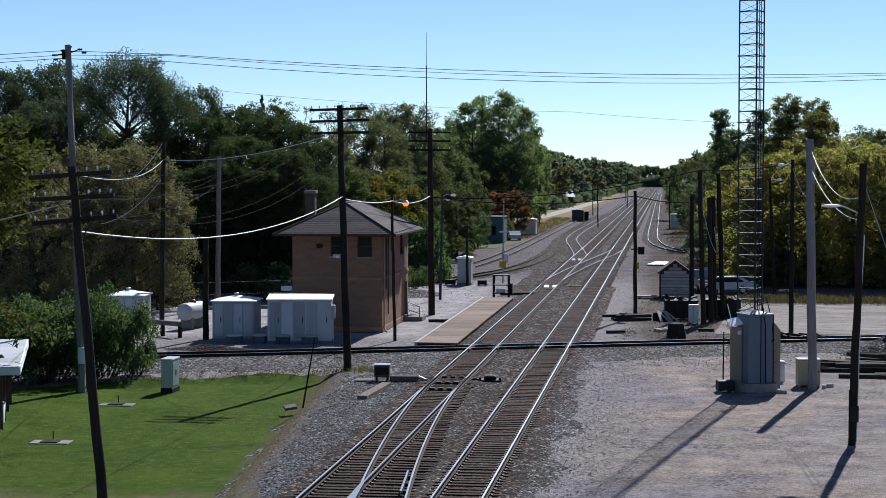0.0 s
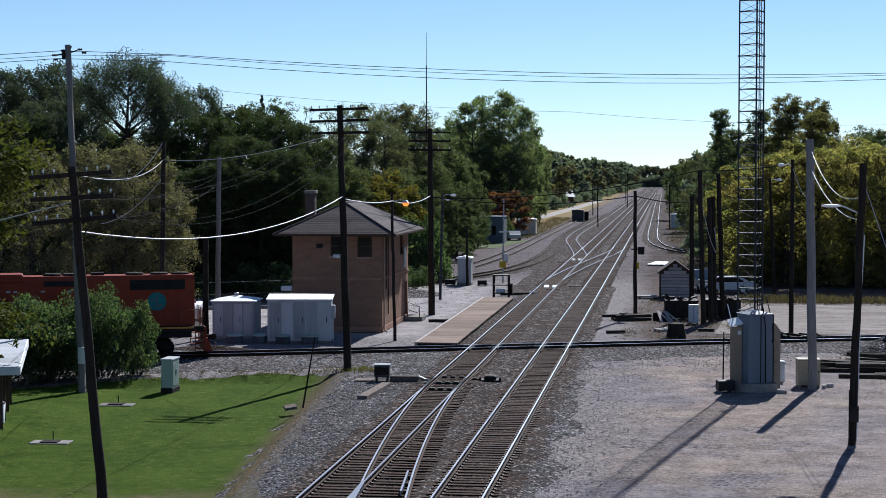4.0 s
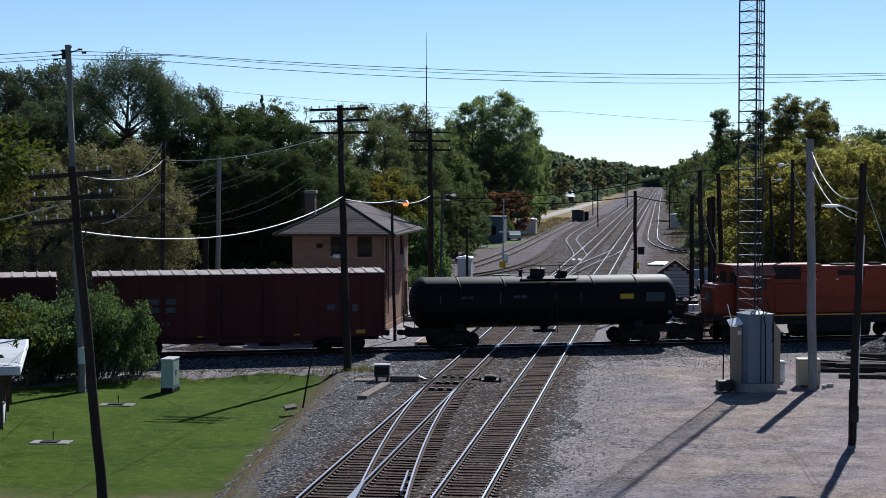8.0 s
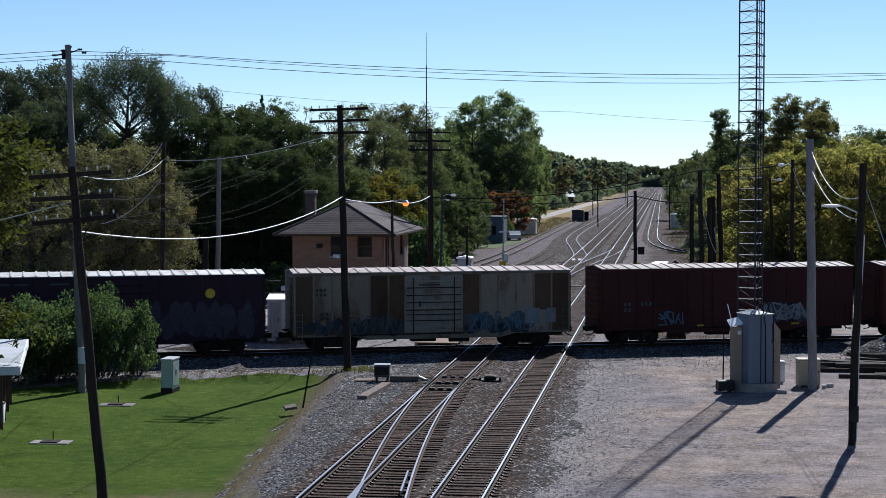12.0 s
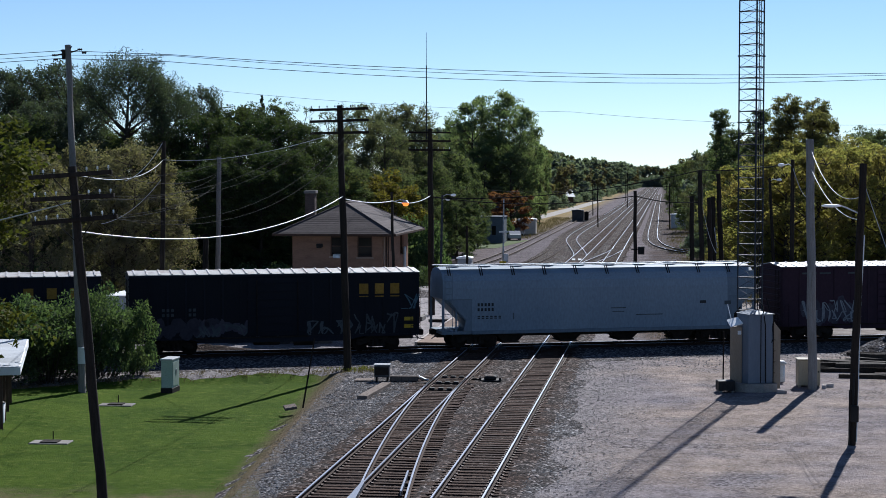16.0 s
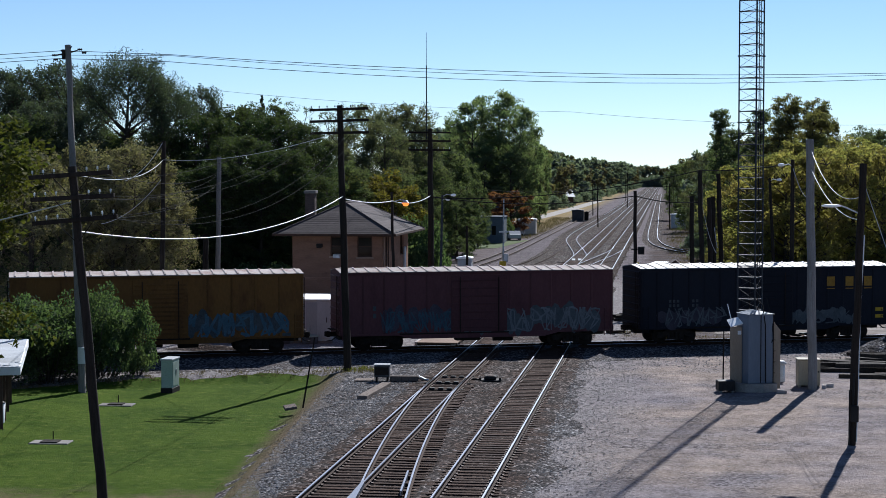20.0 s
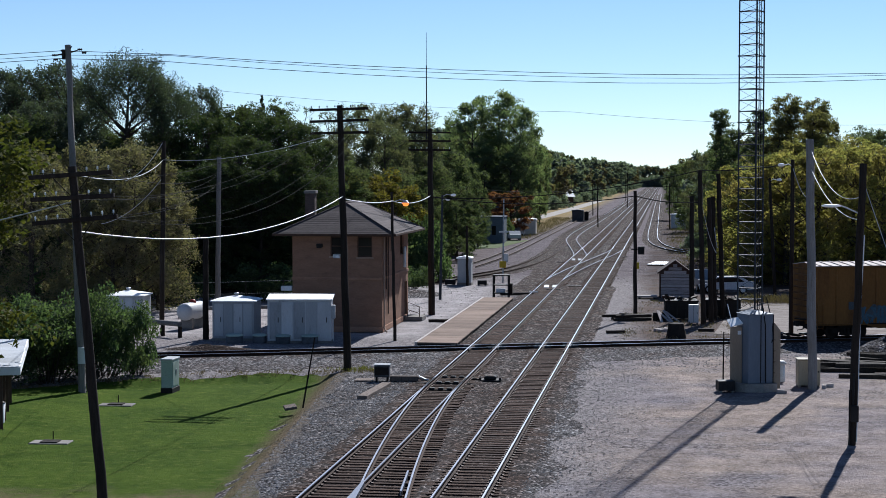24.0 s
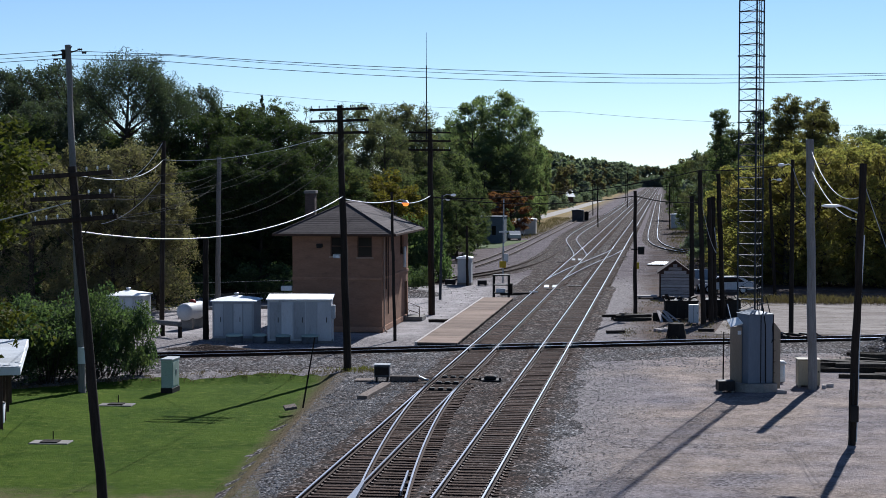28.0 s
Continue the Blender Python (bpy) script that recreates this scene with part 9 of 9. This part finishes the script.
def covered_hopper():
    root = freight_car("covered_hopper", "pale blue-grey covered hopper car with round roof hatches", "hopper car")
    h = 9.25
    sec = [(1.55, 1.0), (1.58, 2.2), (1.57, 3.3), (1.50, 3.75), (1.28, 4.12), (0.9, 4.34), (0.45, 4.44), (0, 4.47)]
    sec = [(-a, b) for a, b in sec] + [(a, b) for a, b in reversed(sec[:-1])]
    cut = 1.7
    part("body", Shape().prism(sec, -h + cut, h - cut, "x"), HOPPER_GREY, root)
    up = [p for p in sec if p[1] > 2.6]
    up = [(-1.575, 2.75)] + up + [(1.575, 2.75)]
    for s in (-1, 1):
        a, b = sorted((s * (h - cut + 0.002), s * (h - 0.05)))
        part("end_bay", Shape().prism(up, a, b, "x"), HOPPER_GREY, root)
        part("slope_sheet", Shape().prism([(s * (h - cut - 0.05), 1.15), (s * (h - 0.1), 2.74), (s * (h - cut - 0.05), 2.74)], -1.25, 1.25), HOPPER_GREY, root)
        part("side_gusset", Shape().prism([(s * (h - cut), 0.98), (s * (h - cut + 0.5), 0.98), (s * (h - cut + 0.35), 1.6), (s * (h - 0.3), 2.74), (s * (h - cut), 2.74)], -1.56, -1.5), HOPPER_GREY, root)
        part("end_post", Shape().box((s * (h - 0.14), -1.5, 0.95), (s * (h - 0.02), -1.38, 2.745), 0.01), HOPPER_GREY, root)
        part("end_post", Shape().box((s * (h - 0.14), 1.38, 0.95), (s * (h - 0.02), 1.5, 2.745), 0.01), HOPPER_GREY, root)
        part("brace_post", Shape().box((s * (h - 0.85), -1.5, 0.95), (s * (h - 0.77), -1.42, 2.2), 0.01), HOPPER_GREY, root)
        part("end_sill", Shape().box((s * (h - cut + 0.004), -1.5, 0.80), (s * h, 1.5, 0.98), 0.02), HOPPER_GREY, root)
        part("ladder", ladder(s * (h - 0.35), -1.62, 0.75, 4.2), HOPPER_GREY, root)
    part("side_sill", Shape().box((-h + cut, -1.6, 0.80), (h - cut, -1.45, 0.998), 0.015).box((-h + cut, 1.45, 0.80), (h - cut, 1.6, 0.998), 0.015), HOPPER_GREY, root)
    part("running_board", Shape().box((-h, -0.95, 4.52), (h, -0.62, 4.56), 0.01).box((-h, 0.62, 4.52), (h, 0.95, 4.56), 0.01), GALV, root)
    for k in range(10):
        x = -h + 1.0 + k * (2 * h - 2.0) / 9
        part("roof_hatch", Shape().lathe([(0.33, 0), (0.33, 0.10), (0.37, 0.11), (0.37, 0.15), (0.2, 0.18), (0.03, 0.19)], 18, pose(x, 0, 4.42)), HOPPER_GREY, root, "round roof hatch")
        for y in (-1, 1):
            br = Shape()
            br.path([(x - 0.6, y * 1.36, 4.05), (x - 0.6, y * 0.95, 4.52)], 0.03).path([(x - 0.48, y * 1.36, 4.05), (x - 0.48, y * 0.95, 4.52)], 0.03)
            part("board_bracket", br, GRIME, root)
    for k in range(4):
        x = -5.1 + k * 3.4
        part("outlet_gate", Shape().prism([(x - 0.95, 0.8), (x + 0.95, 0.8), (x + 0.42, 0.3), (x - 0.42, 0.3)], -0.7, 0.7).box((x - 0.5, -0.8, 0.22), (x + 0.5, 0.8, 0.299), 0.02), GRIME, root)
    part("centre_sill", Shape().box((-h, -0.3, 0.55), (h, 0.3, 0.798)), GRIME, root)
    y = -1.592
    part("lettering", bars(marks(-h + 2.0, 2.35, 5, 0.17, 0.2) + marks(-h + 2.0, 1.75, 6, 0.06, 0.24) + [(h - 3.4, 2.3, 0.38, 0.16)], y), STENCIL_DARK, root, kind="stuff")
    part("lettering", bars([(0.5, 2.1, 0.9, 0.05), (0.6, 1.9, 0.7, 0.04), (2.0, 1.7, 1.6, 0.05), (-5.2, 1.6, 0.05, 0.35), (h - 1.9, 2.2, 0.4, 0.22)], y), SPRAY_GREY, root, kind="stuff")
    trucks(root, (-h + 2.0, h - 2.0))
    couplers(root, h, 0.3)
    return root


def long_train():
    cars = [(locomotive(), -69.8), (tank_car(), -87.36)]
    b, h, y = boxcar("plain oxide-red boxcar with smooth sides and small stencils", 15.57, RED_OXIDE, ROOF_PAINT, 14)
    part("lettering", bars(marks(-h + 2.9, 2.75, 2, 0.28, 0.85) + marks(-h + 2.9, 1.75, 4, 0.06, 0.3) + [(h - 3.2, 2.3, 0.45, 0.3), (h - 1.8, 2.2, 0.3, 0.4), (-3.4, 3.6, 0.1, 0.06)], y), SPRAY_GREY, b, kind="stuff")
    part("yellow_tab", bars([(-h + 2.1, 0.95, 0.5, 0.18), (h - 1.6, 1.0, 0.5, 0.2), (-2.4, 0.97, 0.3, 0.08), (2.8, 0.97, 0.3, 0.08)], y), YELLOW, b, kind="stuff")
    cars.append((b, -104.67))
    b, h, y = boxcar("dark red boxcar with pale spray-painted tags low down", 15.4, RED_DARK, ROOF_PAINT, 16)
    part("spray_ground", spray_fill(2.1, 5.0, 1.15, 2.25, y, 104), SPRAY_GREY, b, "cloudy ground of a painted tag", kind="stuff")
    part("spray_tag", spray(2.1, 5.0, 1.25, 2.25, y, 4, 0.12), SPRAY_PALE, b, "pale spray-painted tag", kind="stuff")
    part("spray_tag", spray(-4.4, -3.0, 1.1, 1.8, y, 9, 0.11), SPRAY_BLUE, b, "blue spray-painted tag", kind="stuff")
    part("lettering", bars(marks(-h + 1.3, 2.2, 2, 0.2, 0.24) + marks(-h + 2.3, 2.2, 3, 0.2, 0.24, 1) + [(-0.7, 2.9, 1.2, 0.25)], y), SPRAY_GREY, b, kind="stuff")
    part("yellow_tab", bars([(1.2, 0.97, 0.5, 0.1), (-2.0, 0.97, 0.5, 0.1), (3.8, 0.97, 0.5, 0.1)], y), YELLOW, b, kind="stuff")
    cars.append((b, -122.03))
    b, h, y = boxcar("weathered cream and rust boxcar with white ribbed door", 15.6, BEIGE, ROOF_PAINT, 16, (-1.7, 1.6), DOOR_WHITE, 8)
    xs = np.linspace(-h + 0.06, h - 0.06, 16)
    for i in (0, 4, 5, 9, 13, 14):
        z0 = 0.95 if i != 13 else 2.1
        part("side_panel", Shape().box((float(xs[i]) + 0.05, -1.512, z0), (float(xs[i + 1]) - 0.05, -1.503, 4.13)), PANEL_RUST, b, "rust-brown side panel")
    part("spray_tag", spray(-h + 1.0, -2.0, 0.95, 1.9, y, 21, 0.09), SPRAY_GREY, b, "faded grey-green tag", kind="stuff")
    part("spray_ground", spray_fill(1.8, 5.6, 0.95, 2.0, y, 122), SPRAY_GREY, b, "cloudy ground of a painted tag", kind="stuff")
    part("spray_tag", spray(1.8, 5.4, 1.0, 2.0, y, 22, 0.09), SPRAY_BLUE, b, "blue spray-painted tag", kind="stuff")
    for x, w, z, hh in ((5.15, 0.85, 1.35, 0.85), (6.4, 0.55, 1.4, 0.8)):
        part("data_panel", bars([(x, z, w, hh)], y), SPRAY_PALE, b, "pale stencilled panel")
    for z in (1.62, 1.95, 2.2, 2.62, 3.02, 3.42):
        part("door_seam", Shape().box((-1.6, -1.592, z - 0.025), (1.5, -1.588, z + 0.03)), GRIME, b)
    part("grime_band", spray_fill(-h + 0.4, -1.9, 0.9, 1.7, y, 171), STENCIL_DARK, b, "dark grime along the lower side", kind="stuff")
    part("grime_band", spray_fill(1.9, h - 2.4, 0.9, 1.6, y, 172), STENCIL_DARK, b, "dark grime along the lower side", kind="stuff")
    part("lettering", bars(marks(-h + 1.2, 3.3, 3, 0.16, 0.22) + marks(-h + 1.5, 2.0, 2, 0.16, 0.24) + marks(-h + 2.7, 2.0, 2, 0.16, 0.24) + [(-0.9, 3.55, 1.2, 0.07), (-0.9, 2.4, 0.12, 0.3)], y - 0.06), STENCIL_DARK, b, kind="stuff")
    cars.append((b, -139.42))
    b, h, y = boxcar("dark maroon boxcar with large faded spray-painted tags", 15.4, MAROON, ROOF_GALV, 15)
    part("spray_ground", spray_fill(-h + 1.3, -h + 4.6, 1.0, 2.4, y, 131), SPRAY_MAUVE, b, "cloudy ground of a painted tag", kind="stuff")
    part("spray_tag", spray(-h + 1.3, -h + 4.6, 1.1, 2.3, y, 31, 0.10), SPRAY_PALE, b, "pale spray-painted tag", kind="stuff")
    part("spray_ground", spray_fill(1.0, h - 0.6, 1.1, 2.7, y, 132), SPRAY_MAUVE, b, "cloudy ground of a painted tag", kind="stuff")
    part("spray_tag", spray(1.0, h - 0.6, 1.2, 2.3, y, 32, 0.07), SPRAY_MAUVE, b, "large faded tag", kind="stuff")
    part("emblem", Shape().lathe([(0.26, 0), (0.26, 0.008)], 20, pose(4.8, y, 3.3, 90, 0, 0)), YELLOW, b, "round yellow emblem")
    part("lettering", bars([(-h + 1.3, 3.85, 0.9, 0.1), (-h + 2.4, 3.85, 0.7, 0.1), (-h + 4.2, 3.85, 1.0, 0.1)], y), SPRAY_GREY, b, kind="stuff")
    cars.append((b, -156.48))
    cars.append((covered_hopper(), -175.07))
    for i, (at, L) in enumerate(((-193.42, 15.65), (-210.39, 15.4))):
        b, h, y = boxcar(("navy boxcar with yellow block emblem and pale spray tags", "navy boxcar with yellow block emblem and scrawled tags")[i], L, NAVY, ROOF_GALV, 17)
        for k in range(3):
            x = (h - 3.35 + k * 0.86) if i == 0 else (h - 3.95 + k * 1.18)
            bl = Shape()
            bl.box((x, y - 0.005, 3.14), (x + 0.5, y, 3.70), 0.002).box((x, y - 0.005, 2.98), (x + 0.5, y, 3.03))
            part("yellow_emblem", bl, EMBLEM_GOLD, b, "yellow block emblem")
        part("spray_tag", spray(-0.6 if i == 0 else -h + 8.4, 3.6 if i == 0 else h - 2.0, 1.0, 1.7, y, 41 + i, 0.1), SPRAY_GREY, b, "pale spray-painted tag", kind="stuff")
        part("spray_tag", spray(3.4 if i == 0 else -h + 1.5, h - 1.2 if i == 0 else -h + 4.8, 1.0, 2.05, y, 43 + i, 0.1), SPRAY_GREY, b, "grey spray-painted tag", kind="stuff")
        if i == 0:
            part("spray_ground", spray_fill(-h + 3.2, -0.8, 0.95, 1.8, y, 145), SPRAY_MAUVE, b, kind="stuff")
            part("spray_tag", spray(-h + 3.4, -0.8, 1.0, 1.6, y, 45, 0.12), SPRAY_GREY, b, kind="stuff")
            part("spray_tag", spray(h - 1.1, h - 0.1, 2.3, 3.1, y, 46, 0.08), SPRAY_BLUE, b, kind="stuff")
        if i == 1:
            part("spray_ground", spray_fill(-h + 8.2, h - 2.0, 0.95, 1.85, y, 149), SPRAY_GREY, b, "cloudy ground of a painted tag", kind="stuff")
        part("yellow_tab", bars([(h - 0.85, 1.25, 0.5, 0.2), (h - 0.85, 1.65, 0.5, 0.2)], y), YELLOW, b, kind="stuff")
        part("spray_ground", spray_fill(-h + 1.2, -h + 4.6, 0.95, 2.0, y, 147 + i), SPRAY_MAUVE, b, kind="stuff")
        part("lettering", bars(marks(-h + 1.7, 2.35, 3, 0.16, 0.24) + marks(-h + 3.1, 2.35, 2, 0.16, 0.24), y), SPRAY_GREY, b, kind="stuff")
        cars.append((b, at))
    b, h, y = boxcar("faded rose-red boxcar with long band of spray tags", 15.55, ROSE, ROOF_PAINT, 14)
    part("spray_ground", spray_fill(-0.9, h - 0.8, 0.9, 2.3, y, 151), SPRAY_GREY, b, "cloudy ground of a painted tag", kind="stuff")
    part("spray_tag", spray(-0.9, h - 0.8, 0.95, 2.2, y, 51, 0.11), SPRAY_PALE, b, "pale angular spray-painted tag", kind="stuff")
    part("spray_ground", spray_fill(-h + 2.2, -1.0, 1.0, 2.3, y, 152), SPRAY_MAUVE, b, "cloudy ground of a painted tag", kind="stuff")
    part("spray_tag", spray(-h + 2.2, -1.0, 1.0, 2.1, y, 52, 0.09), SPRAY_BLUE, b, "blue-grey spray-painted tag", kind="stuff")
    part("lettering", bars(marks(-h + 1.8, 2.2, 1, 0.25, 0.3), y), SPRAY_GREY, b, kind="stuff")
    cars.append((b, -227.53))
    b, h, y = boxcar("ochre-yellow boxcar with ribbed door and blue tags", 15.35, OCHRE, ROOF_PAINT, 13, (-1.4, 1.5), None, 12)
    part("spray_ground", spray_fill(1.5, 6.4, 0.95, 2.2, y, 161), SPRAY_GREY, b, "cloudy ground of a painted tag", kind="stuff")
    part("spray_tag", spray(1.5, 6.4, 1.0, 2.2, y, 61, 0.16), SPRAY_BLUE, b, "blue block spray-painted tag", kind="stuff")
    part("spray_ground", spray_fill(-h + 2.9, -2.2, 0.9, 1.9, y, 162), SPRAY_GREY, b, "cloudy ground of a painted tag", kind="stuff")
    part("spray_tag", spray(-h + 2.9, -2.2, 0.9, 1.9, y, 62, 0.16), SPRAY_BLUE, b, "blue spray-painted tag", kind="stuff")
    for x, z, w, hh in ((-h + 2.1, 1.75, 0.8, 0.45), (-1.0, 1.2, 0.8, 0.5), (h - 1.15, 0.95, 0.45, 0.16)):
        part("data_panel", bars([(x, z, w, hh)], y if x > 2 or x < -3 else y - 0.06), SPRAY_GREY, b)
    cars.append((b, -244.99))
    return cars


TRAIN = long_train()
SPEED = 11.33


def motions():
    """The whole train rolls over the crossing at an even speed; wheels turn while it passes."""
    for car, s0 in TRAIN:
        rows = []
        for t in (0.0, 7.0, 14.0, 21.0, 28.0):
            p = CROSS + CU * (s0 + SPEED * t)
            rows.append((t, pose(p.x, p.y, 0.2, 0, 0, CROSS_DEG)))
        walk(car, rows)
    for wheel, car, x in TURNING:
        s0 = dict((c.name, s) for c, s in TRAIN)[car.name]
        f0 = max(0, math.floor((-48 - s0) / SPEED * 30))
        f1 = min(840, math.ceil((42 - s0) / SPEED * 30))
        step = math.degrees(SPEED / 30 / WHEEL_R)
        rows = [(0.0, pose(x, 0, WHEEL_R))] if f0 > 0 else []
        rows += [(f / 30, pose(x, 0, WHEEL_R, 0, (f - f0) * step, 0)) for f in range(f0, f1 + 1)]
        rows += [(28.0, pose(x, 0, WHEEL_R, 0, (f1 - f0) * step, 0))] if f1 < 840 else []
        walk(wheel, rows)


motions()
